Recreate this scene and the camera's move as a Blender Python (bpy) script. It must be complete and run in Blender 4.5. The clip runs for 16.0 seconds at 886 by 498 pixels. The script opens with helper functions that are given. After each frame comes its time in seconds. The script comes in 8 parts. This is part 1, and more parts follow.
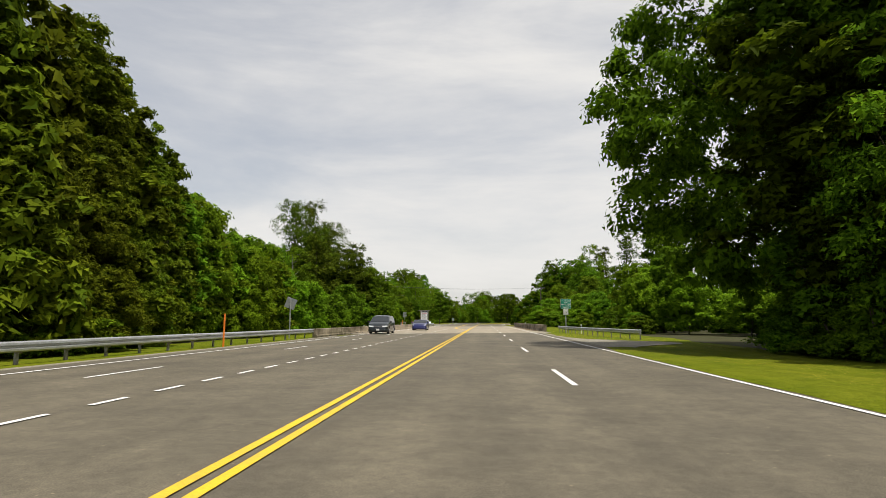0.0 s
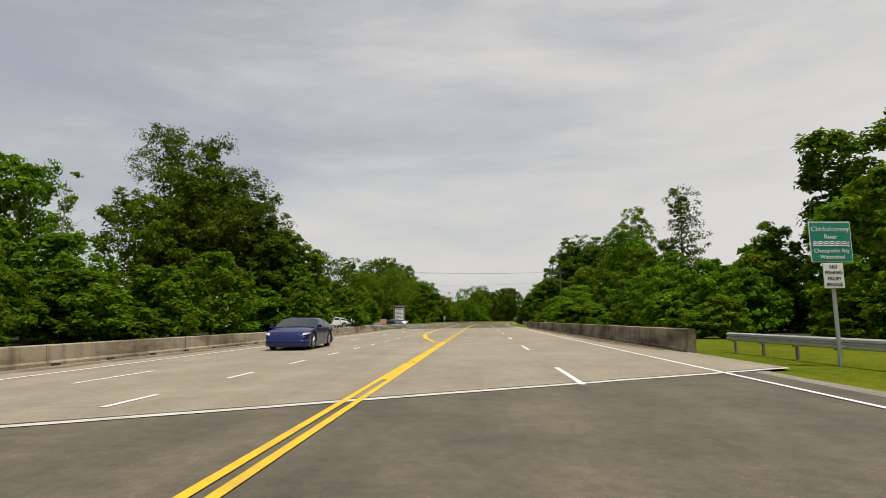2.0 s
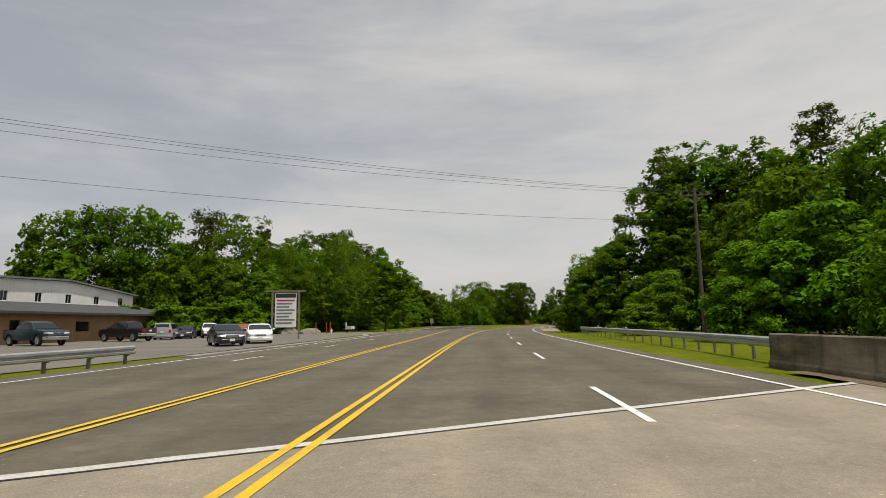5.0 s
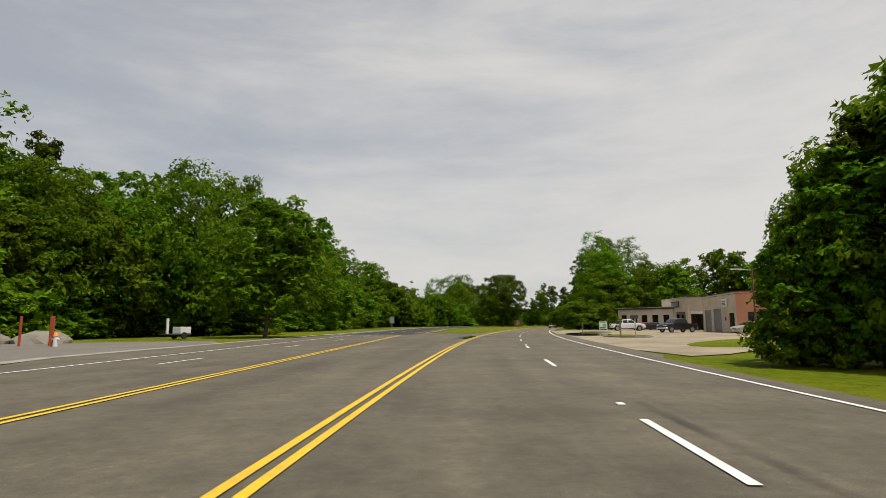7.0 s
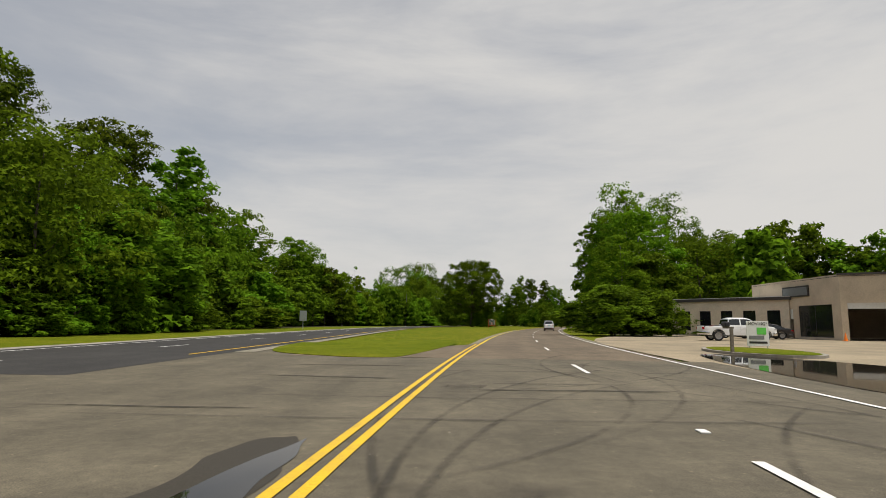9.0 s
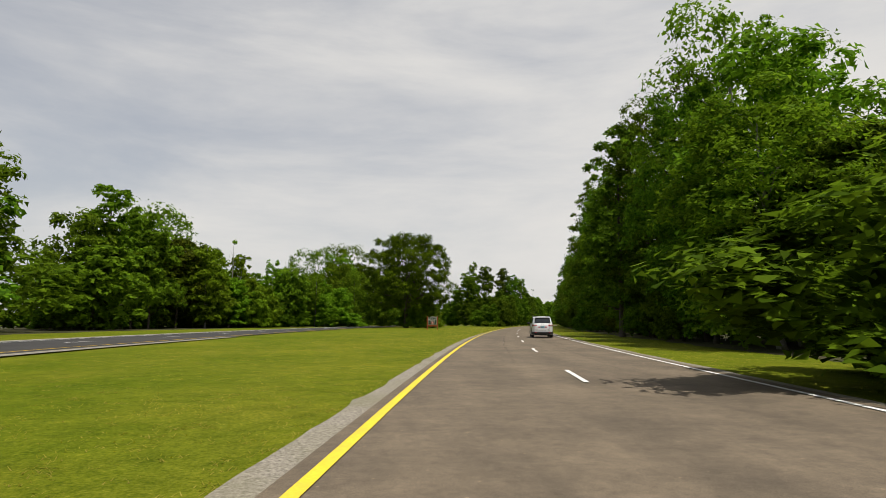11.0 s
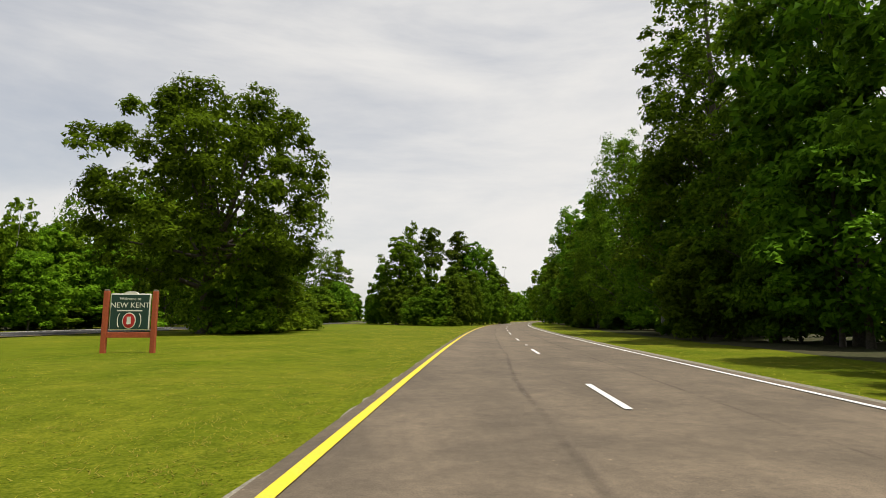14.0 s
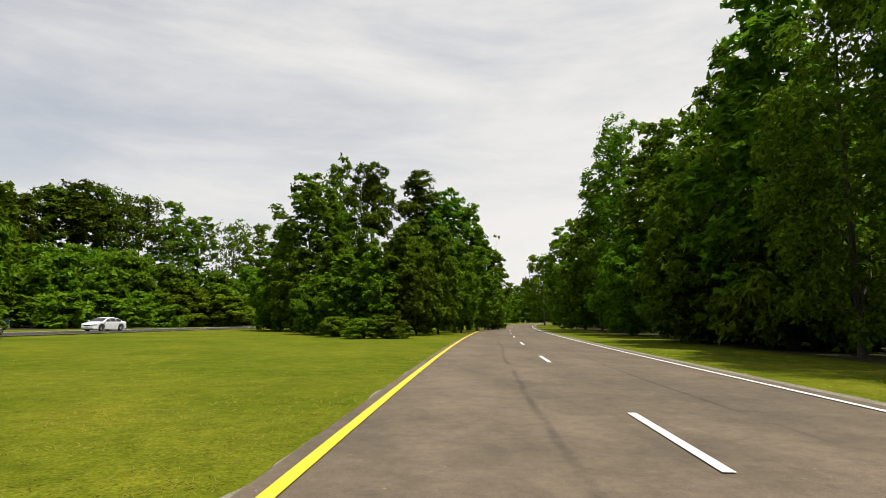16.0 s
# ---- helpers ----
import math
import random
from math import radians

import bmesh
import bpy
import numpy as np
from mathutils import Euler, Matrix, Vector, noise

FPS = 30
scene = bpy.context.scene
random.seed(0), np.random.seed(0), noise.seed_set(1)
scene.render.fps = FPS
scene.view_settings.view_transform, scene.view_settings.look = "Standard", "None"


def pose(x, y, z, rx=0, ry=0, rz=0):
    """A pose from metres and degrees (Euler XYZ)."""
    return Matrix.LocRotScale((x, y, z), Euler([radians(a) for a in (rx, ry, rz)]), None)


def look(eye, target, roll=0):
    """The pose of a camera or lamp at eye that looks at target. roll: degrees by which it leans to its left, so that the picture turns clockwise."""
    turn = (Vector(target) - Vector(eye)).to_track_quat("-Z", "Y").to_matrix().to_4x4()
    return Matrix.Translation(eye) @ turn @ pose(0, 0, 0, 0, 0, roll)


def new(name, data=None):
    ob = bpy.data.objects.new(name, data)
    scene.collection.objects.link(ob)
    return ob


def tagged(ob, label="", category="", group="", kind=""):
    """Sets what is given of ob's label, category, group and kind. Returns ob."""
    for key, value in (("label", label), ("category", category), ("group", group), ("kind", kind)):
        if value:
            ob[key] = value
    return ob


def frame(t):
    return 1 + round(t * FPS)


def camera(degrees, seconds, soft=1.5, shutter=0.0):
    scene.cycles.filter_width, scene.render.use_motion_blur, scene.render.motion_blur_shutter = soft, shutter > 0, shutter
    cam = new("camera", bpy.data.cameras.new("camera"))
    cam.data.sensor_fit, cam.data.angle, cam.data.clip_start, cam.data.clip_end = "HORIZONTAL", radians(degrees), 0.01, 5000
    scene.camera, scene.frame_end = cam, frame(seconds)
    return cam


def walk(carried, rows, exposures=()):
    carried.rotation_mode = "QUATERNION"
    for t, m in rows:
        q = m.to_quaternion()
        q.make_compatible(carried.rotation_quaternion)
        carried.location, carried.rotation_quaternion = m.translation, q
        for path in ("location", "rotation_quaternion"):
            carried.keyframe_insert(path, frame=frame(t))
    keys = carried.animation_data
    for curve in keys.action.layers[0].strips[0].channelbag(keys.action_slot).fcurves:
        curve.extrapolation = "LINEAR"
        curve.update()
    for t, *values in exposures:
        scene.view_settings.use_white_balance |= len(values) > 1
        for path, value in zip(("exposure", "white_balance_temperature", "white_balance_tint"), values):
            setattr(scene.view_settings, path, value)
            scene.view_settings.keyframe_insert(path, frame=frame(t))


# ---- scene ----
# ---- camera ----
cam = camera(77.19, 16.0, 0.8)
PATH = [
    (0, (-1.800, 0.002, 1.259), (-1.946, 1.980, 1.516), 0.30),
    (0.5, (-1.899, 11.896, 1.259), (-2.043, 13.873, 1.528), 0.45),
    (1, (-1.967, 23.882, 1.259), (-2.100, 25.861, 1.516), 0.31),
    (1.5, (-2.019, 36.279, 1.259), (-2.150, 38.258, 1.517), 0.14),
    (2, (-1.944, 49.212, 1.259), (-2.075, 51.192, 1.512), -0.42),
    (2.5, (-1.985, 62.499, 1.259), (-2.104, 64.479, 1.516), -0.68),
    (3, (-2.004, 75.847, 1.259), (-2.131, 77.827, 1.513), -0.26),
    (3.5, (-1.982, 88.470, 1.259), (-2.114, 90.449, 1.512), -0.50),
    (4, (-2.080, 100.967, 1.259), (-2.219, 102.946, 1.512), -0.11),
    (4.5, (-2.086, 113.446, 1.259), (-2.229, 115.423, 1.523), -0.67),
    (7, (-1.718, 177.971, 1.259), (-1.781, 179.952, 1.525), -0.08),
    (7.5, (-1.200, 190.897, 1.259), (-1.235, 192.880, 1.516), 0.16),
    (8, (-0.572, 203.703, 1.259), (-0.579, 205.687, 1.516), -0.14),
    (8.5, (0.170, 216.337, 1.259), (0.189, 218.321, 1.517), -0.01),
    (9, (1.085, 228.920, 1.259), (1.137, 230.902, 1.522), 0.55),
    (11.5, (11.250, 294.402, 1.259), (11.518, 296.367, 1.519), -0.07),
    (12, (13.758, 306.925, 1.259), (14.055, 308.886, 1.518), -0.02),
    (12.5, (16.435, 319.464, 1.259), (16.758, 321.421, 1.516), 0.50),
    (13, (19.385, 332.031, 1.259), (19.734, 333.984, 1.517), 0.43),
    (13.5, (22.477, 344.482, 1.259), (22.855, 346.429, 1.517), 0.19),
    (14, (25.829, 357.032, 1.259), (26.219, 358.978, 1.507), 0.11),
    (14.5, (29.236, 369.520, 1.259), (29.645, 371.461, 1.519), -0.01),
    (15, (32.717, 382.150, 1.259), (33.137, 384.088, 1.516), 0.10),
    (15.5, (36.288, 394.673, 1.259), (36.724, 396.609, 1.508), 0.01),
    (16, (39.917, 407.062, 1.259), (40.375, 408.992, 1.513), 0.16),
]
EXPOSURES = [(0, 0.05), (1.5, -0.18), (2, -0.26), (3.5, -0.37), (4.5, -0.38), (7, -0.26), (8, -0.34), (9, -0.30), (11.5, -0.12), (12.5, -0.05), (14, 0.04), (15, 0.0), (16, 0.08)]
walk(cam, [(t, look(eye, target, roll)) for t, eye, target, roll in PATH],
     exposures=EXPOSURES)

# ---- sky, sun and exposure ----
SUN_ELEVATION, SUN_AZIMUTH = 72.0, 128.0        # degrees; azimuth clockwise from +Y
world = bpy.data.worlds.new("sky")
scene.world = world
world.use_nodes = True
wn, wl = world.node_tree.nodes, world.node_tree.links
wn.clear()
w_out = wn.new("ShaderNodeOutputWorld")
w_bg = wn.new("ShaderNodeBackground")
w_sky = wn.new("ShaderNodeTexSky")
w_sky.sky_type = "NISHITA"
w_sky.sun_disc = False
w_sky.sun_elevation = radians(SUN_ELEVATION)
w_sky.sun_rotation = radians(SUN_AZIMUTH)
w_sky.dust_density = 2.0
w_coord = wn.new("ShaderNodeTexCoord")
w_map = wn.new("ShaderNodeMapping")
w_map.inputs["Scale"].default_value = (1.0, 1.2, 4.2)
w_noise = wn.new("ShaderNodeTexNoise")
w_noise.inputs["Scale"].default_value = 1.6
w_noise.inputs["Detail"].default_value = 7.0
w_noise.inputs["Roughness"].default_value = 0.58
w_noise.inputs["Distortion"].default_value = 0.25
w_ramp = wn.new("ShaderNodeValToRGB")
w_ramp.color_ramp.interpolation = "EASE"
w_ramp.color_ramp.elements[0].position = 0.13
w_ramp.color_ramp.elements[0].color = (0.45, 0.45, 0.45, 1)
w_ramp.color_ramp.elements[1].position = 0.68
w_ramp.color_ramp.elements[1].color = (1, 1, 1, 1)
w_mul = wn.new("ShaderNodeVectorMath")
w_mul.operation = "SCALE"
w_mul.inputs[3].default_value = 0.1
w_mix = wn.new("ShaderNodeMix")
w_mix.data_type = "RGBA"
w_mix.inputs[7].default_value = (0.84, 0.82, 0.79, 1)
wl.new(w_coord.outputs["Generated"], w_map.inputs["Vector"])
wl.new(w_map.outputs["Vector"], w_noise.inputs["Vector"])
# the cover thins out upwards and towards -X
w_dir = wn.new("ShaderNodeVectorMath")
w_dir.operation = "DOT_PRODUCT"
w_dir.inputs[1].default_value = (0.30, 0.0, -0.26)
wl.new(w_coord.outputs["Generated"], w_dir.inputs[0])
w_add = wn.new("ShaderNodeMath")
wl.new(w_noise.outputs["Fac"], w_add.inputs[0])
wl.new(w_dir.outputs["Value"], w_add.inputs[1])
wl.new(w_add.outputs[0], w_ramp.inputs["Fac"])
wl.new(w_ramp.outputs["Color"], w_mix.inputs[0])
wl.new(w_sky.outputs["Color"], w_mul.inputs[0])
wl.new(w_mul.outputs[0], w_mix.inputs[6])
wl.new(w_mix.outputs[2], w_bg.inputs["Color"])
w_bg.inputs["Strength"].default_value = 1.0
wl.new(w_bg.outputs[0], w_out.inputs["Surface"])

sun_data = bpy.data.lights.new("sun", "SUN")
sun_data.energy = 5.0
sun_data.angle = radians(1.0)
sun_data.color = (1.0, 0.95, 0.86)
sun = new("sun", sun_data)
_e, _a = radians(SUN_ELEVATION), radians(SUN_AZIMUTH)
sun_way = Vector((math.sin(_a) * math.cos(_e), math.cos(_a) * math.cos(_e), math.sin(_e)))
sun.matrix_world = look(tuple(sun_way * 300), (0, 0, 0))
scene.view_settings.exposure = 0.0

# ---- materials ----
def material(name, rough=0.8, metal=0.0, spec=0.5):
    m = bpy.data.materials.new(name)
    m.use_nodes = True
    b = m.node_tree.nodes["Principled BSDF"]
    b.inputs["Roughness"].default_value = rough
    b.inputs["Metallic"].default_value = metal
    b.inputs["Specular IOR Level"].default_value = spec
    return m, m.node_tree.nodes, m.node_tree.links, b


def ramp(nodes, stops):
    r = nodes.new("ShaderNodeValToRGB")
    els = r.color_ramp.elements
    while len(els) < len(stops):
        els.new(0.5)
    for e, (p, c) in zip(els, stops):
        e.position, e.color = p, (*c, 1)
    return r


def noise_tex(nodes, links, scale, detail=4, rough=0.6, stretch=None, world=True):
    n = nodes.new("ShaderNodeTexNoise")
    n.inputs["Scale"].default_value = scale
    n.inputs["Detail"].default_value = detail
    n.inputs["Roughness"].default_value = rough
    if world:
        g = nodes.new("ShaderNodeNewGeometry")
        src = g.outputs["Position"]
    else:
        g = nodes.new("ShaderNodeTexCoord")
        src = g.outputs["Object"]
    if stretch:
        mp = nodes.new("ShaderNodeMapping")
        mp.inputs["Scale"].default_value = stretch
        links.new(src, mp.inputs["Vector"])
        src = mp.outputs["Vector"]
    links.new(src, n.inputs["Vector"])
    return n


def mixed(nodes, links, a, b, fac, mode="MIX"):
    m = nodes.new("ShaderNodeMix")
    m.data_type, m.blend_type = "RGBA", mode
    for sock, v in ((6, a), (7, b), (0, fac)):
        if isinstance(v, (int, float)):
            m.inputs[sock].default_value = v
        elif isinstance(v, tuple):
            m.inputs[sock].default_value = (*v, 1)
        else:
            links.new(v, m.inputs[sock])
    return m.outputs[2]


def bump(nodes, links, b, height, strength=0.3, distance=0.02):
    n = nodes.new("ShaderNodeBump")
    n.inputs["Strength"].default_value = strength
    n.inputs["Distance"].default_value = distance
    links.new(height, n.inputs["Height"])
    links.new(n.outputs["Normal"], b.inputs["Normal"])


def two_scale(name, lo, hi, fine=40.0, coarse=0.6, rough=0.85, metal=0.0, bumps=0.3, dirt=(0.1, 0.09, 0.07), dirt_amount=0.3, stretch=None, spec=0.4, world=True, bump_d=0.01):
    """Grain between two colours, and large soiled patches over it."""
    m, n, l, b = material(name, rough, metal, spec)
    f = noise_tex(n, l, fine, 4, 0.65, None, world)
    r = ramp(n, ((0.3, lo), (0.7, hi)))
    l.new(f.outputs["Fac"], r.inputs["Fac"])
    c = noise_tex(n, l, coarse, 5, 0.6, stretch, world)
    cr = ramp(n, ((0.42, (0, 0, 0)), (0.72, (dirt_amount,) * 3)))
    l.new(c.outputs["Fac"], cr.inputs["Fac"])
    col = mixed(n, l, r.outputs["Color"], dirt, cr.outputs["Color"])
    l.new(col, b.inputs["Base Color"])
    if bumps:
        bump(n, l, b, f.outputs["Fac"], bumps, bump_d)
    return m


def plain(name, colour, rough=0.5, metal=0.0, vary=0.12, scale=6.0, spec=0.5, coat=0.0):
    m, n, l, b = material(name, rough, metal, spec)
    f = noise_tex(n, l, scale, 4, 0.6, None, False)
    r = ramp(n, ((0.3, tuple(v * (1 - vary) for v in colour)), (0.7, tuple(min(1, v * (1 + vary)) for v in colour))))
    l.new(f.outputs["Fac"], r.inputs["Fac"])
    l.new(r.outputs["Color"], b.inputs["Base Color"])
    b.inputs["Coat Weight"].default_value = coat
    return m


def leaf_material(name, dark, light, sheen=0.25):
    m, n, l, b = material(name, 0.6, 0.0, 0.02)
    g = n.new("ShaderNodeNewGeometry")
    oi = n.new("ShaderNodeObjectInfo")
    r = ramp(n, ((0.0, dark), (1.0, light)))
    l.new(g.outputs["Random Per Island"], r.inputs["Fac"])
    hs = n.new("ShaderNodeHueSaturation")
    mr = n.new("ShaderNodeMapRange")
    mr.inputs["To Min"].default_value, mr.inputs["To Max"].default_value = 0.78, 1.28
    l.new(oi.outputs["Random"], mr.inputs["Value"])
    l.new(mr.outputs[0], hs.inputs["Value"])
    mh = n.new("ShaderNodeMapRange")
    mh.inputs["To Min"].default_value, mh.inputs["To Max"].default_value = 0.478, 0.514
    l.new(oi.outputs["Random"], mh.inputs["Value"])
    l.new(mh.outputs[0], hs.inputs["Hue"])
    big = noise_tex(n, l, 0.35, 3, 0.6)
    br = ramp(n, ((0.35, (0.75, 0.75, 0.75)), (0.65, (1.15, 1.15, 1.05))))
    l.new(big.outputs["Fac"], br.inputs["Fac"])
    c = mixed(n, l, r.outputs["Color"], br.outputs["Color"], 1.0, "MULTIPLY")
    l.new(c, hs.inputs["Color"])
    l.new(hs.outputs["Color"], b.inputs["Base Color"])
    tr = n.new("ShaderNodeBsdfTranslucent")
    l.new(hs.outputs["Color"], tr.inputs["Color"])
    mx = n.new("ShaderNodeMixShader")
    mx.inputs[0].default_value = sheen
    l.new(b.outputs[0], mx.inputs[1])
    l.new(tr.outputs[0], mx.inputs[2])
    l.new(mx.outputs[0], n["Material Output"].inputs["Surface"])
    return m


def asphalt(name, lo, hi, wheel=0.10, even=1.0):
    """Stone grain, blotches, long streaks, and a slight tone of the wheel paths across each lane (UV: offset, length)."""
    m, n, l, b = material(name, 0.88, 0.0, 0.35)
    f = noise_tex(n, l, 70, 3, 0.7)
    r = ramp(n, ((0.25, lo), (0.75, hi)))
    l.new(f.outputs["Fac"], r.inputs["Fac"])
    chips = n.new("ShaderNodeTexVoronoi")
    chips.inputs["Scale"].default_value = 26
    g = n.new("ShaderNodeNewGeometry")
    l.new(g.outputs["Position"], chips.inputs["Vector"])
    cr = ramp(n, ((0.0, (1.9, 1.86, 1.78)), (0.18, (0.95, 0.95, 0.95))))
    l.new(chips.outputs["Distance"], cr.inputs["Fac"])
    col = mixed(n, l, r.outputs["Color"], cr.outputs["Color"], 0.55, "MULTIPLY")
    stones = n.new("ShaderNodeTexVoronoi")
    stones.inputs["Scale"].default_value = 4.5
    l.new(g.outputs["Position"], stones.inputs["Vector"])
    sr = ramp(n, ((0.05, (2.0, 1.95, 1.85)), (0.075, (1, 1, 1))))
    l.new(stones.outputs["Distance"], sr.inputs["Fac"])
    col = mixed(n, l, col, sr.outputs["Color"], 0.8, "MULTIPLY")
    for scale, stretch, a, c in ((0.55, None, 0.78, 1.17), (3.2, None, 0.84, 1.15), (11.0, None, 0.86, 1.13), (0.9, (1, 0.05, 1), 0.86, 1.14), (0.09, None, 0.88, 1.12)):
        q = noise_tex(n, l, scale, 5, 0.62, stretch)
        qr = ramp(n, ((0.32, (a,) * 3), (0.68, (c, c * 0.995, c * 0.985))))
        l.new(q.outputs["Fac"], qr.inputs["Fac"])
        col = mixed(n, l, col, qr.outputs["Color"], even, "MULTIPLY")
    uv = n.new("ShaderNodeUVMap")
    mp = n.new("ShaderNodeMapping")
    mp.inputs["Scale"].default_value = (math.pi * 2 / 1.8, 0.0, 0.0)
    l.new(uv.outputs["UV"], mp.inputs["Vector"])
    sx = n.new("ShaderNodeSeparateXYZ")
    l.new(mp.outputs["Vector"], sx.inputs["Vector"])
    co = n.new("ShaderNodeMath")
    co.operation = "COSINE"
    l.new(sx.outputs["X"], co.inputs[0])
    mr = n.new("ShaderNodeMapRange")
    mr.inputs["From Min"].default_value = -1.0
    mr.inputs["To Min"].default_value, mr.inputs["To Max"].default_value = 1 + wheel * 0.5, 1 - wheel * 0.5
    l.new(co.outputs[0], mr.inputs["Value"])
    col = mixed(n, l, col, mr.outputs[0], 1.0, "MULTIPLY")
    l.new(col, b.inputs["Base Color"])
    bump(n, l, b, f.outputs["Fac"], 0.3, 0.008)
    return m


def turf(name):
    """Mown grass: fine blades, mottling, and dry and lush patches."""
    m, n, l, b = material(name, 0.95, 0.0, 0.04)
    f = noise_tex(n, l, 22, 5, 0.75)
    r = ramp(n, ((0.28, (0.045, 0.071, 0.003)), (0.50, (0.100, 0.127, 0.004)), (0.74, (0.188, 0.197, 0.014))))
    l.new(f.outputs["Fac"], r.inputs["Fac"])
    col = r.outputs["Color"]
    for scale, stretch, a, c in ((1.6, None, (0.80, 0.84, 0.80), (1.16, 1.12, 1.2)), (0.22, None, (0.74, 0.84, 0.6), (1.24, 1.10, 1.6)), (0.05, None, (0.85, 0.92, 0.8), (1.14, 1.06, 1.3)), (0.5, (1, 0.2, 1), (0.9, 0.93, 0.9), (1.1, 1.06, 1.1)), (7.0, None, (0.80, 0.84, 0.8), (1.22, 1.18, 1.4))):
        q = noise_tex(n, l, scale, 4, 0.6, stretch)
        qr = ramp(n, ((0.32, a), (0.68, c)))
        l.new(q.outputs["Fac"], qr.inputs["Fac"])
        col = mixed(n, l, col, qr.outputs["Color"], 1.0, "MULTIPLY")
    l.new(col, b.inputs["Base Color"])
    bump(n, l, b, f.outputs["Fac"], 0.5, 0.05)
    return m


def stained_wall(name):
    """Old concrete with dark algae sheets that run down it and pale bare patches."""
    m, n, l, b = material(name, 0.92, 0.0, 0.2)
    f = noise_tex(n, l, 26, 4, 0.65)
    r = ramp(n, ((0.3, (0.265, 0.222, 0.152)), (0.7, (0.40, 0.34, 0.245))))
    l.new(f.outputs["Fac"], r.inputs["Fac"])
    col = r.outputs["Color"]
    for scale, stretch, lo, hi, amount, tint in ((0.8, (1, 0.30, 1.1), 0.42, 0.62, 0.84, (0.060, 0.047, 0.026)), (2.4, (1, 1, 0.12), 0.47, 0.70, 0.6, (0.07, 0.06, 0.042))):
        q = noise_tex(n, l, scale, 5, 0.62, stretch)
        qr = ramp(n, ((lo, (0, 0, 0)), (hi, (amount,) * 3)))
        l.new(q.outputs["Fac"], qr.inputs["Fac"])
        col = mixed(n, l, col, tint, qr.outputs["Color"])
    l.new(col, b.inputs["Base Color"])
    bump(n, l, b, f.outputs["Fac"], 0.4, 0.01)
    return m


M_ASPHALT = asphalt("asphalt", (0.047, 0.041, 0.030), (0.166, 0.145, 0.104))
M_ASPHALT_DARK = asphalt("fresh asphalt", (0.022, 0.021, 0.021), (0.048, 0.046, 0.045), 0.05)
M_DECK = asphalt("bridge deck concrete", (0.175, 0.150, 0.111), (0.345, 0.300, 0.226), 0.07, 0.6)
M_CONCRETE = two_scale("weathered concrete", (0.24, 0.22, 0.19), (0.36, 0.335, 0.29), 30, 0.8, 0.9, 0, 0.3, (0.10, 0.09, 0.075), 0.6)
M_GRAVEL = two_scale("gravel shoulder", (0.10, 0.088, 0.068), (0.34, 0.305, 0.25), 28, 0.6, 0.95, 0, 0.7, (0.13, 0.125, 0.05), 0.55)
M_GRASS_GROUND = turf("mown grass")
# soil with the gloom below the crowns put into its colours
M_SHADY_SOIL = two_scale("forest floor", (0.03, 0.028, 0.015), (0.07, 0.065, 0.03), 4.0, 0.3, 0.95, 0, 0.4, (0.03, 0.045, 0.012), 0.6, spec=0.1)
M_YELLOW = two_scale("yellow road paint", (0.56, 0.35, 0.010), (0.74, 0.49, 0.020), 40, 2.0, 0.75, 0, 0.1, (0.28, 0.20, 0.07), 0.45)
M_YELLOW_NEW = two_scale("newer yellow road paint", (0.60, 0.45, 0.015), (0.78, 0.60, 0.030), 40, 2.0, 0.75, 0, 0.1, (0.34, 0.27, 0.08), 0.35)
M_WHITE_PAINT = two_scale("white road paint", (0.62, 0.61, 0.58), (0.82, 0.81, 0.78), 40, 2.0, 0.7, 0, 0.1, (0.3, 0.29, 0.26), 0.4)
M_STEEL = two_scale("galvanised steel", (0.42, 0.43, 0.44), (0.58, 0.59, 0.60), 20, 1.5, 0.45, 0.7, 0.05, (0.3, 0.28, 0.25), 0.4)
M_BARK = two_scale("bark", (0.05, 0.04, 0.03), (0.14, 0.115, 0.09), 9, 1.0, 0.95, 0, 0.6, (0.04, 0.035, 0.03), 0.5, (1, 1, 0.15))
M_BARK_GREY = two_scale("pale bark", (0.16, 0.145, 0.12), (0.32, 0.30, 0.26), 9, 1.0, 0.95, 0, 0.5, (0.1, 0.09, 0.08), 0.5, (1, 1, 0.15))
M_LEAF = leaf_material("broad leaves", (0.047, 0.099, 0.006), (0.160, 0.278, 0.013), 0.48)
M_LEAF_LIGHT = leaf_material("young leaves", (0.070, 0.140, 0.006), (0.190, 0.315, 0.014), 0.46)
M_PINE = leaf_material("pine needles", (0.028, 0.050, 0.004), (0.106, 0.148, 0.008), 0.28)
M_CEDAR = leaf_material("cedar leaves", (0.044, 0.074, 0.004), (0.150, 0.198, 0.010), 0.34)
M_LEAF_DARK = leaf_material("oak leaves", (0.038, 0.073, 0.003), (0.128, 0.215, 0.008), 0.44)

M_ASPHALT_WARM = asphalt("aged asphalt", (0.067, 0.052, 0.036), (0.192, 0.151, 0.106))
M_JOINT = two_scale("joint mortar", (0.42, 0.40, 0.36), (0.62, 0.60, 0.55), 30, 2.0, 0.9, 0, 0.2, (0.2, 0.18, 0.15), 0.4)
M_TAR = plain("tar", (0.02, 0.02, 0.02), 0.6)
M_LOT = two_scale("forecourt concrete", (0.21, 0.165, 0.105), (0.38, 0.315, 0.215), 14, 0.22, 0.92, 0, 0.3, (0.10, 0.085, 0.06), 0.75)
M_LOT_GREY = two_scale("lot gravel", (0.11, 0.098, 0.08), (0.21, 0.19, 0.16), 16, 0.3, 0.95, 0, 0.4, (0.08, 0.075, 0.06), 0.6)
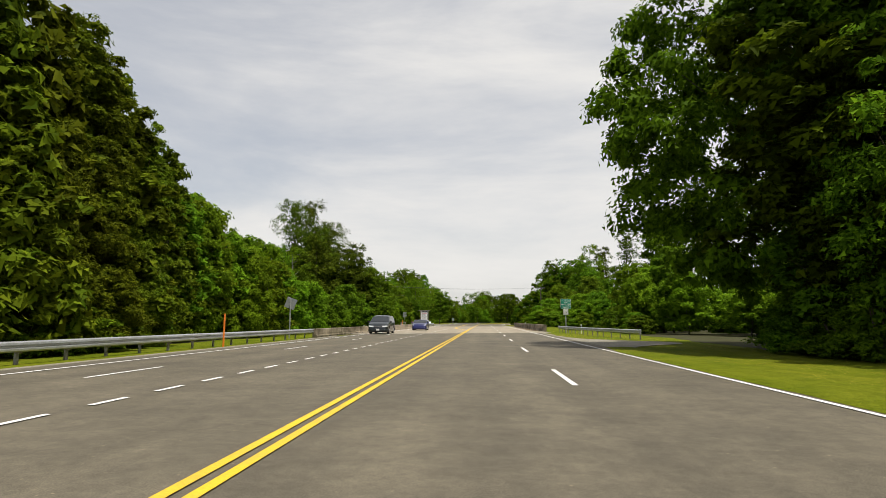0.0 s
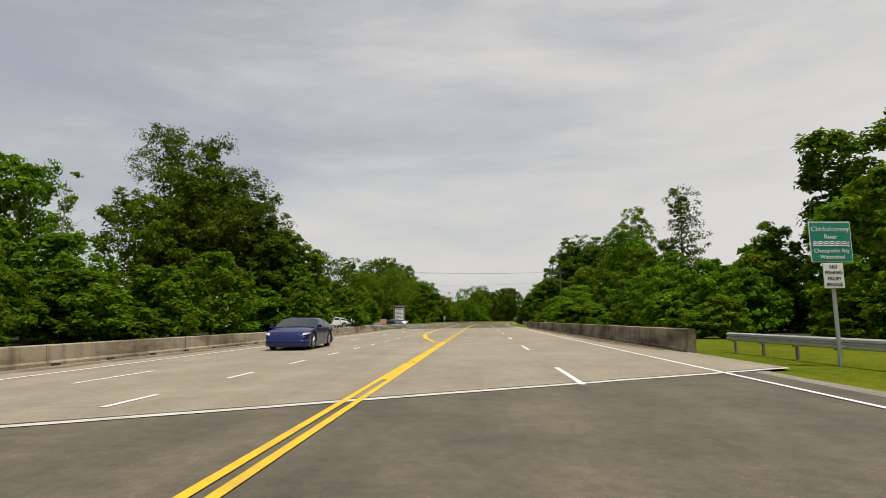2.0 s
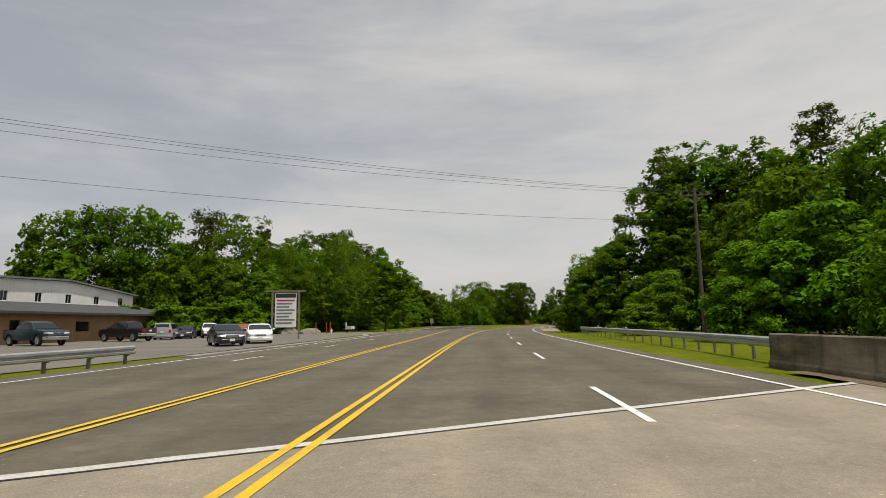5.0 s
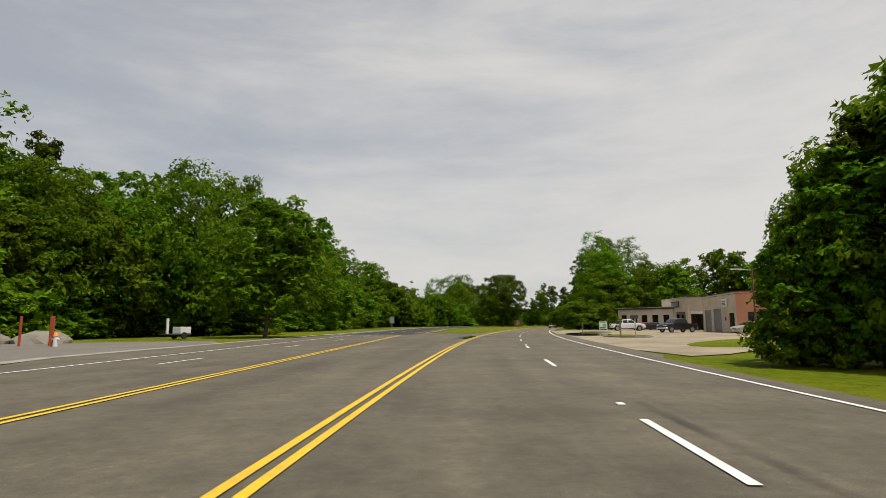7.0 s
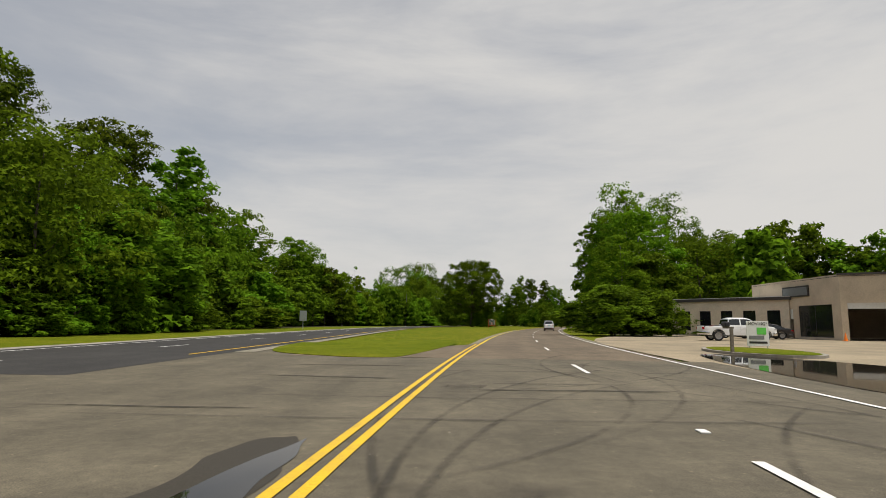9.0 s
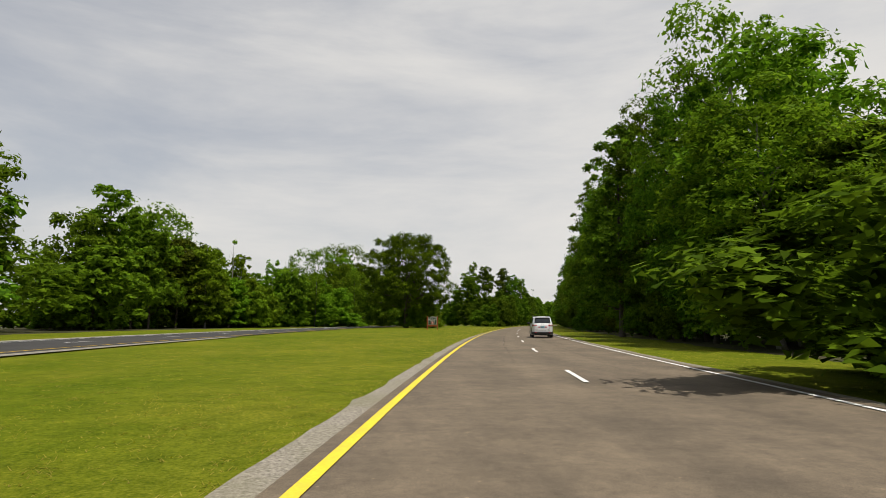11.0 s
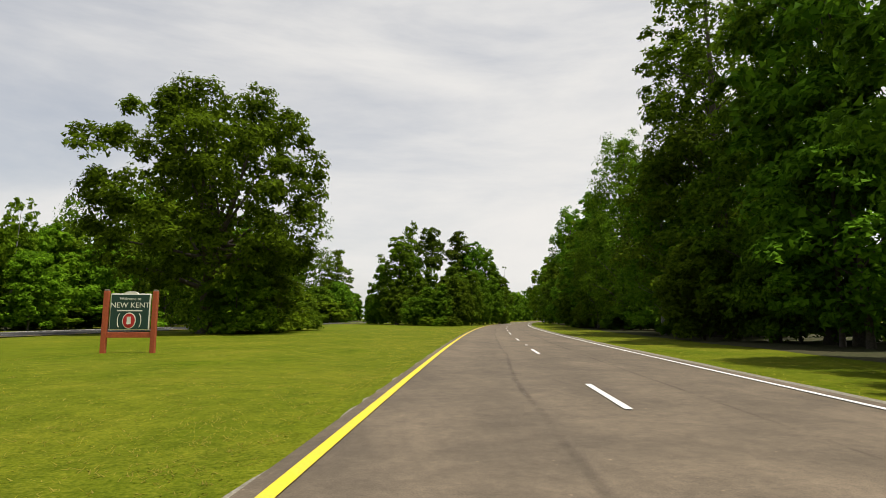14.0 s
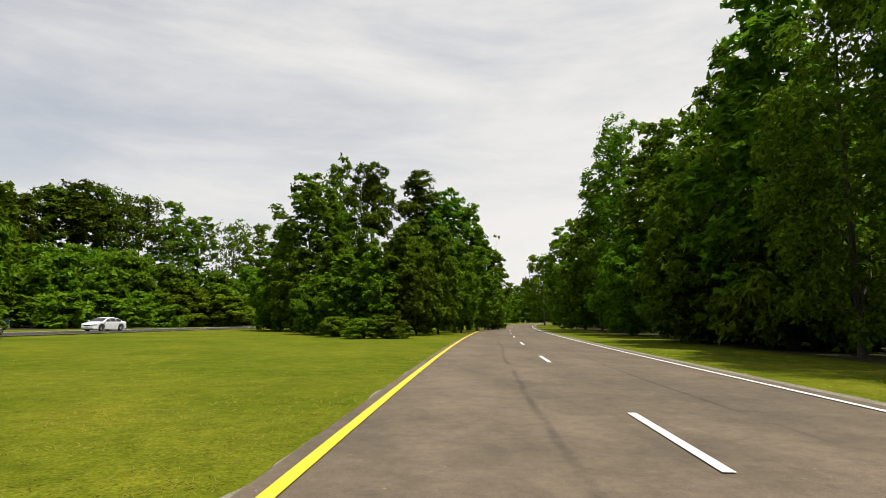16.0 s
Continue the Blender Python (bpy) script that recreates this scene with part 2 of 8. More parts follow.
M_CONCRETE_WALL = stained_wall("stained wall concrete")
M_POST = two_scale("weathered steel post", (0.16, 0.16, 0.155), (0.27, 0.27, 0.26), 14, 2.0, 0.6, 0.4, 0.1, (0.14, 0.09, 0.05), 0.4)
M_WOOD_POST = two_scale("grey timber", (0.14, 0.12, 0.09), (0.27, 0.235, 0.19), 14, 2.0, 0.9, 0, 0.4, (0.08, 0.07, 0.05), 0.4, (1, 1, 0.2))
M_LITTER = two_scale("leaf litter", (0.06, 0.04, 0.022), (0.22, 0.15, 0.085), 12, 1.2, 0.95, 0, 0.8, (0.1, 0.09, 0.04), 0.5)
M_RED_WOOD = two_scale("red stained timber", (0.30, 0.055, 0.018), (0.46, 0.10, 0.03), 12, 2.0, 0.75, 0, 0.3, (0.2, 0.05, 0.02), 0.4, (1, 1, 0.2), world=False)
M_SIGN_GREEN = plain("green sign sheeting", (0.005, 0.20, 0.13), 0.45, 0, 0.06)
M_SIGN_WHITE = plain("white sign sheeting", (0.72, 0.72, 0.70), 0.45, 0, 0.05)
M_SIGN_BACK = plain("aluminium sign back", (0.36, 0.38, 0.40), 0.45, 0.5, 0.08)
M_INK = plain("black lettering", (0.02, 0.02, 0.02), 0.6)
M_DARK_GREEN = plain("dark green sign board", (0.012, 0.045, 0.028), 0.6, 0, 0.1)
M_CREAM = plain("cream lettering", (0.75, 0.72, 0.60), 0.6, 0, 0.05)
M_RED = plain("red paint", (0.45, 0.02, 0.02), 0.45, 0, 0.08)
M_ORANGE = plain("orange plastic", (0.85, 0.22, 0.02), 0.5, 0, 0.08)
M_SIGN_LIME = plain("lime green print", (0.12, 0.55, 0.08), 0.5, 0, 0.15)
M_WALL_TAN = two_scale("tan painted block", (0.54, 0.45, 0.335), (0.65, 0.545, 0.41), 9, 0.5, 0.85, 0, 0.15, (0.26, 0.21, 0.16), 0.4)
M_WALL_PINK = two_scale("faded salmon paint", (0.58, 0.25, 0.14), (0.70, 0.33, 0.20), 7, 0.5, 0.85, 0, 0.15, (0.44, 0.22, 0.14), 0.5)
M_WALL_WHITE = two_scale("white painted siding", (0.62, 0.62, 0.60), (0.78, 0.78, 0.76), 9, 0.5, 0.7, 0, 0.1, (0.42, 0.41, 0.38), 0.35)
M_ROOF_DARK = two_scale("dark shingles", (0.035, 0.037, 0.04), (0.085, 0.088, 0.092), 9, 1.0, 0.9, 0, 0.5, (0.05, 0.05, 0.05), 0.4)
M_WOOD_BROWN = two_scale("brown boarding", (0.17, 0.095, 0.045), (0.30, 0.18, 0.09), 9, 1.2, 0.8, 0, 0.3, (0.1, 0.06, 0.03), 0.4, (1, 1, 0.15))
M_GLASS_DARK = plain("dark window glass", (0.012, 0.014, 0.016), 0.06, 0, 0.1, spec=0.6)
M_METAL_GREY = plain("grey door metal", (0.20, 0.21, 0.215), 0.5, 0.2, 0.1)
M_TRIM_DARK = plain("dark roof trim", (0.05, 0.045, 0.04), 0.6, 0, 0.1)
M_WATER = plain("standing water", (0.02, 0.018, 0.014), 0.03, 0, 0.2, scale=1.5, spec=0.3)
M_WET = two_scale("wet asphalt", (0.024, 0.020, 0.014), (0.048, 0.041, 0.030), 60, 0.6, 0.8, 0, 0.15, (0.04, 0.036, 0.03), 0.4)
M_WALL_CREAM = two_scale("cream painted wall", (0.60, 0.53, 0.41), (0.72, 0.64, 0.50), 7, 0.5, 0.85, 0, 0.15, (0.36, 0.31, 0.24), 0.4)
M_ROOF_GREY = two_scale("grey metal roofing", (0.16, 0.165, 0.17), (0.28, 0.285, 0.29), 6, 0.6, 0.5, 0.3, 0.15, (0.12, 0.12, 0.115), 0.4)
M_RUST = two_scale("rusty steel", (0.13, 0.05, 0.025), (0.24, 0.10, 0.05), 14, 2, 0.85, 0.1, 0.3, (0.08, 0.04, 0.03), 0.4)
M_POLE = two_scale("weathered pole timber", (0.09, 0.07, 0.05), (0.17, 0.14, 0.105), 14, 2, 0.9, 0, 0.4, (0.06, 0.05, 0.04), 0.4, (1, 1, 0.15))
M_BLADE = leaf_material("grass blades", (0.22, 0.26, 0.012), (0.52, 0.48, 0.10), 0.6)

# ---- alignment of the road ----
def heading_table():
    """Right turn of the road in degrees along its length, smoothed, at every metre."""
    ss = np.arange(-400.0, 1201.0)
    hd = np.interp(ss, (110, 140, 170, 200, 230, 260, 290, 320, 350, 380, 410, 450, 620, 800),
                   (0, 0, 0.92, 3.11, 5.85, 8.47, 10.69, 12.65, 14.4, 15.49, 16.66, 18.67, 27, 34))
    k = np.ones(9) / 9
    hd = np.radians(np.convolve(np.pad(hd, 4, mode="edge"), k, "valid"))
    xs, ys = np.cumsum(np.sin(hd)), np.cumsum(np.cos(hd))
    i0 = int(np.argmin(abs(ss)))
    return ss, hd, xs - xs[i0], ys - ys[i0]


S_, HD_, XS_, YS_ = heading_table()


def turn_at(s):
    return float(np.interp(s, S_, HD_))


def P(s, u, z=0.0):
    """The place s metres along the road and u metres to the right of its lane dashes."""
    h = turn_at(s)
    return Vector((float(np.interp(s, S_, XS_)) + u * math.cos(h), float(np.interp(s, S_, YS_)) - u * math.sin(h), z))


def at_road(s, u, z=0.0, rz=0.0):
    """A pose beside the road, its +Y along the road."""
    return Matrix.Translation(P(s, u, z)) @ Matrix.Rotation(radians(rz) - turn_at(s), 4, "Z")


def u_at(s, x):
    """The offset at which the road's cross line at s meets the plane X = x."""
    return (x - float(np.interp(s, S_, XS_))) / math.cos(turn_at(s))


# ---- building helpers ----
def mesh_of(name, verts, faces, smooth=False):
    me = bpy.data.meshes.new(name)
    me.from_pydata([tuple(v) for v in verts], [], faces)
    if smooth:
        me.polygons.foreach_set("use_smooth", [True] * len(me.polygons))
    me.update()
    return me


def part(name, bm, mat, parent=None, label="", smooth=False):
    """Links a bmesh, or a mesh, as one object under a thing."""
    if isinstance(bm, bmesh.types.BMesh):
        bmesh.ops.recalc_face_normals(bm, faces=bm.faces)
        me = bpy.data.meshes.new(name)
        bm.to_mesh(me)
        bm.free()
        if smooth:
            me.polygons.foreach_set("use_smooth", [True] * len(me.polygons))
    else:
        me = bm
    if mat is not None and not me.materials:
        me.materials.append(mat)
    ob = new(name, me)
    if parent is not None:
        ob.parent = parent
    if label:
        ob["label"] = label
    return ob


def empty(name, m=None, **tags):
    ob = new(name)
    ob.empty_display_size = 0.2
    if m is not None:
        ob.matrix_basis = m
    return tagged(ob, **tags)


def box(bm, x0, x1, y0, y1, z0, z1, bevel=0.0):
    r = bmesh.ops.create_cube(bm, size=1.0, matrix=Matrix.Translation(((x0 + x1) / 2, (y0 + y1) / 2, (z0 + z1) / 2)) @ Matrix.Diagonal((x1 - x0, y1 - y0, z1 - z0, 1)))
    if bevel:
        vs = set(r["verts"])
        bmesh.ops.bevel(bm, geom=[e for e in bm.edges if e.verts[0] in vs and e.verts[1] in vs], offset=bevel, segments=2, affect="EDGES", profile=0.5)
    return bm


def boxed(x0, x1, y0, y1, z0, z1, bevel=0.0):
    return box(bmesh.new(), x0, x1, y0, y1, z0, z1, bevel)


def rod(bm, a, b, r0, r1=None, n=8):
    a, b = Vector(a), Vector(b)
    q = (b - a).to_track_quat("Z", "Y").to_matrix().to_4x4()
    bmesh.ops.create_cone(bm, cap_ends=True, segments=n, radius1=r0, radius2=r0 if r1 is None else r1, depth=(b - a).length,
                          matrix=Matrix.Translation((a + b) / 2) @ q)
    return bm


def sheet(name, s0, s1, u0, u1, z, mat, step=4.0, parent=None, thick=0.0, crown=0.0):
    """A strip along the road between two offsets, which may be functions of s."""
    n = max(1, int(math.ceil((s1 - s0) / step)))
    f0 = u0 if callable(u0) else (lambda s: u0)
    f1 = u1 if callable(u1) else (lambda s: u1)
    vs, fs = [], []
    for i in range(n + 1):
        s = s0 + (s1 - s0) * i / n
        a, b = P(s, f0(s), z), P(s, f1(s), z)
        if thick:
            vs += [a, b, b - Vector((0, 0, thick)), a - Vector((0, 0, thick))]
        else:
            vs += [a, b]
    w = 4 if thick else 2
    for i in range(n):
        o, p = i * w, (i + 1) * w
        if thick:
            for j in range(4):
                fs.append((o + j, o + (j + 1) % 4, p + (j + 1) % 4, p + j))
        else:
            fs.append((o, o + 1, p + 1, p))
    if thick:
        fs += [(3, 2, 1, 0), (n * 4, n * 4 + 1, n * 4 + 2, n * 4 + 3)]
    me = mesh_of(name, vs, fs)
    if name.startswith("road"):
        # offset and length along the road, for the wear of the wheel paths
        uv = me.uv_layers.new(name="UVMap")
        ss = [s0 + (s1 - s0) * i / n for i in range(n + 1)]
        for lp in me.loops:
            i, j = divmod(lp.vertex_index, w)
            uv.data[lp.index].uv = ((f0 if j in (0, 3) else f1)(ss[i]), ss[i])
    return part(name, me, mat, parent)

# ---- ground, roads and bridge ----
YEL, EDGE = -3.99, 3.61            # double yellow line and right edge line, from the lane dashes
SKEW = 0.6                         # the bridge joints run askew
LEFT_EDGE, LEFT_DASH, LEFT_DOT = -12.6, -10.35, -7.55


def near_x(y):
    """X of the right-hand edge line of the other carriageway."""
    return float(np.interp(y, (131, 185, 235, 262, 310, 350, 395, 450, 482, 520, 600, 700), (-7.2, -7.7, -8.2, -7.3, -5.9, -2.6, 3.4, 16.0, 26.5, 43, 88, 156)))


def other_way(y, off, z=0.0):
    """A point on the other carriageway, off metres to the left of its right-hand edge line."""
    d = Vector((near_x(y + 4) - near_x(y - 4), 8, 0)).normalized()
    return Vector((near_x(y), y, z)) + Vector((-d.y, d.x, 0)) * off


def strip_xy(name, y0, y1, f0, f1, z, mat, step=6.0, parent=None):
    n = max(1, int(math.ceil((y1 - y0) / step)))
    vs, fs = [], []
    for i in range(n + 1):
        y = y0 + (y1 - y0) * i / n
        vs += [f0(y, z), f1(y, z)]
    for i in range(n):
        fs.append((2 * i + 1, 2 * i, 2 * i + 2, 2 * i + 3) if (vs[0].x > vs[1].x) else (2 * i, 2 * i + 1, 2 * i + 3, 2 * i + 2))
    return part(name, mesh_of(name, vs, fs), mat, parent)


def off_way(a):
    return lambda y, z: other_way(y, a(y) if callable(a) else a, z)


def patch(name, pts, z, mat, parent=None, thick=0.0, round_to=0):
    """A flat patch with a smooth outline through corner places."""
    pts = [Vector((p[0], p[1], 0)) for p in pts]
    for _ in range(round_to):
        nxt = []
        for a, b in zip(pts, pts[1:] + pts[:1]):
            nxt += [a * 0.75 + b * 0.25, a * 0.25 + b * 0.75]
        pts = nxt
    bm = bmesh.new()
    f = bm.faces.new([bm.verts.new((p.x, p.y, z)) for p in pts])
    if f.calc_area() and f.normal.z < 0:
        f.normal_flip()
    if thick:
        r = bmesh.ops.extrude_face_region(bm, geom=[f])
        bmesh.ops.translate(bm, verts=[v for v in r["geom"] if isinstance(v, bmesh.types.BMVert)], vec=(0, 0, -thick))
    bmesh.ops.triangulate(bm, faces=[f for f in bm.faces if len(f.verts) > 4])
    ob = part(name, bm, mat, parent)
    return ob


tagged(part("ground", boxed(-3000, 3000, -3000, 3000, -0.6, -0.05), M_GRASS_GROUND), "wide flat verge of sunlit mown grass", "ground", kind="structure")


def left_bound(s):
    if s < 135:
        return -13.6
    if s < 248:
        return u_at(s, -14.6 - max(0, min(1, (s - 190) / 8)) * max(0, min(1, (245 - s) / 20)) * 2.5)
    return -3.9


road = tagged(sheet("road", -200, 249, left_bound, lambda s: 4.4 if s < 200 or s > 249 else 5.0, 0.0, M_ASPHALT, 2.0, thick=0.3),
              "worn grey asphalt highway with painted lane lines", "road", kind="structure")
road_b = tagged(sheet("road_beyond", 249, 900, lambda s: -3.85 if s > 262 else -3.85 - (262 - s) * 0.5, 4.0, 0.0, M_ASPHALT_WARM, 3.0, thick=0.3),
                "worn brownish asphalt carriageway beside a grass median", "road", kind="structure")
road_c = tagged(strip_xy("road_opposite", 242, 680, off_way(lambda y: -0.9), off_way(8.6), 0.004, M_ASPHALT_DARK),
                "dark newly laid asphalt of the opposite carriageway", "road", kind="structure")
_n = 24
_dv, _df = [], []
for i in range(_n + 1):
    u = -14.6 + (5.75 + 14.6) * i / _n
    for j in range(13):
        t = j / 12
        _dv.append(P(60.5 + SKEW * u + t * 74.0, u, 0.006))
for i in range(_n):
    for j in range(12):
        a = i * 13 + j
        _df.append((a, a + 13, a + 14, a + 1))
_me = mesh_of("bridge_deck", _dv, _df)
_uv = _me.uv_layers.new(name="UVMap")
for lp in _me.loops:
    _uv.data[lp.index].uv = (-14.6 + 20.35 * (lp.vertex_index // 13) / _n, 0.0)
deck = tagged(part("bridge_deck", _me, M_DECK), "pale worn concrete bridge deck with joints", "bridge deck", kind="structure")


def joint(s0, w, z, mat, name, parent, u0=-14.5, u1=5.7):
    n = 30
    vs, fs = [], []
    for i in range(n + 1):
        u = u0 + (u1 - u0) * i / n
        wob = 0.03 * noise.noise(Vector((u * 1.3, s0, 0)))
        vs += [P(s0 + SKEW * u + wob, u, z), P(s0 + SKEW * u + w + wob * 1.5, u, z)]
    for i in range(n):
        fs.append((2 * i + 1, 2 * i, 2 * i + 2, 2 * i + 3))
    return part(name, mesh_of(name, vs, fs), mat, parent)


joint(60.35, 0.24, 0.011, M_JOINT, "joint_strip", deck)
joint(60.62, 0.05, 0.013, M_TAR, "joint_gap", deck)
joint(134.4, 0.22, 0.011, M_JOINT, "joint_strip", deck)
joint(134.34, 0.05, 0.013, M_TAR, "joint_gap", deck)
for s in (85.8, 110.4):
    joint(s, 0.035, 0.011, M_TAR, "joint_gap", deck)


def line(name, s0, s1, u, w, mat, z=0.014, parent=road, step=4.0):
    fu = u if callable(u) else (lambda s: u)
    return sheet(name, s0, s1, lambda s: fu(s) - w / 2, lambda s: fu(s) + w / 2, z, mat, step, parent)


def yel(s):
    return float(np.interp(s, (230, 262), (YEL, -3.70)))


line("yellow_line", -60, 262, lambda s: yel(s) - 0.115, 0.115, M_YELLOW)
line("yellow_line", -60, 262, lambda s: yel(s) + 0.115, 0.115, M_YELLOW)
line("yellow_line", 262, 700, -3.585, 0.14, M_YELLOW_NEW, parent=road_b)
line("yellow_fill", 61.2, 80.5, YEL, 0.13, M_YELLOW, 0.0125, deck)
line("edge_line", -60, 249, EDGE, 0.12, M_WHITE_PAINT)
line("edge_line", 249, 700, EDGE, 0.12, M_WHITE_PAINT, parent=road_b)


def dashes(name, s0, count, period, length, u, w, mat, parent=road):
    for k in range(count):
        line(name, s0 + period * k, s0 + period * k + length, u, w, mat, parent=parent, step=period)


dashes("lane_dash", 11.4 - 5 * 12.192, 8, 12.192, 3.6, 0, 0.12, M_WHITE_PAINT)
dashes("lane_dash", 11.45 + 3 * 12.192, 10, 12.192, 3.8, 0, 0.12, M_WHITE_PAINT)
dashes("lane_dash", 170.37, 6, 12.192, 3.0, 0, 0.12, M_WHITE_PAINT)
dashes("lane_dash", 170.37 + 6 * 12.192, 4, 12.192, 3.0, 0, 0.12, M_WHITE_PAINT, road_b)
dashes("lane_dash", 293.95, 24, 12.192, 3.0, 0, 0.12, M_WHITE_PAINT, road_b)
line("edge_line", -60, 131, LEFT_EDGE, 0.12, M_WHITE_PAINT)
dashes("lane_dash", -24.4 + 11.6, 12, 12.192, 2.9, LEFT_DASH, 0.11, M_WHITE_PAINT)
dashes("dotted_line", 3.0, 20, 1.65, 0.85, LEFT_DOT, 0.11, M_WHITE_PAINT)
dashes("dotted_line", 36.0, 8, 2.4, 0.9, LEFT_DOT, 0.11, M_WHITE_PAINT)
dashes("dotted_line", 57.3, 11, 4.1, 1.4, LEFT_DOT, 0.11, M_WHITE_PAINT)


def second(s):
    """Offset of the second double yellow line, which leaves the first on the bridge."""
    if s < 131:
        return float(np.interp(s, (79, 81, 86.7, 93, 97, 109, 131), (-4.2, -4.5, -5.6, -6.3, -6.75, -7.15, -7.3)))
    return u_at(s, near_x(131 + (s - 131) * 0.995))


line("yellow_fill", 82, 129, second, 0.12, M_YELLOW, 0.0125, deck, 3.0)
line("yellow_line", 80, 236, lambda s: second(s) - 0.115, 0.11, M_YELLOW, step=3.0)
line("yellow_line", 80, 236, lambda s: second(s) + 0.115, 0.11, M_YELLOW, step=3.0)
line("edge_line", 131, 236, lambda s: u_at(s, -13.5), 0.12, M_WHITE_PAINT)
dashes("lane_dash", 146, 8, 12.192, 3.0, lambda s: u_at(s, -11.2), 0.11, M_WHITE_PAINT)
strip_xy("yellow_line", 250, 660, off_way(0.07), off_way(-0.07), 0.014, M_YELLOW, parent=road_c)
strip_xy("edge_line", 238, 660, off_way(7.6), off_way(7.48), 0.014, M_WHITE_PAINT, parent=road_c)
for k in range(24):
    y = 243 + 12.19 * k
    strip_xy("lane_dash", y, y + 3.0, off_way(3.85), off_way(3.72), 0.014, M_WHITE_PAINT, parent=road_c)
tagged(strip_xy("shoulder_strip", 240, 660, off_way(9.7), off_way(8.6), 0.0, M_CONCRETE), "pale concrete strip along the road's edge", "shoulder", kind="structure")
tagged(sheet("gravel_shoulder", 262, 700, lambda s: -3.87 - 0.36 * min(1, max(0, (358 - s) / 30)) - 0.10 * noise.noise(Vector((s * 0.5, 0, 0))) - 0.10 * noise.noise(Vector((s * 1.7, 4, 0))), -3.84, -0.012, M_GRAVEL, 0.5),
       "pale crushed-stone strip at the asphalt's edge", "shoulder", kind="structure")
tagged(sheet("gravel_shoulder_right", 262, 700, 3.98, lambda s: 4.3 + 0.15 * noise.noise(Vector((s * 0.4, 3, 0))), -0.014, M_GRAVEL, 1.5),
       "thin pale gravel strip at the asphalt's edge", "shoulder", kind="structure")
tagged(sheet("shoulder_left", -100, 46, lambda s: -14.1, -13.55, -0.012, M_GRAVEL, 3.0), "thin gravel strip beside the asphalt", "shoulder", kind="structure")
tagged(sheet("shoulder_right", -100, 66, 4.35, lambda s: 4.9 + 0.3 * noise.noise(Vector((s * 0.3, 7, 0))) + max(0, 5.5 * math.exp(-((s - 36) / 5.0) ** 2)), -0.012, M_GRAVEL, 1.5),
       "gravel pull-off beside the asphalt", "shoulder", kind="structure")
# old asphalt that runs out between the crossing and the median
tagged(sheet("verge_grass", -60, 29, lambda s: 3.80 + 0.5 * max(0.0, (s - 24) / 5) + 0.07 * noise.noise(Vector((s * 0.9, 5, 0))) + 0.05 * noise.noise(Vector((s * 2.7, 1, 0))), 5.6, 0.006, M_GRASS_GROUND, 0.4),
       "sunlit grass grown over the asphalt's edge", "grass", kind="structure")
tagged(patch("road_apron", [(-10.5, 244), (-0.5, 244), (0.2, 250), (-4.0, 256), (-6.4, 261), (-10.0, 261)], -0.004, M_ASPHALT, None, 0.1), "worn grey asphalt where the crossing runs out", "road", kind="structure")
# the median's point
tagged(patch("median_grass", [(-6.0, 254), (-4.4, 251), (-0.5, 248.6), (0.6, 251), (4.2, 270), (-6.2, 300), (-6.6, 262)], 0.02, M_GRASS_GROUND, None, 0.1, 2),
       "rounded point of the grass median", "grass", kind="structure")
tagged(strip_xy("median_kerb", 252, 330, off_way(-0.9), off_way(-1.7), 0.012, M_GRAVEL), "pale broken edge of the median", "shoulder", kind="structure")
# its far end sinks into the verge
for v in bpy.data.objects["median_grass"].data.vertices:
    if v.co.y > 262:
        v.co.z -= min(1.0, (v.co.y - 262) / 12) * 0.09
# bare soil under the woods, its colour darkened to add to the shade


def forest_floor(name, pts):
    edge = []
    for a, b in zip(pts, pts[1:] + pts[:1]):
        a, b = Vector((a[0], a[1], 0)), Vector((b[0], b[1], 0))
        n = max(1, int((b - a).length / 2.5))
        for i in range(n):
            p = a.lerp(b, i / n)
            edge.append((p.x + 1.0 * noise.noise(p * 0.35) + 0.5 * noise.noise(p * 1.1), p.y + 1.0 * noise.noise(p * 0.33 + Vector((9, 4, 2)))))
    tagged(patch(name, edge, -0.045, M_SHADY_SOIL, None, 0, 1), "bare soil and dead leaves under trees, coloured dark for shade", "forest floor", kind="structure")


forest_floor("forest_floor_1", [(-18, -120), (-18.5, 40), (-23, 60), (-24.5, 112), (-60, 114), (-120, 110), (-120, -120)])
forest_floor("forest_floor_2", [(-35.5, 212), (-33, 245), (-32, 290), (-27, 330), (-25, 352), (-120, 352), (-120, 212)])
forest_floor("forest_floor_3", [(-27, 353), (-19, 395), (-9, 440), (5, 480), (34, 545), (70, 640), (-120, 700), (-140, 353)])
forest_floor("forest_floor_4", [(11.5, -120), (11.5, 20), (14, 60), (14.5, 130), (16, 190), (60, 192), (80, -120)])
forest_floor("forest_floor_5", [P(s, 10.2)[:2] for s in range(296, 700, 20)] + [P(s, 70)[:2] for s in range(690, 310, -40)])
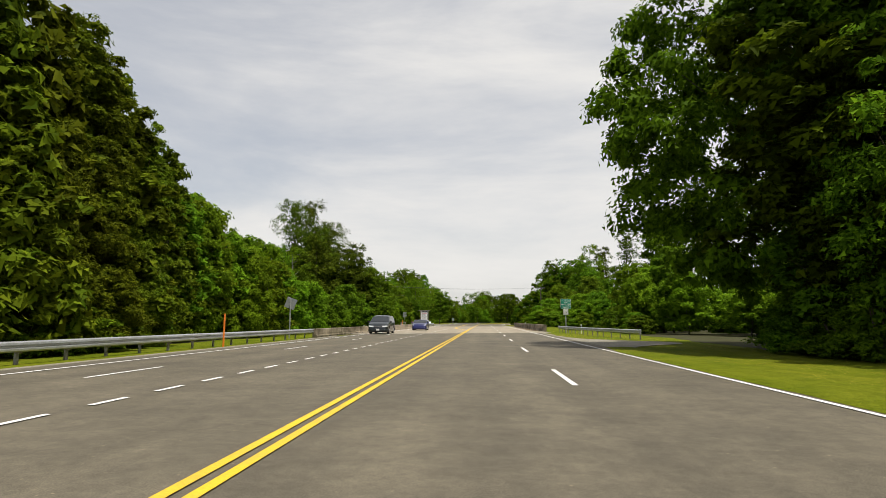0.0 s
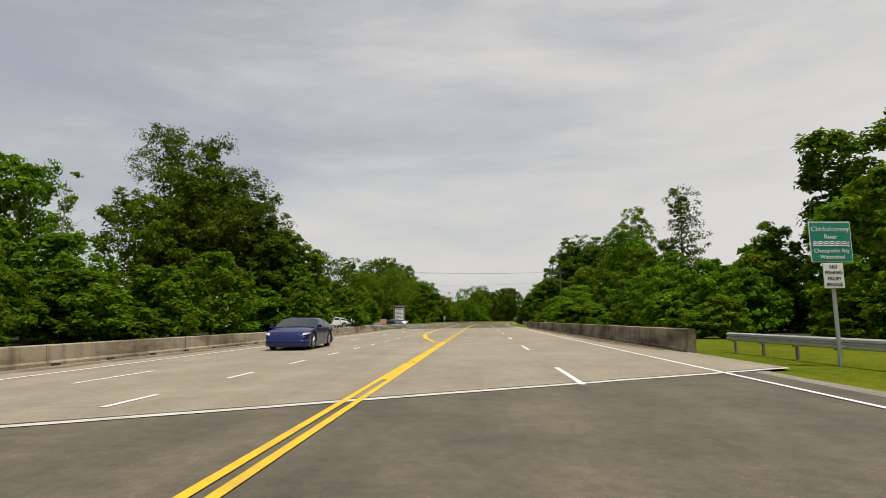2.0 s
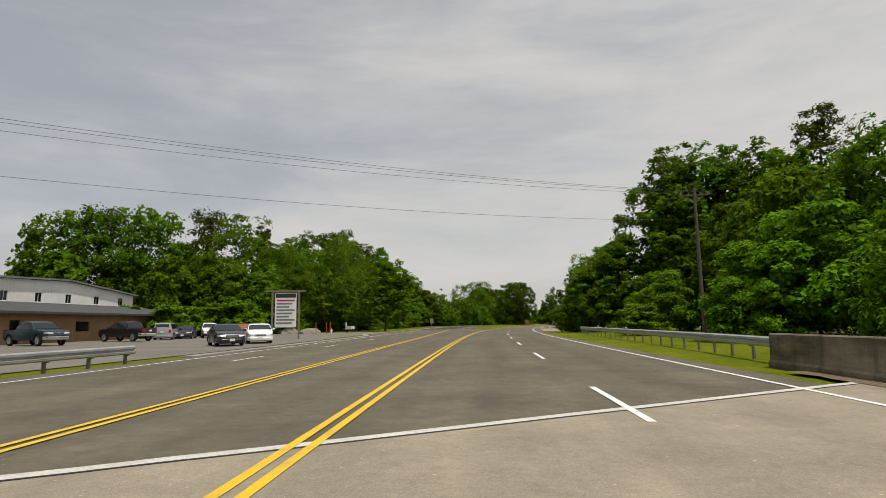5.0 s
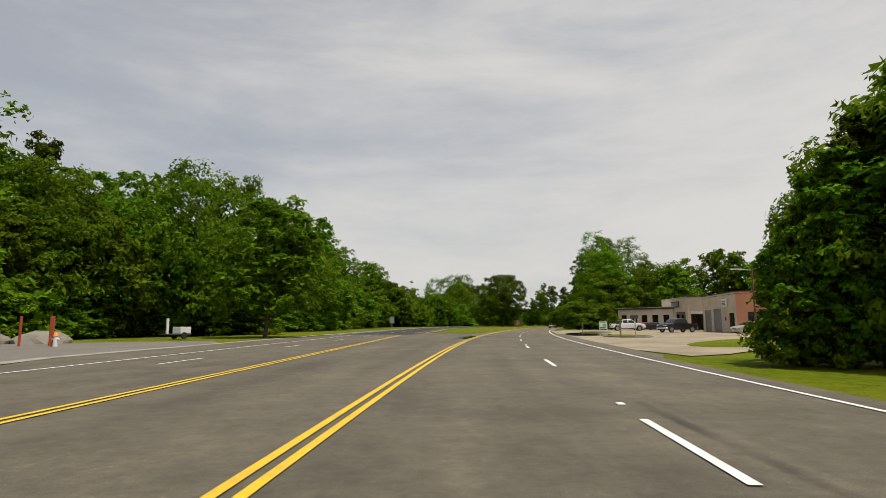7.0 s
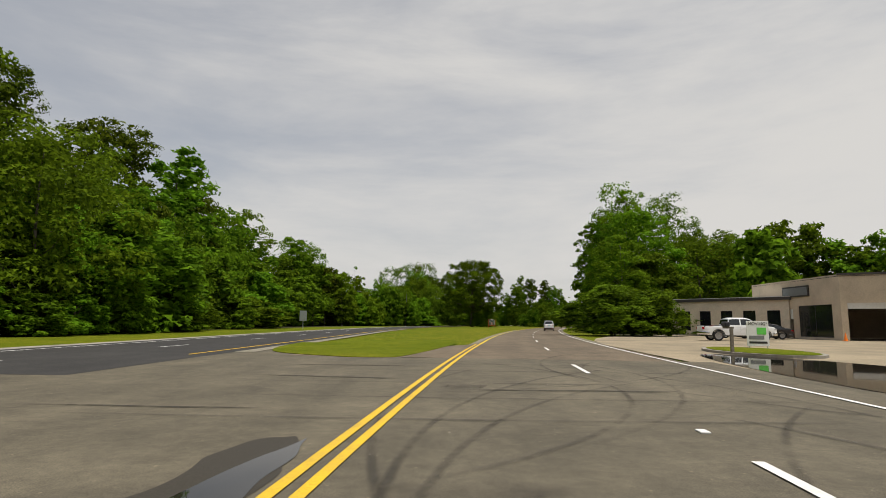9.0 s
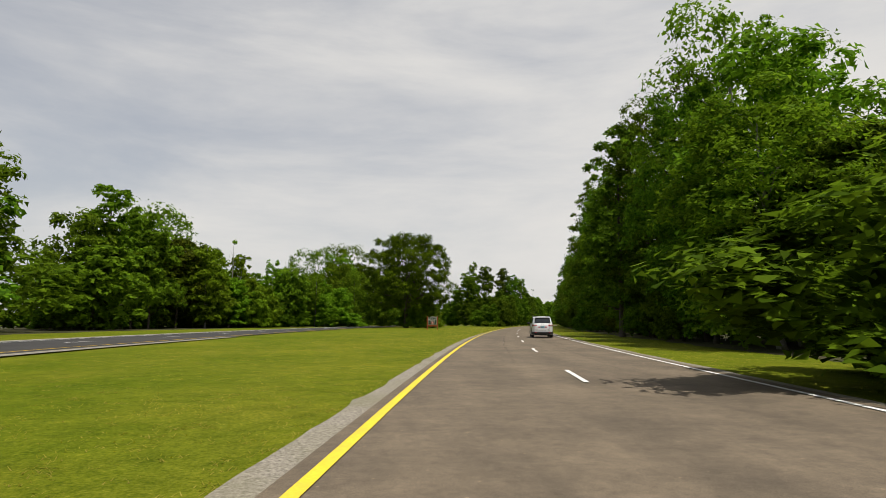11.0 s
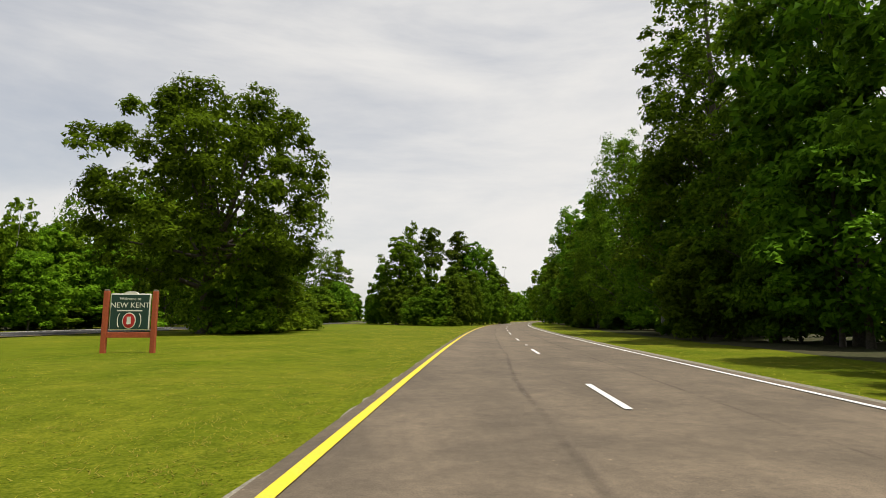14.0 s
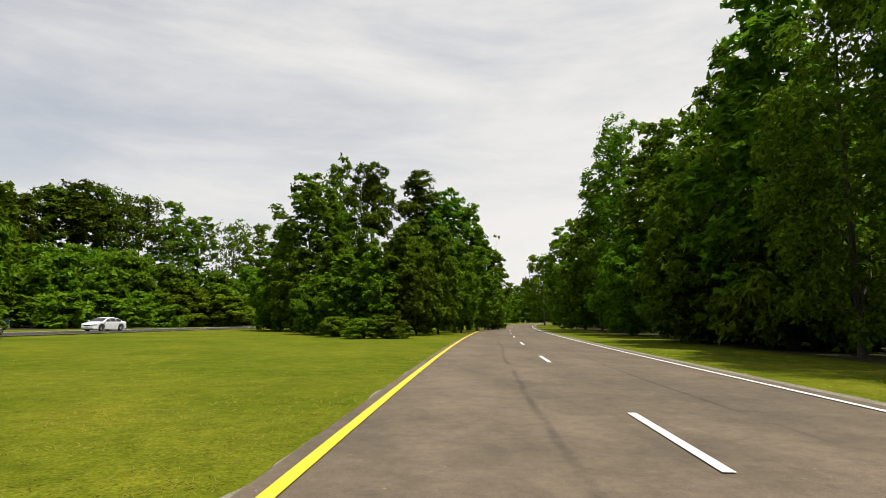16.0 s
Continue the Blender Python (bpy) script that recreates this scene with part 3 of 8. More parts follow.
# lots beside the road
tagged(patch("forecourt", [P(200, 4.9)[:2], P(203, 9)[:2], P(214, 15)[:2], P(222, 26)[:2], P(240, 60)[:2], P(330, 60)[:2], P(318, 30)[:2], P(300, 12)[:2], P(284, 6)[:2], P(270, 3.98)[:2], P(249, 4.2)[:2], P(225, 4.95)[:2]],
             -0.012, M_LOT, None, 0, 1), "pale cracked concrete and gravel forecourt", "parking lot", kind="structure")
tagged(patch("parking_lot", [(-15.6, 140), (-16.5, 190), (-17.5, 222), (-30, 215), (-44, 205), (-60, 195), (-60, 128), (-30, 128), (-19, 134)], -0.016, M_LOT_GREY, None, 0, 1),
       "grey gravel parking lot", "parking lot", kind="structure")

# ---- parapets and guard rails ----
def sweep(name, path, prof, mat, parent=None, closed=True, cap=True, label=""):
    """A cross-section of (out, up) points swept along places; out is to the right of the way."""
    n, k = len(path), len(prof)
    vs, fs = [], []
    for i, p in enumerate(path):
        d = (path[min(i + 1, n - 1)] - path[max(i - 1, 0)]).normalized()
        r = Vector((d.y, -d.x, 0))
        for o, z in prof:
            vs.append(p + r * o + Vector((0, 0, z)))
    for i in range(n - 1):
        for j in range(k if closed else k - 1):
            a, b = i * k + j, i * k + (j + 1) % k
            fs.append((a, b, b + k, a + k))
    if cap and closed:
        fs += [tuple(range(k))[::-1], tuple((n - 1) * k + j for j in range(k))]
    bm = bmesh.new()
    bv = [bm.verts.new(v) for v in vs]
    for f in fs:
        bm.faces.new([bv[i] for i in f])
    return part(name, bm, mat, parent, label)


def parapet(s0, s1, u, side, height, label):
    """A concrete bridge wall in cast lengths; side +1 when it stands to the right of the road."""
    ob = empty("bridge_parapet", label=label, category="bridge wall", group="bridge parapets")
    prof = [(0.0, -0.05), (0.0, 0.10), (0.05, 0.16), (0.07, height - 0.03), (0.10, height), (0.30, height), (0.33, height - 0.03), (0.33, -0.05)]
    prof = [(side * o, z) for o, z in prof]
    n = max(1, round((s1 - s0) / 7.4))
    for i in range(n):
        a, b = s0 + (s1 - s0) * i / n, s0 + (s1 - s0) * (i + 1) / n
        w = 0.01 * ((i * 7) % 3 - 1)
        sweep("wall_length", [P(a + 0.02 + (b - a - 0.04) * t / 4, u + w) for t in range(5)], prof, M_CONCRETE_WALL, ob)
    for i in range(int((s1 - s0) / 2.45)):
        s = s0 + 1.2 + 2.45 * i
        bm = bmesh.new()
        c = P(s, u - side * 0.012)
        box(bm, -0.02, 0.02, -0.16, 0.16, 0.012, 0.075)
        bm.transform(Matrix.Translation(c) @ Matrix.Rotation(-turn_at(s), 4, "Z"))
        if side < 0:
            part("drain_slot", bm, M_TAR, ob)
        else:
            bm.free()
    return ob


parapet(41.8, 118.3, -14.45, -1, 0.62, "low weathered concrete wall along the bridge with drain slots")
parapet(70.5, 142.0, 5.65, 1, 0.86, "weathered stained concrete wall along the bridge")


def guard_rail(path, side, label, top=0.70, post_gap=1.9, posts_behind=True):
    """A steel beam rail on posts along (s, u) knots; side +1 when the road lies to its left."""
    ob = empty("guard_rail", label=label, category="guard rail", group="guard rails")
    ks, ku = [k[0] for k in path], [k[1] for k in path]
    n = int((ks[-1] - ks[0]) / 1.0)
    pts = [P(ks[0] + (ks[-1] - ks[0]) * i / n, float(np.interp(ks[0] + (ks[-1] - ks[0]) * i / n, ks, ku))) for i in range(n + 1)]
    b = top - 0.31
    front = [(0, b), (-0.075, b + 0.04), (-0.08, b + 0.10), (-0.01, b + 0.135), (-0.01, b + 0.175), (-0.08, b + 0.21), (-0.075, b + 0.27), (0, top)]
    back = [(o + 0.014, z) for o, z in front[::-1]]
    sweep("beam", pts, [(side * o, z) for o, z in front + back], M_STEEL, ob)
    post = boxed(-0.03, 0.03, -0.06, 0.06, -0.3, top - 0.04)
    me = None
    L = sum((q - p).length for p, q in zip(pts, pts[1:]))
    m = int(L / post_gap)
    for i in range(m + 1):
        s = ks[0] + 0.3 + (ks[-1] - ks[0] - 0.6) * i / max(1, m)
        u = float(np.interp(s, ks, ku)) + side * 0.115
        if me is None:
            o = part("post", post, M_POST, ob)
            me = o.data
        else:
            o = part("post", me, None, ob)
        o.matrix_basis = at_road(s, u, 0)
        blk = part("spacer", boxed(-0.05, 0.05, -0.075, 0.075, top - 0.34, top - 0.0), M_WOOD_POST, ob) if i == 0 else part("spacer", spacer_me, None, ob)
        spacer_me = blk.data
        blk.matrix_basis = at_road(s, u - side * 0.06, -0.01)
    # flared shoe at the near end
    e0 = pts[0]
    bm = boxed(-0.05, 0.05, -0.12, 0.12, b - 0.03, top + 0.03, 0.02)
    bm.transform(at_road(ks[0], ku[0]))
    part("end_shoe", bm, M_STEEL, ob)
    return ob


guard_rail([(42.0, 9.6), (50, 8.5), (60, 8.0), (71.5, 7.55)], 1, "galvanised steel guard rail on steel posts before the bridge", 0.70)
guard_rail([(141.0, 6.3), (150, 7.0), (160, 7.3), (186, 7.6)], 1, "galvanised steel guard rail after the bridge", 0.72)
guard_rail([(-60, -15.0), (20, -15.1), (42.5, -14.75)], -1, "galvanised steel guard rail along grass", 0.62)
guard_rail([(117.5, -14.8), (130, -15.0), (146, -14.9)], -1, "galvanised steel guard rail beside the parking lot", 0.62)
tagged(sheet("leaf_litter", 72, 140, lambda s: 5.05 + 0.25 * noise.noise(Vector((s * 0.35, 1.0, 0))) + 0.12 * noise.noise(Vector((s * 2.1, 4.0, 0))), 5.66, 0.016, M_LITTER, 0.6),
       "brown leaf litter and dirt at the wall's foot", "litter", kind="structure")

# ---- trees ----
RNG = np.random.default_rng(7)
LEAF = (0.095, 0.125, 0.21, 0.46)         # half length of a leaf spray: beside the road, in the middle distance, far off
COVER = (2.6, 2.5, 2.4, 2.2)
#        bare base, clump size, flatness, leaf width, colour
HABIT = {
    "broad": (0.14, 0.28, 0.75, 0.55, "leaf"), "light": (0.06, 0.32, 0.75, 0.55, "young"), "lime": (0.30, 0.30, 0.8, 0.5, "young"),
    "pine": (0.22, 0.30, 0.65, 0.38, "pine"), "wall": (0.02, 0.26, 0.8, 0.55, "leaf"), "cedar": (0.02, 0.24, 0.9, 0.40, "cedar"),
    "bush": (0.01, 0.34, 0.8, 0.5, "young"), "darkbush": (0.01, 0.34, 0.8, 0.5, "leaf"), "oak": (0.20, 0.17, 0.75, 0.5, "oak"),
    "canopy": (0.13, 0.18, 0.7, 0.5, "oak"), "vine": (0.02, 0.40, 0.9, 0.55, "oak"), "thin": (0.34, 0.32, 0.8, 0.5, "leaf"),
    "far": (0.02, 0.30, 0.8, 0.55, "leaf"), "farpine": (0.22, 0.34, 0.75, 0.45, "pine"), "bare": (0.3, 0.25, 0.8, 0.5, "young"), "tallpine": (0.56, 0.36, 0.7, 0.42, "pine"),
}
LEAF_MATS = {"leaf": M_LEAF, "young": M_LEAF_LIGHT, "pine": M_PINE, "oak": M_LEAF_DARK, "cedar": M_CEDAR}
TREE_TAGS = {
    "broad": ("tree", "tall broad-leaved tree in full green leaf", "tree", "roadside trees"),
    "light": ("tree", "young light-green broad-leaved tree beside the highway", "tree", "young roadside trees"),
    "lime": ("tree", "slender light-green tree with a ragged open crown", "tree", "young roadside trees"),
    "pine": ("pine_tree", "tall dark pine with a bare lower trunk", "tree", "roadside pines"),
    "wall": ("tree", "dense green tree leafy down to the verge", "tree", "roadside trees"),
    "cedar": ("cedar_tree", "dark dense evergreen tree leafy to the ground", "tree", "roadside evergreens"),
    "bush": ("shrub", "light-green leafy shrub on the verge", "shrub", "verge shrubs"),
    "darkbush": ("shrub", "dark-green leafy shrub under the trees", "shrub", "verge shrubs"),
    "oak": ("oak_tree", "large spreading oak with a dark trunk on the grass median", "tree", ""),
    "canopy": ("tree", "large spreading tree with high boughs over the road's edge", "tree", "roadside trees"),
    "vine": ("tree", "tall tree trunk smothered in dark climbing vines", "tree", "vine-covered trees"),
    "thin": ("tree", "tall tree with a long bare trunk and high crown", "tree", "roadside trees"),
    "far": ("tree", "green broad-leaved tree in the distant wood", "tree", "distant trees"),
    "farpine": ("pine_tree", "dark pine standing out of the distant wood", "tree", "distant trees"),
    "tallpine": ("pine_tree", "slender pine with a long bare trunk and rounded top", "tree", "pines beyond the road"),
    "bare": ("dead_tree", "bare grey dead tree with thin branches", "tree", "dead trees"),
}


def quads(name, v, mat):
    """A mesh of loose leaves from an (n, corners, 3) array."""
    n, k = v.shape[:2]
    me = bpy.data.meshes.new(name)
    me.vertices.add(n * k)
    me.vertices.foreach_set("co", v.astype(np.float32).ravel())
    me.loops.add(n * k)
    me.loops.foreach_set("vertex_index", np.arange(n * k, dtype=np.int32))
    me.polygons.add(n)
    me.polygons.foreach_set("loop_start", np.arange(0, n * k, k, dtype=np.int32))
    me.update(calc_edges=True)
    me.materials.append(mat)
    return me


def limb(vs, fs, a, b, r0, r1, n=5):
    a, b = np.asarray(a, float), np.asarray(b, float)
    d = (b - a) / (np.linalg.norm(b - a) + 1e-6)
    x = np.cross(d, (0.3, 0.9, 0.1))
    x /= np.linalg.norm(x)
    y = np.cross(d, x)
    o = len(vs)
    for c, r in ((a, r0), (b, r1)):
        for i in range(n):
            w = 2 * math.pi * i / n
            vs.append(tuple(c + r * (math.cos(w) * x + math.sin(w) * y)))
    for i in range(n):
        fs.append((o + i, o + (i + 1) % n, o + n + (i + 1) % n, o + n + i))


def leaves_in(centres, radii, per, size, rng, flat, narrow, lift=0.45, out=None):
    """Leaf sprays gathered in puffs: an (n, 3, 3) array. out: the way each puff faces."""
    c = np.repeat(centres, per, axis=0)
    r = np.repeat(radii, per)
    n = len(c)
    d = rng.normal(size=(n, 3))
    d /= np.linalg.norm(d, axis=1)[:, None]
    d[:, 2] = np.where(d[:, 2] < -0.3, -d[:, 2], d[:, 2])
    p = c + d * (r * rng.random(n) ** 0.42)[:, None] * np.array((1, 1, flat))
    nor = d * 0.5 + rng.normal(size=(n, 3)) * 0.46 + np.array((0, 0, lift))
    if out is not None:
        nor += np.repeat(out, per, axis=0) * 0.55
    nor /= np.linalg.norm(nor, axis=1)[:, None]
    t = np.cross(nor, rng.normal(size=(n, 3)))
    t /= np.linalg.norm(t, axis=1)[:, None]
    b = np.cross(nor, t)
    s = size * (0.6 + 0.8 * rng.random(n))[:, None]
    k = (0.45 + 0.4 * rng.random(n))[:, None]
    return np.stack((p - t * s * k - b * s * narrow, p - t * s * 0.55 + b * s * narrow, p + t * s * 0.9), axis=1)


def profile(kind, f, seed):
    if kind in ("pine", "farpine"):
        return (1 - f) ** 0.5 * (0.78 + 0.22 * np.sin(f * 15 + seed)) + 0.16
    if kind in ("oak", "canopy"):
        return np.sqrt(np.clip(1 - ((f - 0.40) / 0.62) ** 2, 0.06, 1))
    if kind == "wall":
        return np.clip(1.08 - f ** 2.4, 0.12, 1) * (0.5 + 0.5 * np.clip(f / 0.24, 0, 1))
    if kind == "cedar":
        return np.clip(1.05 - f ** 1.35, 0.06, 1)
    if kind == "vine":
        return 0.55 + 0.3 * np.sin(f * 9 + seed) * (1 - f) + 0.25 * (f > 0.7)
    if kind in ("bush", "darkbush"):
        return np.sqrt(np.clip(1 - f ** 2.2, 0.03, 1))
    return np.sin(np.clip(f * 0.84 + 0.14, 0, 1) ** 0.85 * math.pi) ** 0.5


def tree_meshes(kind, seed, height, spread, lod):
    """Trunk with limbs, and crown, of one tree that stands on the origin."""
    rng = np.random.default_rng(seed)
    low, clump, flat, narrow, colour = HABIT[kind]
    shrub = kind in ("bush", "darkbush")
    size = LEAF[lod] * (0.85 if shrub else 1.0)
    hc = height * (1 - low)
    area = 4 * math.pi * (spread * spread + spread * hc) / 3
    total = int(COVER[lod] * area / (1.5 * narrow * size * size))
    most = (17500, 8800, 5000, 640)[lod] * (1.7 if kind == "cedar" else 1)
    if kind in ("oak", "canopy"):
        most, size = (60000, 0.125) if kind == "oak" else (95000, 0.15)
    if kind == "cedar" and lod == 0:
        most, size = 44000, 0.085
    if total > most:
        size *= min((1.9, 2.1, 2.1, 2.0)[lod], math.sqrt(total / most))
    total = int(max(300, min(total, most)))
    clumps = int(max(14, min(130 if kind not in ("oak", "canopy") else 270, area / (math.pi * (clump * spread) ** 2) * (1.5 if kind not in ("oak", "canopy") else 2.2))))
    lean = rng.normal(size=2) * 0.015 * height
    # boughs on the crown's outline
    f = rng.random(clumps * 4)
    prof = profile(kind, f, seed)
    keep = np.argsort(rng.random(len(f)) - 0.4 * prof)[:clumps]
    f = f[keep]
    f[:4] = (0.97, 0.94, 0.91, 0.88)
    prof = profile(kind, f, seed)
    ang = rng.random(clumps) * 2 * math.pi
    lobes = 1 + 0.16 * np.sin(ang * 3 + seed) + 0.13 * np.sin(ang * 5 + f * 9)
    rr = spread * prof * lobes * (0.58 + 0.42 * rng.random(clumps) ** 0.7)
    zc = (low + (1 - low) * f) * height
    cr = clump * spread * (0.65 + 0.6 * rng.random(clumps))
    zc = np.minimum(zc, height - cr * flat * 0.7)
    cen = np.stack((rr * np.cos(ang) + lean[0] * f, rr * np.sin(ang) + lean[1] * f, zc), axis=1)
    cen[:, 2] = np.maximum(cen[:, 2], np.minimum(0.5, cr * 0.6))
    # puffs of leaves on the upper and outer side of each bough
    puffs = (9, 8, 6, 3)[lod]
    face = np.repeat(np.stack((np.cos(ang), np.sin(ang), np.full(clumps, 0.38)), axis=1), puffs, axis=0)
    way = rng.normal(size=(clumps * puffs, 3)) * 0.75 + face
    way /= np.linalg.norm(way, axis=1)[:, None]
    rad = np.repeat(cr, puffs)
    pc = np.repeat(cen, puffs, axis=0) + way * (rad * (0.62 + 0.30 * rng.random(len(rad))))[:, None] * np.array((1, 1, flat))
    pr = rad * (0.36 + 0.28 * rng.random(len(rad)))
    pc[:, 2] = np.minimum(pc[:, 2], height - 0.3 * pr)
    per = max(5, int(total * 0.86) // len(pc))
    lv = leaves_in(pc, pr, per, size, rng, 0.85, narrow, (0.40, 0.38, 0.26, 0.26)[lod], way)
    # sparse leaves in the hollows between the boughs
    if kind not in ("thin", "lime", "bare"):
        lv = np.concatenate((lv, leaves_in(cen, cr * 0.9, max(3, int(total * 0.14) // clumps), size * 1.1, rng, flat, narrow)))
        # shaded inner sprays, so that the crown is closed
        ni = int((300, 220, 130, 40)[lod] + (150, 120, 70, 22)[lod] * spread)
        fi = rng.random(ni)
        ri = spread * profile(kind, fi, seed) * 0.58 * rng.random(ni) ** 0.55
        ai = rng.random(ni) * 6.28
        ci = np.stack((ri * np.cos(ai) + lean[0] * fi, ri * np.sin(ai) + lean[1] * fi, np.minimum((low + 0.03 + (0.92 - low) * fi) * height, height * 0.92)), axis=1)
        lv = np.concatenate((lv, leaves_in(ci, np.full(ni, 0.10 * spread), 2, min((0.20, 0.28, 0.42, 0.75)[lod], spread * 0.16), rng, 0.8, 0.7, 0.1)))
    lv[:, :, 2] = np.maximum(lv[:, :, 2], 0.03)
    if kind == "bare":
        lv = lv[:60]
    crown = quads("crown", lv, LEAF_MATS[colour])
    vs, fs = [], []
    tr = height * {"oak": 0.026, "canopy": 0.017, "thin": 0.009, "pine": 0.011, "farpine": 0.011}.get(kind, 0.011)
    if kind in ("bush", "darkbush"):
        for i in range(6):
            a = rng.random() * 6.28
            limb(vs, fs, (0.1 * math.cos(a), 0.1 * math.sin(a), -0.1), (spread * 0.5 * math.cos(a), spread * 0.5 * math.sin(a), height * 0.7), 0.04, 0.015)
    else:
        pts = [np.array((lean[0] * w + 0.06 * rng.normal() * (w > 0), lean[1] * w + 0.06 * rng.normal() * (w > 0), height * w)) for w in (0, 0.05, 0.25, 0.45, 0.65, 0.8, 0.95)]
        pts[0][2] = -0.3
        rs = [tr * 1.5, tr * 1.05, tr * 0.9, tr * 0.72, tr * 0.5, tr * 0.3, tr * 0.08]
        if kind == "oak":
            pts = pts[:5]
        for a, b, r0, r1 in zip(pts, pts[1:], rs, rs[1:]):
            limb(vs, fs, a, b, r0, r1, 8)
        for i in rng.permutation(clumps)[: (26, 14, 5, 3)[lod] * (2 if kind in ("oak", "bare") else 1)]:
            c = cen[i]
            zb = max(height * max(low, 0.12) * 0.9, c[2] - (0.3 + 0.6 * rng.random()) * np.hypot(c[0], c[1]) - 0.3)
            if kind == "oak":
                zb = height * (0.17 + 0.2 * rng.random())
            w = zb / height
            base = np.array((lean[0] * w, lean[1] * w, zb))
            mid = base * 0.45 + c * 0.55 + rng.normal(size=3) * 0.05 * spread
            r = tr * (0.34 if kind != "oak" else 0.5) * (1.1 - w)
            limb(vs, fs, base, mid, r, r * 0.6)
            limb(vs, fs, mid, c, r * 0.6, r * 0.15)
            if kind == "bare":
                for _ in range(4):
                    e = mid + (c - mid) * rng.random() + rng.normal(size=3) * 0.3 * spread
                    limb(vs, fs, mid + (c - mid) * 0.3, e, r * 0.3, r * 0.08, 4)
    trunk = mesh_of("trunk", vs, fs, True)
    trunk.materials.append(M_BARK_GREY if kind in ("bare", "light", "lime") else M_BARK)
    return trunk, crown


STOCK = {}


def stock(kind, height, spread, lod, variant):
    """Tree meshes by habit, size class, slenderness and distance, each built once."""
    hs = (2.5, 5, 10, 18, 27)
    asp = (0.15, 0.25, 0.42)
    h = min(hs, key=lambda v: abs(math.log(v / height)))
    a = min(asp, key=lambda v: abs(math.log(v * height / spread)))
    key = (kind, h, a, lod, variant)
    if key not in STOCK:
        STOCK[key] = (*tree_meshes(kind, 100 + len(STOCK), h, h * a, lod), h, h * a)
    return STOCK[key]


def nearness(place):
    """0 to 2: how fine a tree is built, by its distance from the stretch of road that looks at it."""
    near = 999.0
    for s in range(0, 412, 6):
        h, q = turn_at(s), P(s, -2.0)
        dx, dy = place[0] - q.x, place[1] - q.y
        ahead, side = dx * math.sin(h) + dy * math.cos(h), dx * math.cos(h) - dy * math.sin(h)
        if abs(side) < ahead * 0.85:
            near = min(near, math.hypot(dx, dy))
    return 0 if near < 30 else (1 if near < 75 else 2)


def plant(kind, place, height, spread=None):
    """One tree or shrub of a kind at a place (X, Y), with its height and crown radius."""
    spread = spread * (1.2 if kind in ("oak", "vine", "thin", "lime", "bare") else 1.36) if spread else height * 0.27
    lod = nearness(place)
    if lod == 0:
        spread *= 0.9
    trunk, crown, h0, r0 = stock(kind, height, spread, lod, int(RNG.integers(2)))
    name, label, cat, group = TREE_TAGS[kind]
    kz, kx = height / h0, spread / r0
    ob = empty(name, Matrix.Translation((place[0], place[1], -0.05)) @ Matrix.Rotation(RNG.random() * 6.28, 4, "Z") @ Matrix.Diagonal((kx, kx, kz, 1)),
               label=label, category=cat, group=group)
    part("trunk", trunk, None, ob)
    part("crown", crown, None, ob)
    return ob


def wood_mass(name, stretches, label):
    """The depth of the woods behind the trees that can be told apart, as one object."""
    leaves, tv, tf = [], [], []
    for kinds, s0, s1, u0, u1, gap, h0, h1 in stretches:
        done = []
        for _ in range(int(3 * (s1 - s0) * abs(u1 - u0) / gap ** 2) + 8):
            s, u = s0 + (s1 - s0) * RNG.random(), u0 + (u1 - u0) * RNG.random()
            if any((s - a) ** 2 + (u - b) ** 2 < gap * gap for a, b in done):
                continue
            done.append((s, u))
            h = h0 + (h1 - h0) * RNG.random()
            r = h * (0.26 if h > 7 else 0.6)
            trunk, crown, hh, rr = stock(kinds[int(RNG.integers(len(kinds)))], h, r, 3, int(RNG.integers(2)))
            m = np.array(Matrix.Translation((*P(s, u)[:2], -0.05)) @ Matrix.Rotation(RNG.random() * 6.28, 4, "Z") @ Matrix.Diagonal((r / rr, r / rr, h / hh, 1)))
            for me, store in ((crown, leaves), (trunk, None)):
                co = np.empty(len(me.vertices) * 3, np.float32)
                me.vertices.foreach_get("co", co)
                co = co.reshape(-1, 3) @ m[:3, :3].T + m[:3, 3]
                if store is not None:
                    store.append(co.reshape(-1, 3, 3))
                else:
                    o = len(tv)
                    tv += [tuple(c) for c in co]
                    tf += [tuple(o + i for i in p.vertices) for p in me.polygons]
    ob = tagged(part(name, quads(name, np.concatenate(leaves), M_LEAF), None), label, "trees", kind="stuff")
    tm = mesh_of("trunks", tv, tf, True)
    tm.materials.append(M_BARK)
    part("trunks", tm, None, ob)
    return ob

# ---- single trees and shrubs ----
# wood beside the approach, left
plant("cedar", (-19.8, 17.9), 13.8, 2.3)
plant("cedar", (-19.9, 20.1), 14.5, 2.3)
plant("cedar", (-20.1, 22.2), 15.0, 2.1)
plant("cedar", (-19.9, 23.4), 13.6, 2.0)
plant("cedar", (-20.2, 25.5), 13.5, 1.9)
plant("cedar", (-20.0, 26.9), 12.4, 1.7)
plant("cedar", (-20.2, 29.0), 12.4, 1.5)
plant("cedar", (-20.1, 30.7), 11.2, 1.3)
plant("cedar", (-18.7, 18.3), 9.8, 1.9)
plant("cedar", (-18.8, 20.4), 9.2, 1.8)
plant("cedar", (-18.7, 22.2), 7.9, 1.7)
plant("cedar", (-18.8, 24.3), 7.5, 1.5)
plant("cedar", (-18.9, 26.4), 6.4, 1.3)
plant("pine", (-25.9, 25.3), 16.8, 1.7)
plant("pine", (-26.0, 29.9), 18.6, 2.0)
plant("pine", (-26.0, 33.7), 13.4, 2.2)
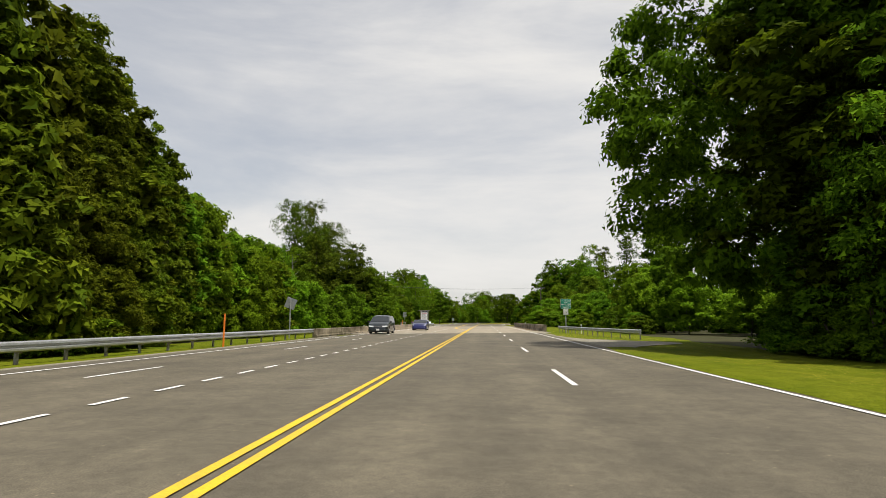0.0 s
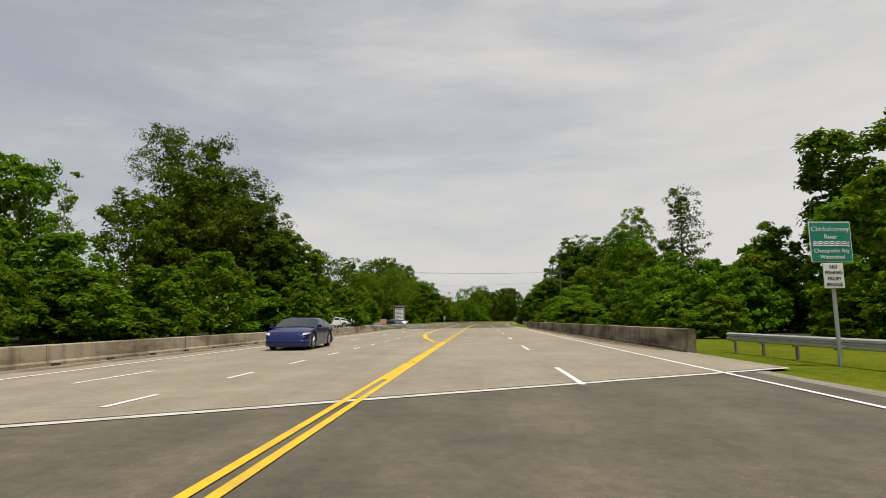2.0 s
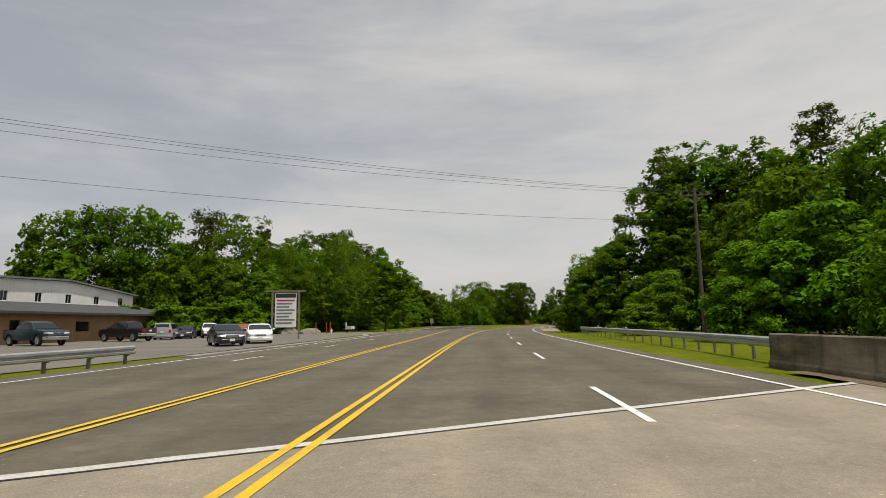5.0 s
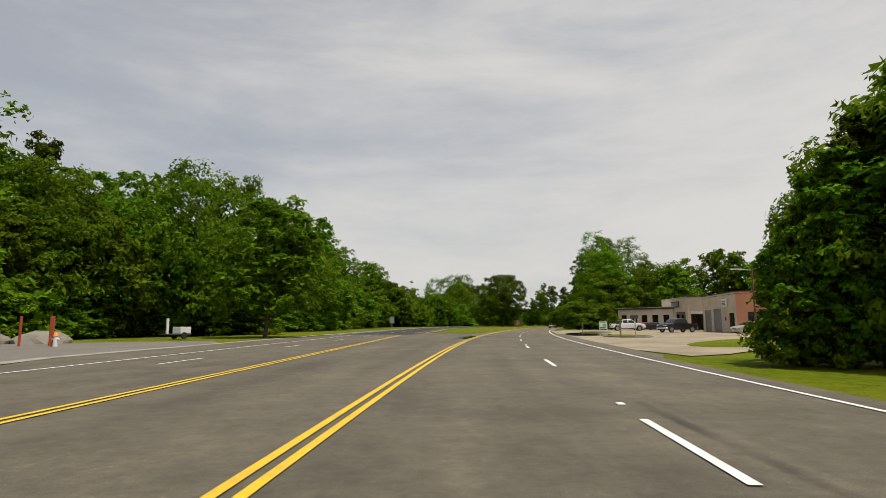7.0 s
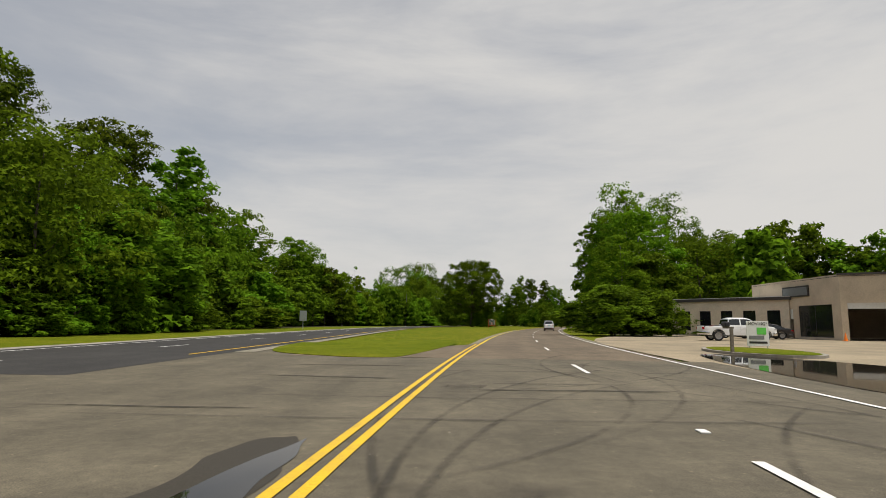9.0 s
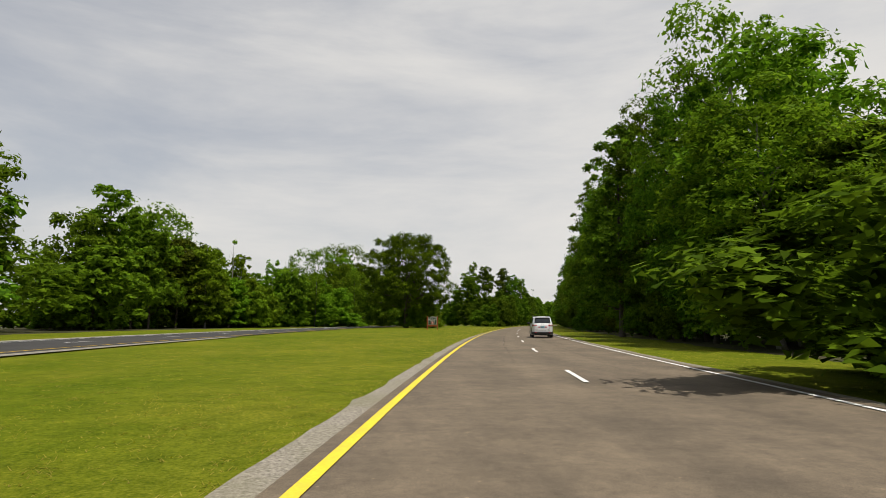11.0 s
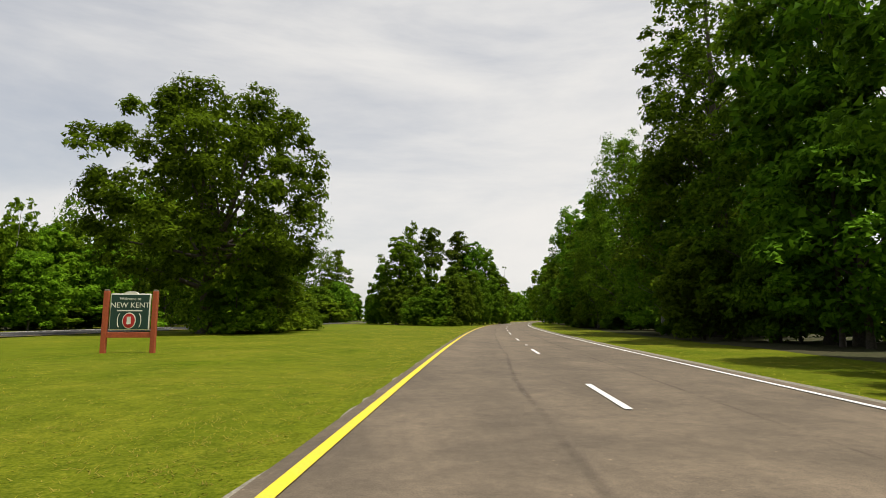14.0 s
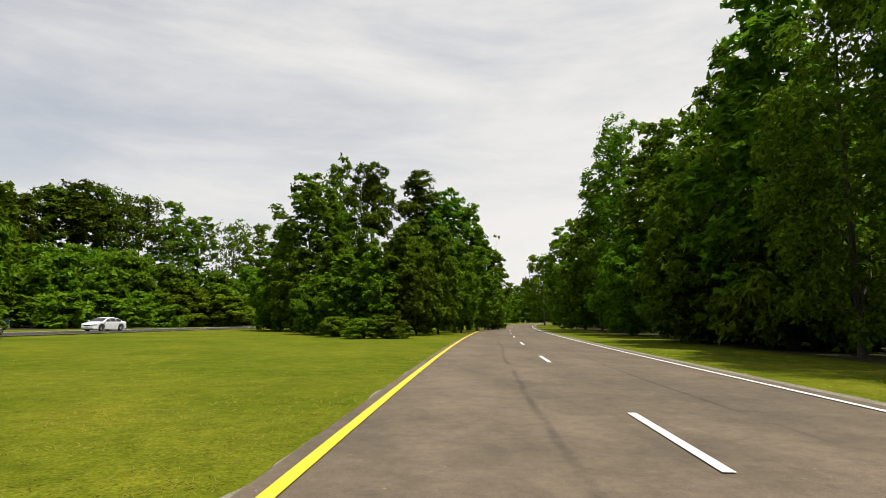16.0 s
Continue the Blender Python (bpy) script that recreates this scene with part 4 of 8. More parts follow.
plant("pine", (-26.0, 39.0), 13.4, 2.0)
plant("light", (-26.0, 43.0), 11.5, 2.2)
plant("light", (-26.2, 47.0), 11.0, 2.0)
plant("broad", (-26.0, 52.0), 9.7, 2.0)
plant("light", (-20.5, 34.8), 8.7, 1.5)
plant("light", (-20.6, 38.7), 7.4, 1.2)
plant("light", (-20.5, 33.6), 6.5, 1.2)
plant("bush", (-19.5, 40.3), 6.6, 1.4)
plant("bush", (-19.5, 44.1), 6.4, 1.3)
plant("bush", (-19.5, 39.2), 4.0, 1.2)
plant("bush", (-19.4, 49.4), 6.0, 1.3)
plant("bush", (-19.6, 55.7), 5.1, 1.3)
plant("darkbush", (-17.6, 18.7), 1.8, 1.0)
plant("darkbush", (-17.6, 21.2), 1.8, 1.0)
plant("broad", (-21.4, 32.6), 9.0, 1.8)
plant("light", (-21.5, 34.6), 8.4, 1.7)
plant("light", (-21.4, 36.6), 9.3, 1.5)
plant("broad", (-21.5, 39.0), 7.7, 1.4)
plant("light", (-21.5, 41.4), 7.3, 1.4)
plant("light", (-21.6, 45.0), 7.1, 1.4)
plant("bush", (-21.5, 48.5), 7.9, 1.3)
plant("bush", (-21.6, 42.6), 5.9, 1.3)
plant("light", (-21.6, 34.5), 7.2, 1.7)
plant("light", (-21.6, 37.8), 6.6, 1.5)
# river bank, left
plant("broad", (-36.0, 74.6), 12.3, 1.9)
plant("broad", (-36.0, 80.8), 13.3, 2.1)
plant("broad", (-36.0, 77.8), 11.4, 1.8)
plant("broad", (-36.0, 84.2), 12.9, 2.0)
plant("broad", (-36.0, 88.8), 13.7, 2.0)
plant("bare", (-33.0, 88.4), 12.6, 1.5)
plant("pine", (-44.0, 121.2), 28.4, 4.3)
plant("pine", (-44.0, 132.7), 30.9, 4.8)
plant("broad", (-40.0, 107.7), 16.0, 3.0)
plant("pine", (-40.0, 133.4), 25.0, 4.6)
plant("pine", (-40.0, 117.9), 21.8, 4.3)
plant("pine", (-31.0, 116.7), 17.6, 3.8)
plant("broad", (-33.5, 126.0), 13.0, 2.6)
plant("pine", (-36.0, 112.0), 19.0, 3.4)
plant("pine", (-38.0, 124.0), 22.0, 3.6)
plant("broad", (-66.0, 160.0), 9.0, 3.8)
plant("wall", (-27.0, 99.8), 7.7, 2.6)
plant("darkbush", (-27.0, 91.0), 5.6, 2.0)
plant("wall", (-27.0, 82.3), 4.5, 1.9)
plant("wall", (-27.0, 75.2), 4.8, 1.6)
plant("wall", (-27.0, 69.0), 4.3, 1.6)
plant("wall", (-27.0, 65.6), 3.3, 1.4)
plant("darkbush", (-27.0, 86.6), 2.7, 1.6)
plant("darkbush", (-27.0, 112.6), 4.9, 2.4)
plant("wall", (-31.0, 68.4), 6.3, 1.7)
plant("wall", (-31.0, 71.9), 6.5, 1.9)
plant("wall", (-31.0, 77.6), 6.8, 2.2)
plant("wall", (-31.0, 85.4), 7.3, 2.6)
# tall trees at the bridge end, left
plant("pine", (-27.9, 116.1), 14.9, 2.8)
plant("broad", (-25.4, 117.0), 12.4, 2.6)
plant("broad", (-26.2, 119.0), 10.5, 1.6)
plant("wall", (-24.6, 115.8), 8.7, 1.4)
plant("wall", (-20.9, 108.4), 6.0, 1.3)
plant("light", (-19.8, 110.6), 4.0, 0.9)
plant("darkbush", (-20.2, 113.4), 2.9, 0.7)
plant("bush", (-18.0, 121.9), 3.2, 0.8)
plant("wall", (-23.8, 114.6), 7.7, 1.4)
# wood behind the white building
plant("broad", (-80.9, 216.8), 18.6, 2.0)
plant("far", (-77.9, 219.0), 22.2, 4.0)
plant("farpine", (-71.7, 223.2), 23.7, 4.7)
plant("far", (-63.6, 227.9), 23.7, 4.8)
plant("farpine", (-55.6, 231.9), 24.3, 4.5)
plant("far", (-59.4, 230.1), 18.0, 3.7)
plant("far", (-44.3, 223.6), 20.9, 4.6)
plant("broad", (-39.0, 225.5), 15.6, 4.4)
plant("broad", (-37.9, 238.4), 15.8, 4.7)
plant("broad", (-31.2, 238.1), 18.4, 4.9)
plant("broad", (-31.2, 274.8), 17.1, 5.3)
plant("broad", (-20.1, 230.1), 13.2, 3.0)
plant("far", (-67.4, 225.8), 24.1, 4.2)
plant("far", (-74.5, 221.4), 22.8, 4.0)
plant("wall", (-49.1, 207.3), 11.7, 3.4)
plant("wall", (-44.9, 209.3), 12.9, 3.4)
plant("wall", (-41.3, 210.8), 10.9, 3.5)
plant("wall", (-37.0, 213.5), 10.0, 3.5)
plant("wall", (-37.6, 229.1), 12.5, 4.1)
plant("wall", (-33.8, 238.5), 12.0, 4.4)
plant("wall", (-30.7, 248.4), 11.3, 4.7)
plant("wall", (-31.9, 288.9), 12.4, 6.1)
plant("bush", (-39.8, 203.9), 4.6, 1.9)
plant("bush", (-36.0, 205.4), 4.1, 1.9)
plant("bush", (-32.5, 238.8), 4.9, 2.6)
plant("bush", (-28.7, 245.8), 4.3, 2.7)
plant("bush", (-36.0, 226.0), 3.3, 1.8)
plant("bush", (-35.6, 216.1), 3.8, 2.1)
# river bank, right
plant("canopy", (14.2, 28.5), 22.7, 6.3)
plant("canopy", (16.5, 22.5), 22.0, 5.6)
plant("wall", (15.2, 25.5), 15.0, 2.6)
plant("wall", (13.2, 19.6), 14.0, 2.6)
plant("wall", (17.4, 31.0), 10.5, 2.0)
plant("wall", (24.5, 47.0), 8.5, 2.2)
plant("wall", (28.5, 52.0), 9.5, 2.4)
plant("light", (23.5, 55.0), 5.0, 1.8)
plant("wall", (32.0, 50.0), 10.0, 2.6)
plant("broad", (29.0, 60.0), 11.0, 2.6)
plant("wall", (13.6, 23.4), 9.9, 2.5)
plant("light", (20.9, 72.0), 8.2, 2.9)
plant("light", (20.1, 61.8), 6.6, 2.4)
plant("darkbush", (12.6, 27.5), 2.0, 1.2)
plant("darkbush", (11.5, 24.1), 2.1, 1.1)
plant("darkbush", (11.4, 21.8), 1.8, 1.0)
plant("darkbush", (11.6, 20.0), 2.6, 1.0)
plant("vine", (25.9, 83.7), 14.9, 2.3)
plant("vine", (28.1, 96.1), 17.0, 2.7)
plant("light", (17.9, 74.4), 8.9, 1.9)
plant("light", (16.9, 68.0), 6.5, 1.6)
plant("wall", (20.1, 70.2), 9.6, 2.0)
plant("broad", (21.1, 69.5), 10.6, 1.8)
plant("wall", (18.9, 73.3), 6.3, 2.2)
plant("light", (21.0, 84.0), 9.2, 2.1)
plant("wall", (24.0, 99.6), 9.7, 1.9)
plant("light", (22.0, 99.4), 6.7, 1.9)
plant("darkbush", (15.1, 72.4), 2.6, 1.2)
plant("darkbush", (15.1, 68.0), 2.1, 1.1)
plant("darkbush", (15.0, 64.0), 2.3, 1.0)
plant("darkbush", (14.9, 61.6), 2.0, 1.0)
plant("darkbush", (14.9, 75.3), 2.1, 1.3)
plant("lime", (28.0, 158.9), 23.2, 2.7)
plant("pine", (40.2, 168.0), 28.7, 3.5)
plant("wall", (26.0, 149.9), 15.1, 3.3)
plant("wall", (24.9, 139.9), 12.3, 3.0)
plant("broad", (27.1, 164.1), 14.6, 3.2)
plant("light", (22.1, 167.9), 12.1, 3.3)
plant("broad", (24.1, 194.3), 19.9, 3.8)
plant("broad", (20.0, 194.7), 18.3, 3.6)
plant("broad", (28.3, 194.2), 20.3, 3.2)
plant("wall", (26.2, 169.2), 14.3, 3.2)
plant("broad", (34.6, 193.8), 20.4, 3.1)
plant("light", (15.0, 159.0), 5.7, 2.5)
plant("bush", (13.0, 140.4), 3.7, 1.8)
plant("broad", (30.0, 142.8), 12.0, 2.2)
plant("wall", (24.1, 129.4), 9.0, 1.8)
plant("broad", (24.1, 126.4), 8.0, 1.7)
plant("bush", (14.9, 131.3), 3.0, 1.7)
plant("wall", (20.0, 133.4), 7.0, 2.4)
plant("wall", (17.9, 122.1), 4.9, 1.6)
plant("light", (14.4, 194.7), 11.5, 2.8)
plant("light", (11.6, 194.6), 7.8, 2.1)
plant("wall", (17.1, 117.2), 3.7, 1.4)
plant("broad", (25.9, 155.5), 18.2, 3.1)
plant("pine", (39.0, 194.1), 26.9, 2.9)
plant("broad", (22.5, 194.3), 22.8, 3.2)
plant("broad", (26.6, 194.5), 22.7, 3.1)
plant("broad", (30.8, 194.0), 22.8, 3.2)
plant("broad", (30.6, 186.0), 19.5, 2.7)
plant("broad", (13.7, 194.4), 10.3, 2.6)
plant("broad", (42.8, 313.0), 14.9, 6.0)
plant("light", (17.0, 159.1), 7.6, 2.7)
plant("light", (14.9, 148.0), 6.0, 2.0)
plant("light", (13.8, 141.2), 4.5, 1.6)
plant("wall", (21.9, 150.9), 9.8, 2.6)
plant("light", (16.5, 184.1), 6.3, 2.4)
plant("bush", (13.0, 158.0), 3.7, 1.6)
plant("wall", (22.7, 194.2), 13.1, 3.6)
plant("wall", (24.5, 184.1), 12.9, 3.5)
plant("bush", (11.8, 175.9), 2.7, 1.5)
plant("light", (17.0, 108.2), 6.5, 1.9)
plant("wall", (19.1, 106.2), 6.1, 2.2)
plant("light", (14.0, 98.1), 3.4, 1.4)
plant("wall", (18.1, 98.8), 6.3, 2.0)
plant("light", (16.9, 93.1), 4.8, 1.5)
plant("wall", (18.0, 91.8), 4.9, 1.4)
plant("darkbush", (11.9, 89.1), 1.8, 1.0)
plant("darkbush", (11.9, 86.2), 1.6, 1.0)
plant("light", (13.4, 85.9), 2.6, 1.0)
plant("wall", (24.0, 139.2), 12.2, 3.4)
plant("wall", (26.1, 163.1), 14.7, 4.0)
plant("bush", (14.0, 140.4), 4.3, 3.1)
# trees before the forecourt, right
plant("broad", (8.8, 195.5), 4.3, 1.0)
plant("wall", (9.4, 195.1), 6.3, 1.0)
plant("broad", (9.8, 194.8), 6.7, 1.0)
plant("pine", (10.7, 194.8), 7.7, 1.0)
plant("wall", (11.0, 195.2), 6.0, 1.0)
plant("bush", (8.8, 195.5), 2.8, 1.0)
# wood across the other carriageway
plant("broad", (-41.0, 224.1), 15.7, 1.9)
plant("pine", (-45.0, 232.4), 20.9, 2.0)
plant("broad", (-43.0, 234.2), 17.8, 2.1)
plant("broad", (-42.0, 238.9), 18.4, 2.4)
plant("broad", (-43.0, 247.1), 21.0, 2.7)
plant("broad", (-44.0, 257.2), 23.9, 3.1)
plant("pine", (-43.0, 267.0), 25.1, 3.5)
plant("broad", (-43.0, 280.8), 27.7, 4.0)
plant("pine", (-42.0, 299.9), 26.9, 5.0)
plant("broad", (-41.0, 322.9), 24.8, 5.7)
plant("broad", (-40.0, 346.2), 24.6, 5.2)
plant("far", (-41.0, 409.1), 26.6, 8.0)
plant("far", (-43.0, 500.3), 20.1, 9.2)
plant("wall", (-37.0, 220.2), 9.8, 1.9)
plant("wall", (-37.0, 223.8), 11.0, 2.0)
plant("wall", (-37.0, 228.9), 11.0, 2.2)
plant("wall", (-37.0, 235.1), 12.7, 2.5)
plant("wall", (-37.0, 242.9), 14.9, 2.8)
plant("wall", (-37.0, 253.5), 15.5, 3.3)
plant("wall", (-37.0, 268.0), 26.2, 3.9)
plant("wall", (-37.0, 289.3), 17.4, 4.8)
plant("wall", (-37.0, 317.4), 17.1, 6.0)
plant("wall", (-37.0, 345.4), 15.1, 7.2)
plant("wall", (-37.0, 393.1), 16.8, 9.2)
plant("bush", (-35.5, 224.8), 2.6, 1.7)
plant("bush", (-35.8, 229.9), 2.4, 1.8)
plant("light", (-32.0, 238.5), 3.2, 2.1)
plant("bush", (-32.0, 248.8), 3.9, 2.5)
plant("darkbush", (-32.0, 265.9), 5.0, 3.1)
plant("darkbush", (-32.0, 293.8), 5.5, 4.0)
plant("darkbush", (-32.0, 329.9), 5.3, 5.3)
plant("pine", (-38.0, 278.9), 24.7, 2.5)
plant("pine", (-40.0, 288.9), 19.9, 2.4)
plant("broad", (-38.0, 293.7), 22.1, 3.4)
plant("pine", (-38.0, 301.9), 26.4, 3.5)
plant("broad", (-38.0, 312.1), 26.8, 3.8)
plant("pine", (-38.0, 320.5), 22.7, 3.7)
plant("broad", (-38.0, 333.1), 22.7, 3.8)
plant("broad", (-38.0, 345.4), 20.5, 3.8)
plant("broad", (-38.0, 374.6), 17.7, 5.0)
plant("broad", (-38.0, 408.9), 19.2, 5.5)
plant("darkbush", (-28.5, 281.7), 5.7, 2.1)
plant("light", (-32.0, 281.9), 8.9, 2.7)
plant("wall", (-33.0, 277.2), 9.1, 2.9)
plant("wall", (-33.0, 299.3), 10.8, 3.5)
plant("wall", (-33.0, 315.9), 10.5, 3.9)
plant("wall", (-32.0, 335.5), 10.5, 4.3)
plant("wall", (-32.0, 367.2), 12.0, 4.8)
plant("bush", (-30.0, 403.9), 9.6, 4.6)
plant("wall", (-36.0, 277.3), 16.2, 3.7)
plant("pine", (-39.0, 285.2), 19.3, 3.4)
plant("wall", (-35.0, 283.6), 12.5, 3.3)
plant("wall", (-32.0, 272.9), 7.1, 3.1)
plant("wall", (-35.0, 288.9), 11.1, 3.6)
plant("wall", (-36.0, 297.3), 17.6, 4.1)
plant("wall", (-35.0, 307.8), 16.0, 4.0)
plant("darkbush", (-28.5, 271.5), 3.1, 1.7)
plant("darkbush", (-28.5, 275.5), 3.3, 1.9)
plant("darkbush", (-29.0, 299.2), 4.4, 2.4)
plant("darkbush", (-29.0, 315.4), 4.8, 2.6)
plant("broad", (44.7, 256.4), 11.8, 3.3)
plant("broad", (50.8, 258.1), 28.1, 3.8)
plant("broad", (45.0, 253.7), 18.9, 3.2)
# behind the forecourt, right
plant("broad", (31.8, 318.6), 18.4, 3.2)
plant("light", (32.8, 315.2), 24.2, 4.0)
plant("light", (33.0, 310.9), 18.0, 3.8)
plant("broad", (40.7, 318.5), 22.6, 3.5)
plant("broad", (44.5, 318.9), 16.6, 2.8)
plant("light", (29.2, 307.8), 13.8, 3.6)
plant("wall", (32.7, 306.7), 11.1, 4.0)
plant("darkbush", (21.8, 291.5), 5.5, 3.9)
plant("darkbush", (26.2, 292.0), 5.3, 2.9)
plant("far", (62.5, 343.5), 19.9, 4.3)
plant("far", (65.6, 335.9), 17.2, 4.0)
plant("far", (70.5, 336.4), 22.0, 3.8)
plant("far", (73.1, 331.0), 20.5, 3.8)
plant("far", (76.5, 328.5), 17.3, 3.5)
plant("far", (79.8, 325.9), 15.8, 3.4)
plant("far", (82.1, 324.0), 18.0, 3.4)
plant("wall", (56.1, 326.4), 12.7, 4.5)
plant("far", (54.0, 334.3), 14.7, 4.4)
# distance up the road
plant("far", (-21.4, 457.8), 14.7, 6.0)
plant("far", (-12.4, 463.6), 24.3, 6.2)
plant("far", (-2.8, 463.9), 26.0, 6.2)
plant("far", (-32.6, 441.3), 12.2, 5.6)
plant("far", (-24.3, 427.3), 10.9, 4.8)
# wood beyond the other carriageway
plant("broad", (-35.0, 377.5), 23.7, 3.1)
plant("broad", (-33.5, 383.9), 20.4, 3.2)
plant("broad", (-30.3, 383.2), 17.1, 3.0)
plant("pine", (-28.7, 391.6), 16.8, 3.2)
plant("far", (-37.1, 376.3), 14.9, 2.7)
plant("light", (-24.0, 393.4), 15.3, 2.9)
plant("far", (-21.9, 404.6), 10.2, 3.2)
plant("light", (-18.6, 410.7), 9.9, 3.4)
plant("far", (-12.9, 417.1), 13.1, 3.4)
plant("far", (-9.5, 443.0), 14.5, 4.1)
plant("far", (-2.8, 448.8), 18.3, 4.6)
plant("far", (2.2, 444.2), 15.6, 3.9)
plant("pine", (-29.3, 402.8), 17.8, 3.1)
plant("broad", (-26.3, 404.4), 16.5, 2.4)
plant("bare", (-21.8, 403.2), 18.5, 1.7)
plant("light", (-20.9, 406.9), 16.0, 2.0)
plant("lime", (-15.4, 414.3), 15.6, 1.6)
plant("light", (-12.8, 420.4), 14.2, 2.9)
plant("light", (-9.9, 424.3), 11.4, 3.0)
plant("far", (-8.7, 452.2), 15.6, 4.1)
plant("far", (-3.0, 458.2), 22.4, 4.4)
plant("light", (-16.4, 408.7), 8.7, 2.5)
plant("light", (-21.6, 401.1), 10.1, 2.4)
plant("wall", (-24.1, 395.4), 10.1, 3.1)
plant("light", (-17.3, 405.1), 7.5, 2.4)
plant("light", (-6.7, 427.1), 10.6, 3.1)
plant("light", (-2.1, 430.0), 9.9, 3.0)
plant("bush", (-26.0, 397.8), 3.1, 2.1)
plant("bush", (-23.9, 402.8), 4.1, 2.3)
plant("bush", (-20.7, 408.6), 4.0, 2.5)
plant("bush", (-16.5, 414.5), 3.8, 2.7)
plant("bush", (-11.3, 420.3), 4.0, 2.9)
plant("bush", (-5.1, 425.9), 3.8, 3.1)
plant("bush", (1.3, 430.5), 3.5, 3.3)
plant("lime", (-6.5, 421.5), 13.8, 1.3)
plant("light", (-4.9, 425.6), 11.8, 1.2)
plant("light", (-4.2, 429.2), 11.2, 1.5)
plant("light", (-4.0, 420.5), 8.0, 1.7)
plant("light", (-2.6, 431.9), 9.4, 1.8)
plant("broad", (-1.8, 492.5), 19.9, 2.3)
plant("tallpine", (-8.1, 511.7), 22.0, 2.4)
plant("tallpine", (-5.4, 516.1), 24.3, 3.4)
plant("tallpine", (-0.8, 517.9), 25.6, 3.4)
plant("tallpine", (3.3, 519.3), 24.7, 3.7)
plant("tallpine", (7.6, 522.7), 24.1, 3.7)
plant("far", (-0.6, 511.6), 13.4, 3.4)
plant("far", (4.0, 513.2), 13.4, 3.5)
plant("far", (8.1, 514.5), 13.3, 3.6)
plant("far", (-2.9, 506.3), 11.7, 3.2)
plant("far", (13.1, 526.1), 24.9, 3.1)
plant("far", (17.1, 530.0), 22.6, 3.0)
plant("far", (22.5, 541.0), 24.0, 3.6)
plant("far", (27.6, 546.6), 24.6, 3.5)
plant("wall", (-2.0, 502.3), 12.5, 3.4)
plant("wall", (2.7, 506.4), 11.4, 3.6)
plant("wall", (8.8, 510.6), 12.0, 3.8)
plant("wall", (15.2, 514.3), 10.6, 3.8)
plant("wall", (22.0, 519.7), 10.2, 3.9)
plant("wall", (27.4, 526.5), 12.0, 3.7)
plant("light", (-1.2, 497.1), 4.6, 2.6)
plant("light", (2.2, 500.8), 5.2, 2.7)
plant("light", (6.8, 505.1), 5.9, 2.9)
plant("light", (12.2, 509.2), 5.8, 3.0)
plant("light", (18.5, 513.2), 6.5, 3.2)
plant("light", (25.6, 516.8), 5.8, 3.4)
# the median's big oak, its bushes and the clump beyond
plant("bush", (18.1, 406.5), 5.3, 2.0)
plant("bush", (20.2, 410.8), 5.4, 2.2)
plant("darkbush", (18.2, 414.6), 7.6, 2.8)
plant("darkbush", (22.4, 419.0), 3.9, 1.7)
# grove on the median beyond the oak
plant("bush", (43.4, 446.9), 1.4, 0.9)
plant("darkbush", (45.4, 446.7), 1.6, 0.9)
plant("bush", (42.0, 451.0), 1.5, 1.0)
plant("wall", (40.9, 459.1), 5.1, 1.7)
plant("wall", (42.7, 455.0), 6.8, 1.6)
plant("wall", (44.8, 452.8), 7.2, 1.5)
plant("wall", (46.9, 452.5), 8.8, 1.2)
plant("wall", (48.8, 454.2), 8.0, 1.3)
plant("wall", (51.5, 457.8), 10.0, 1.5)
plant("wall", (55.1, 463.0), 9.8, 1.6)
plant("wall", (59.1, 470.2), 9.9, 1.7)
plant("broad", (63.4, 479.3), 12.1, 1.7)
plant("bare", (65.9, 482.7), 13.6, 0.9)
plant("light", (64.4, 481.1), 3.0, 1.2)
plant("wall", (36.4, 477.0), 12.7, 2.0)
plant("wall", (38.7, 469.1), 9.0, 1.9)
plant("darkbush", (35.3, 480.9), 4.5, 1.6)
plant("wall", (42.0, 463.0), 9.5, 1.7)
plant("broad", (39.4, 473.1), 18.6, 2.5)
plant("broad", (42.6, 477.0), 15.3, 2.3)
plant("broad", (43.2, 481.0), 22.9, 1.6)
plant("tallpine", (47.1, 476.7), 21.0, 1.9)
plant("broad", (45.4, 470.8), 11.6, 1.8)
plant("pine", (53.0, 475.8), 20.4, 2.5)
plant("broad", (56.1, 475.2), 18.1, 2.2)
plant("broad", (60.2, 478.2), 16.9, 2.0)
plant("wall", (48.1, 466.5), 9.6, 1.9)
plant("wall", (52.0, 465.8), 9.6, 1.9)
plant("wall", (12.5, 446.0), 17.0, 3.4)
plant("broad", (15.8, 449.5), 12.0, 3.0)
plant("darkbush", (17.3, 447.0), 4.0, 2.2)
plant("wall", (10.0, 441.0), 13.0, 3.5)
# wood along the right of the second stretch
plant("broad", (53.9, 393.1), 15.7, 5.3)
plant("broad", (43.6, 358.1), 16.8, 4.1)
plant("broad", (38.6, 339.2), 15.5, 3.7)
plant("wall", (34.1, 326.6), 20.5, 2.9)
plant("pine", (37.1, 326.2), 24.0, 2.9)
plant("wall", (30.5, 315.4), 13.9, 2.7)
plant("wall", (36.7, 343.7), 9.0, 2.7)
plant("wall", (33.2, 329.6), 8.4, 2.3)
plant("broad", (31.4, 331.2), 20.1, 2.6)
plant("broad", (33.2, 329.0), 22.5, 2.4)
plant("wall", (31.2, 320.6), 8.2, 2.3)
plant("broad", (54.0, 393.5), 31.7, 4.2)
plant("broad", (51.1, 379.7), 31.7, 3.3)
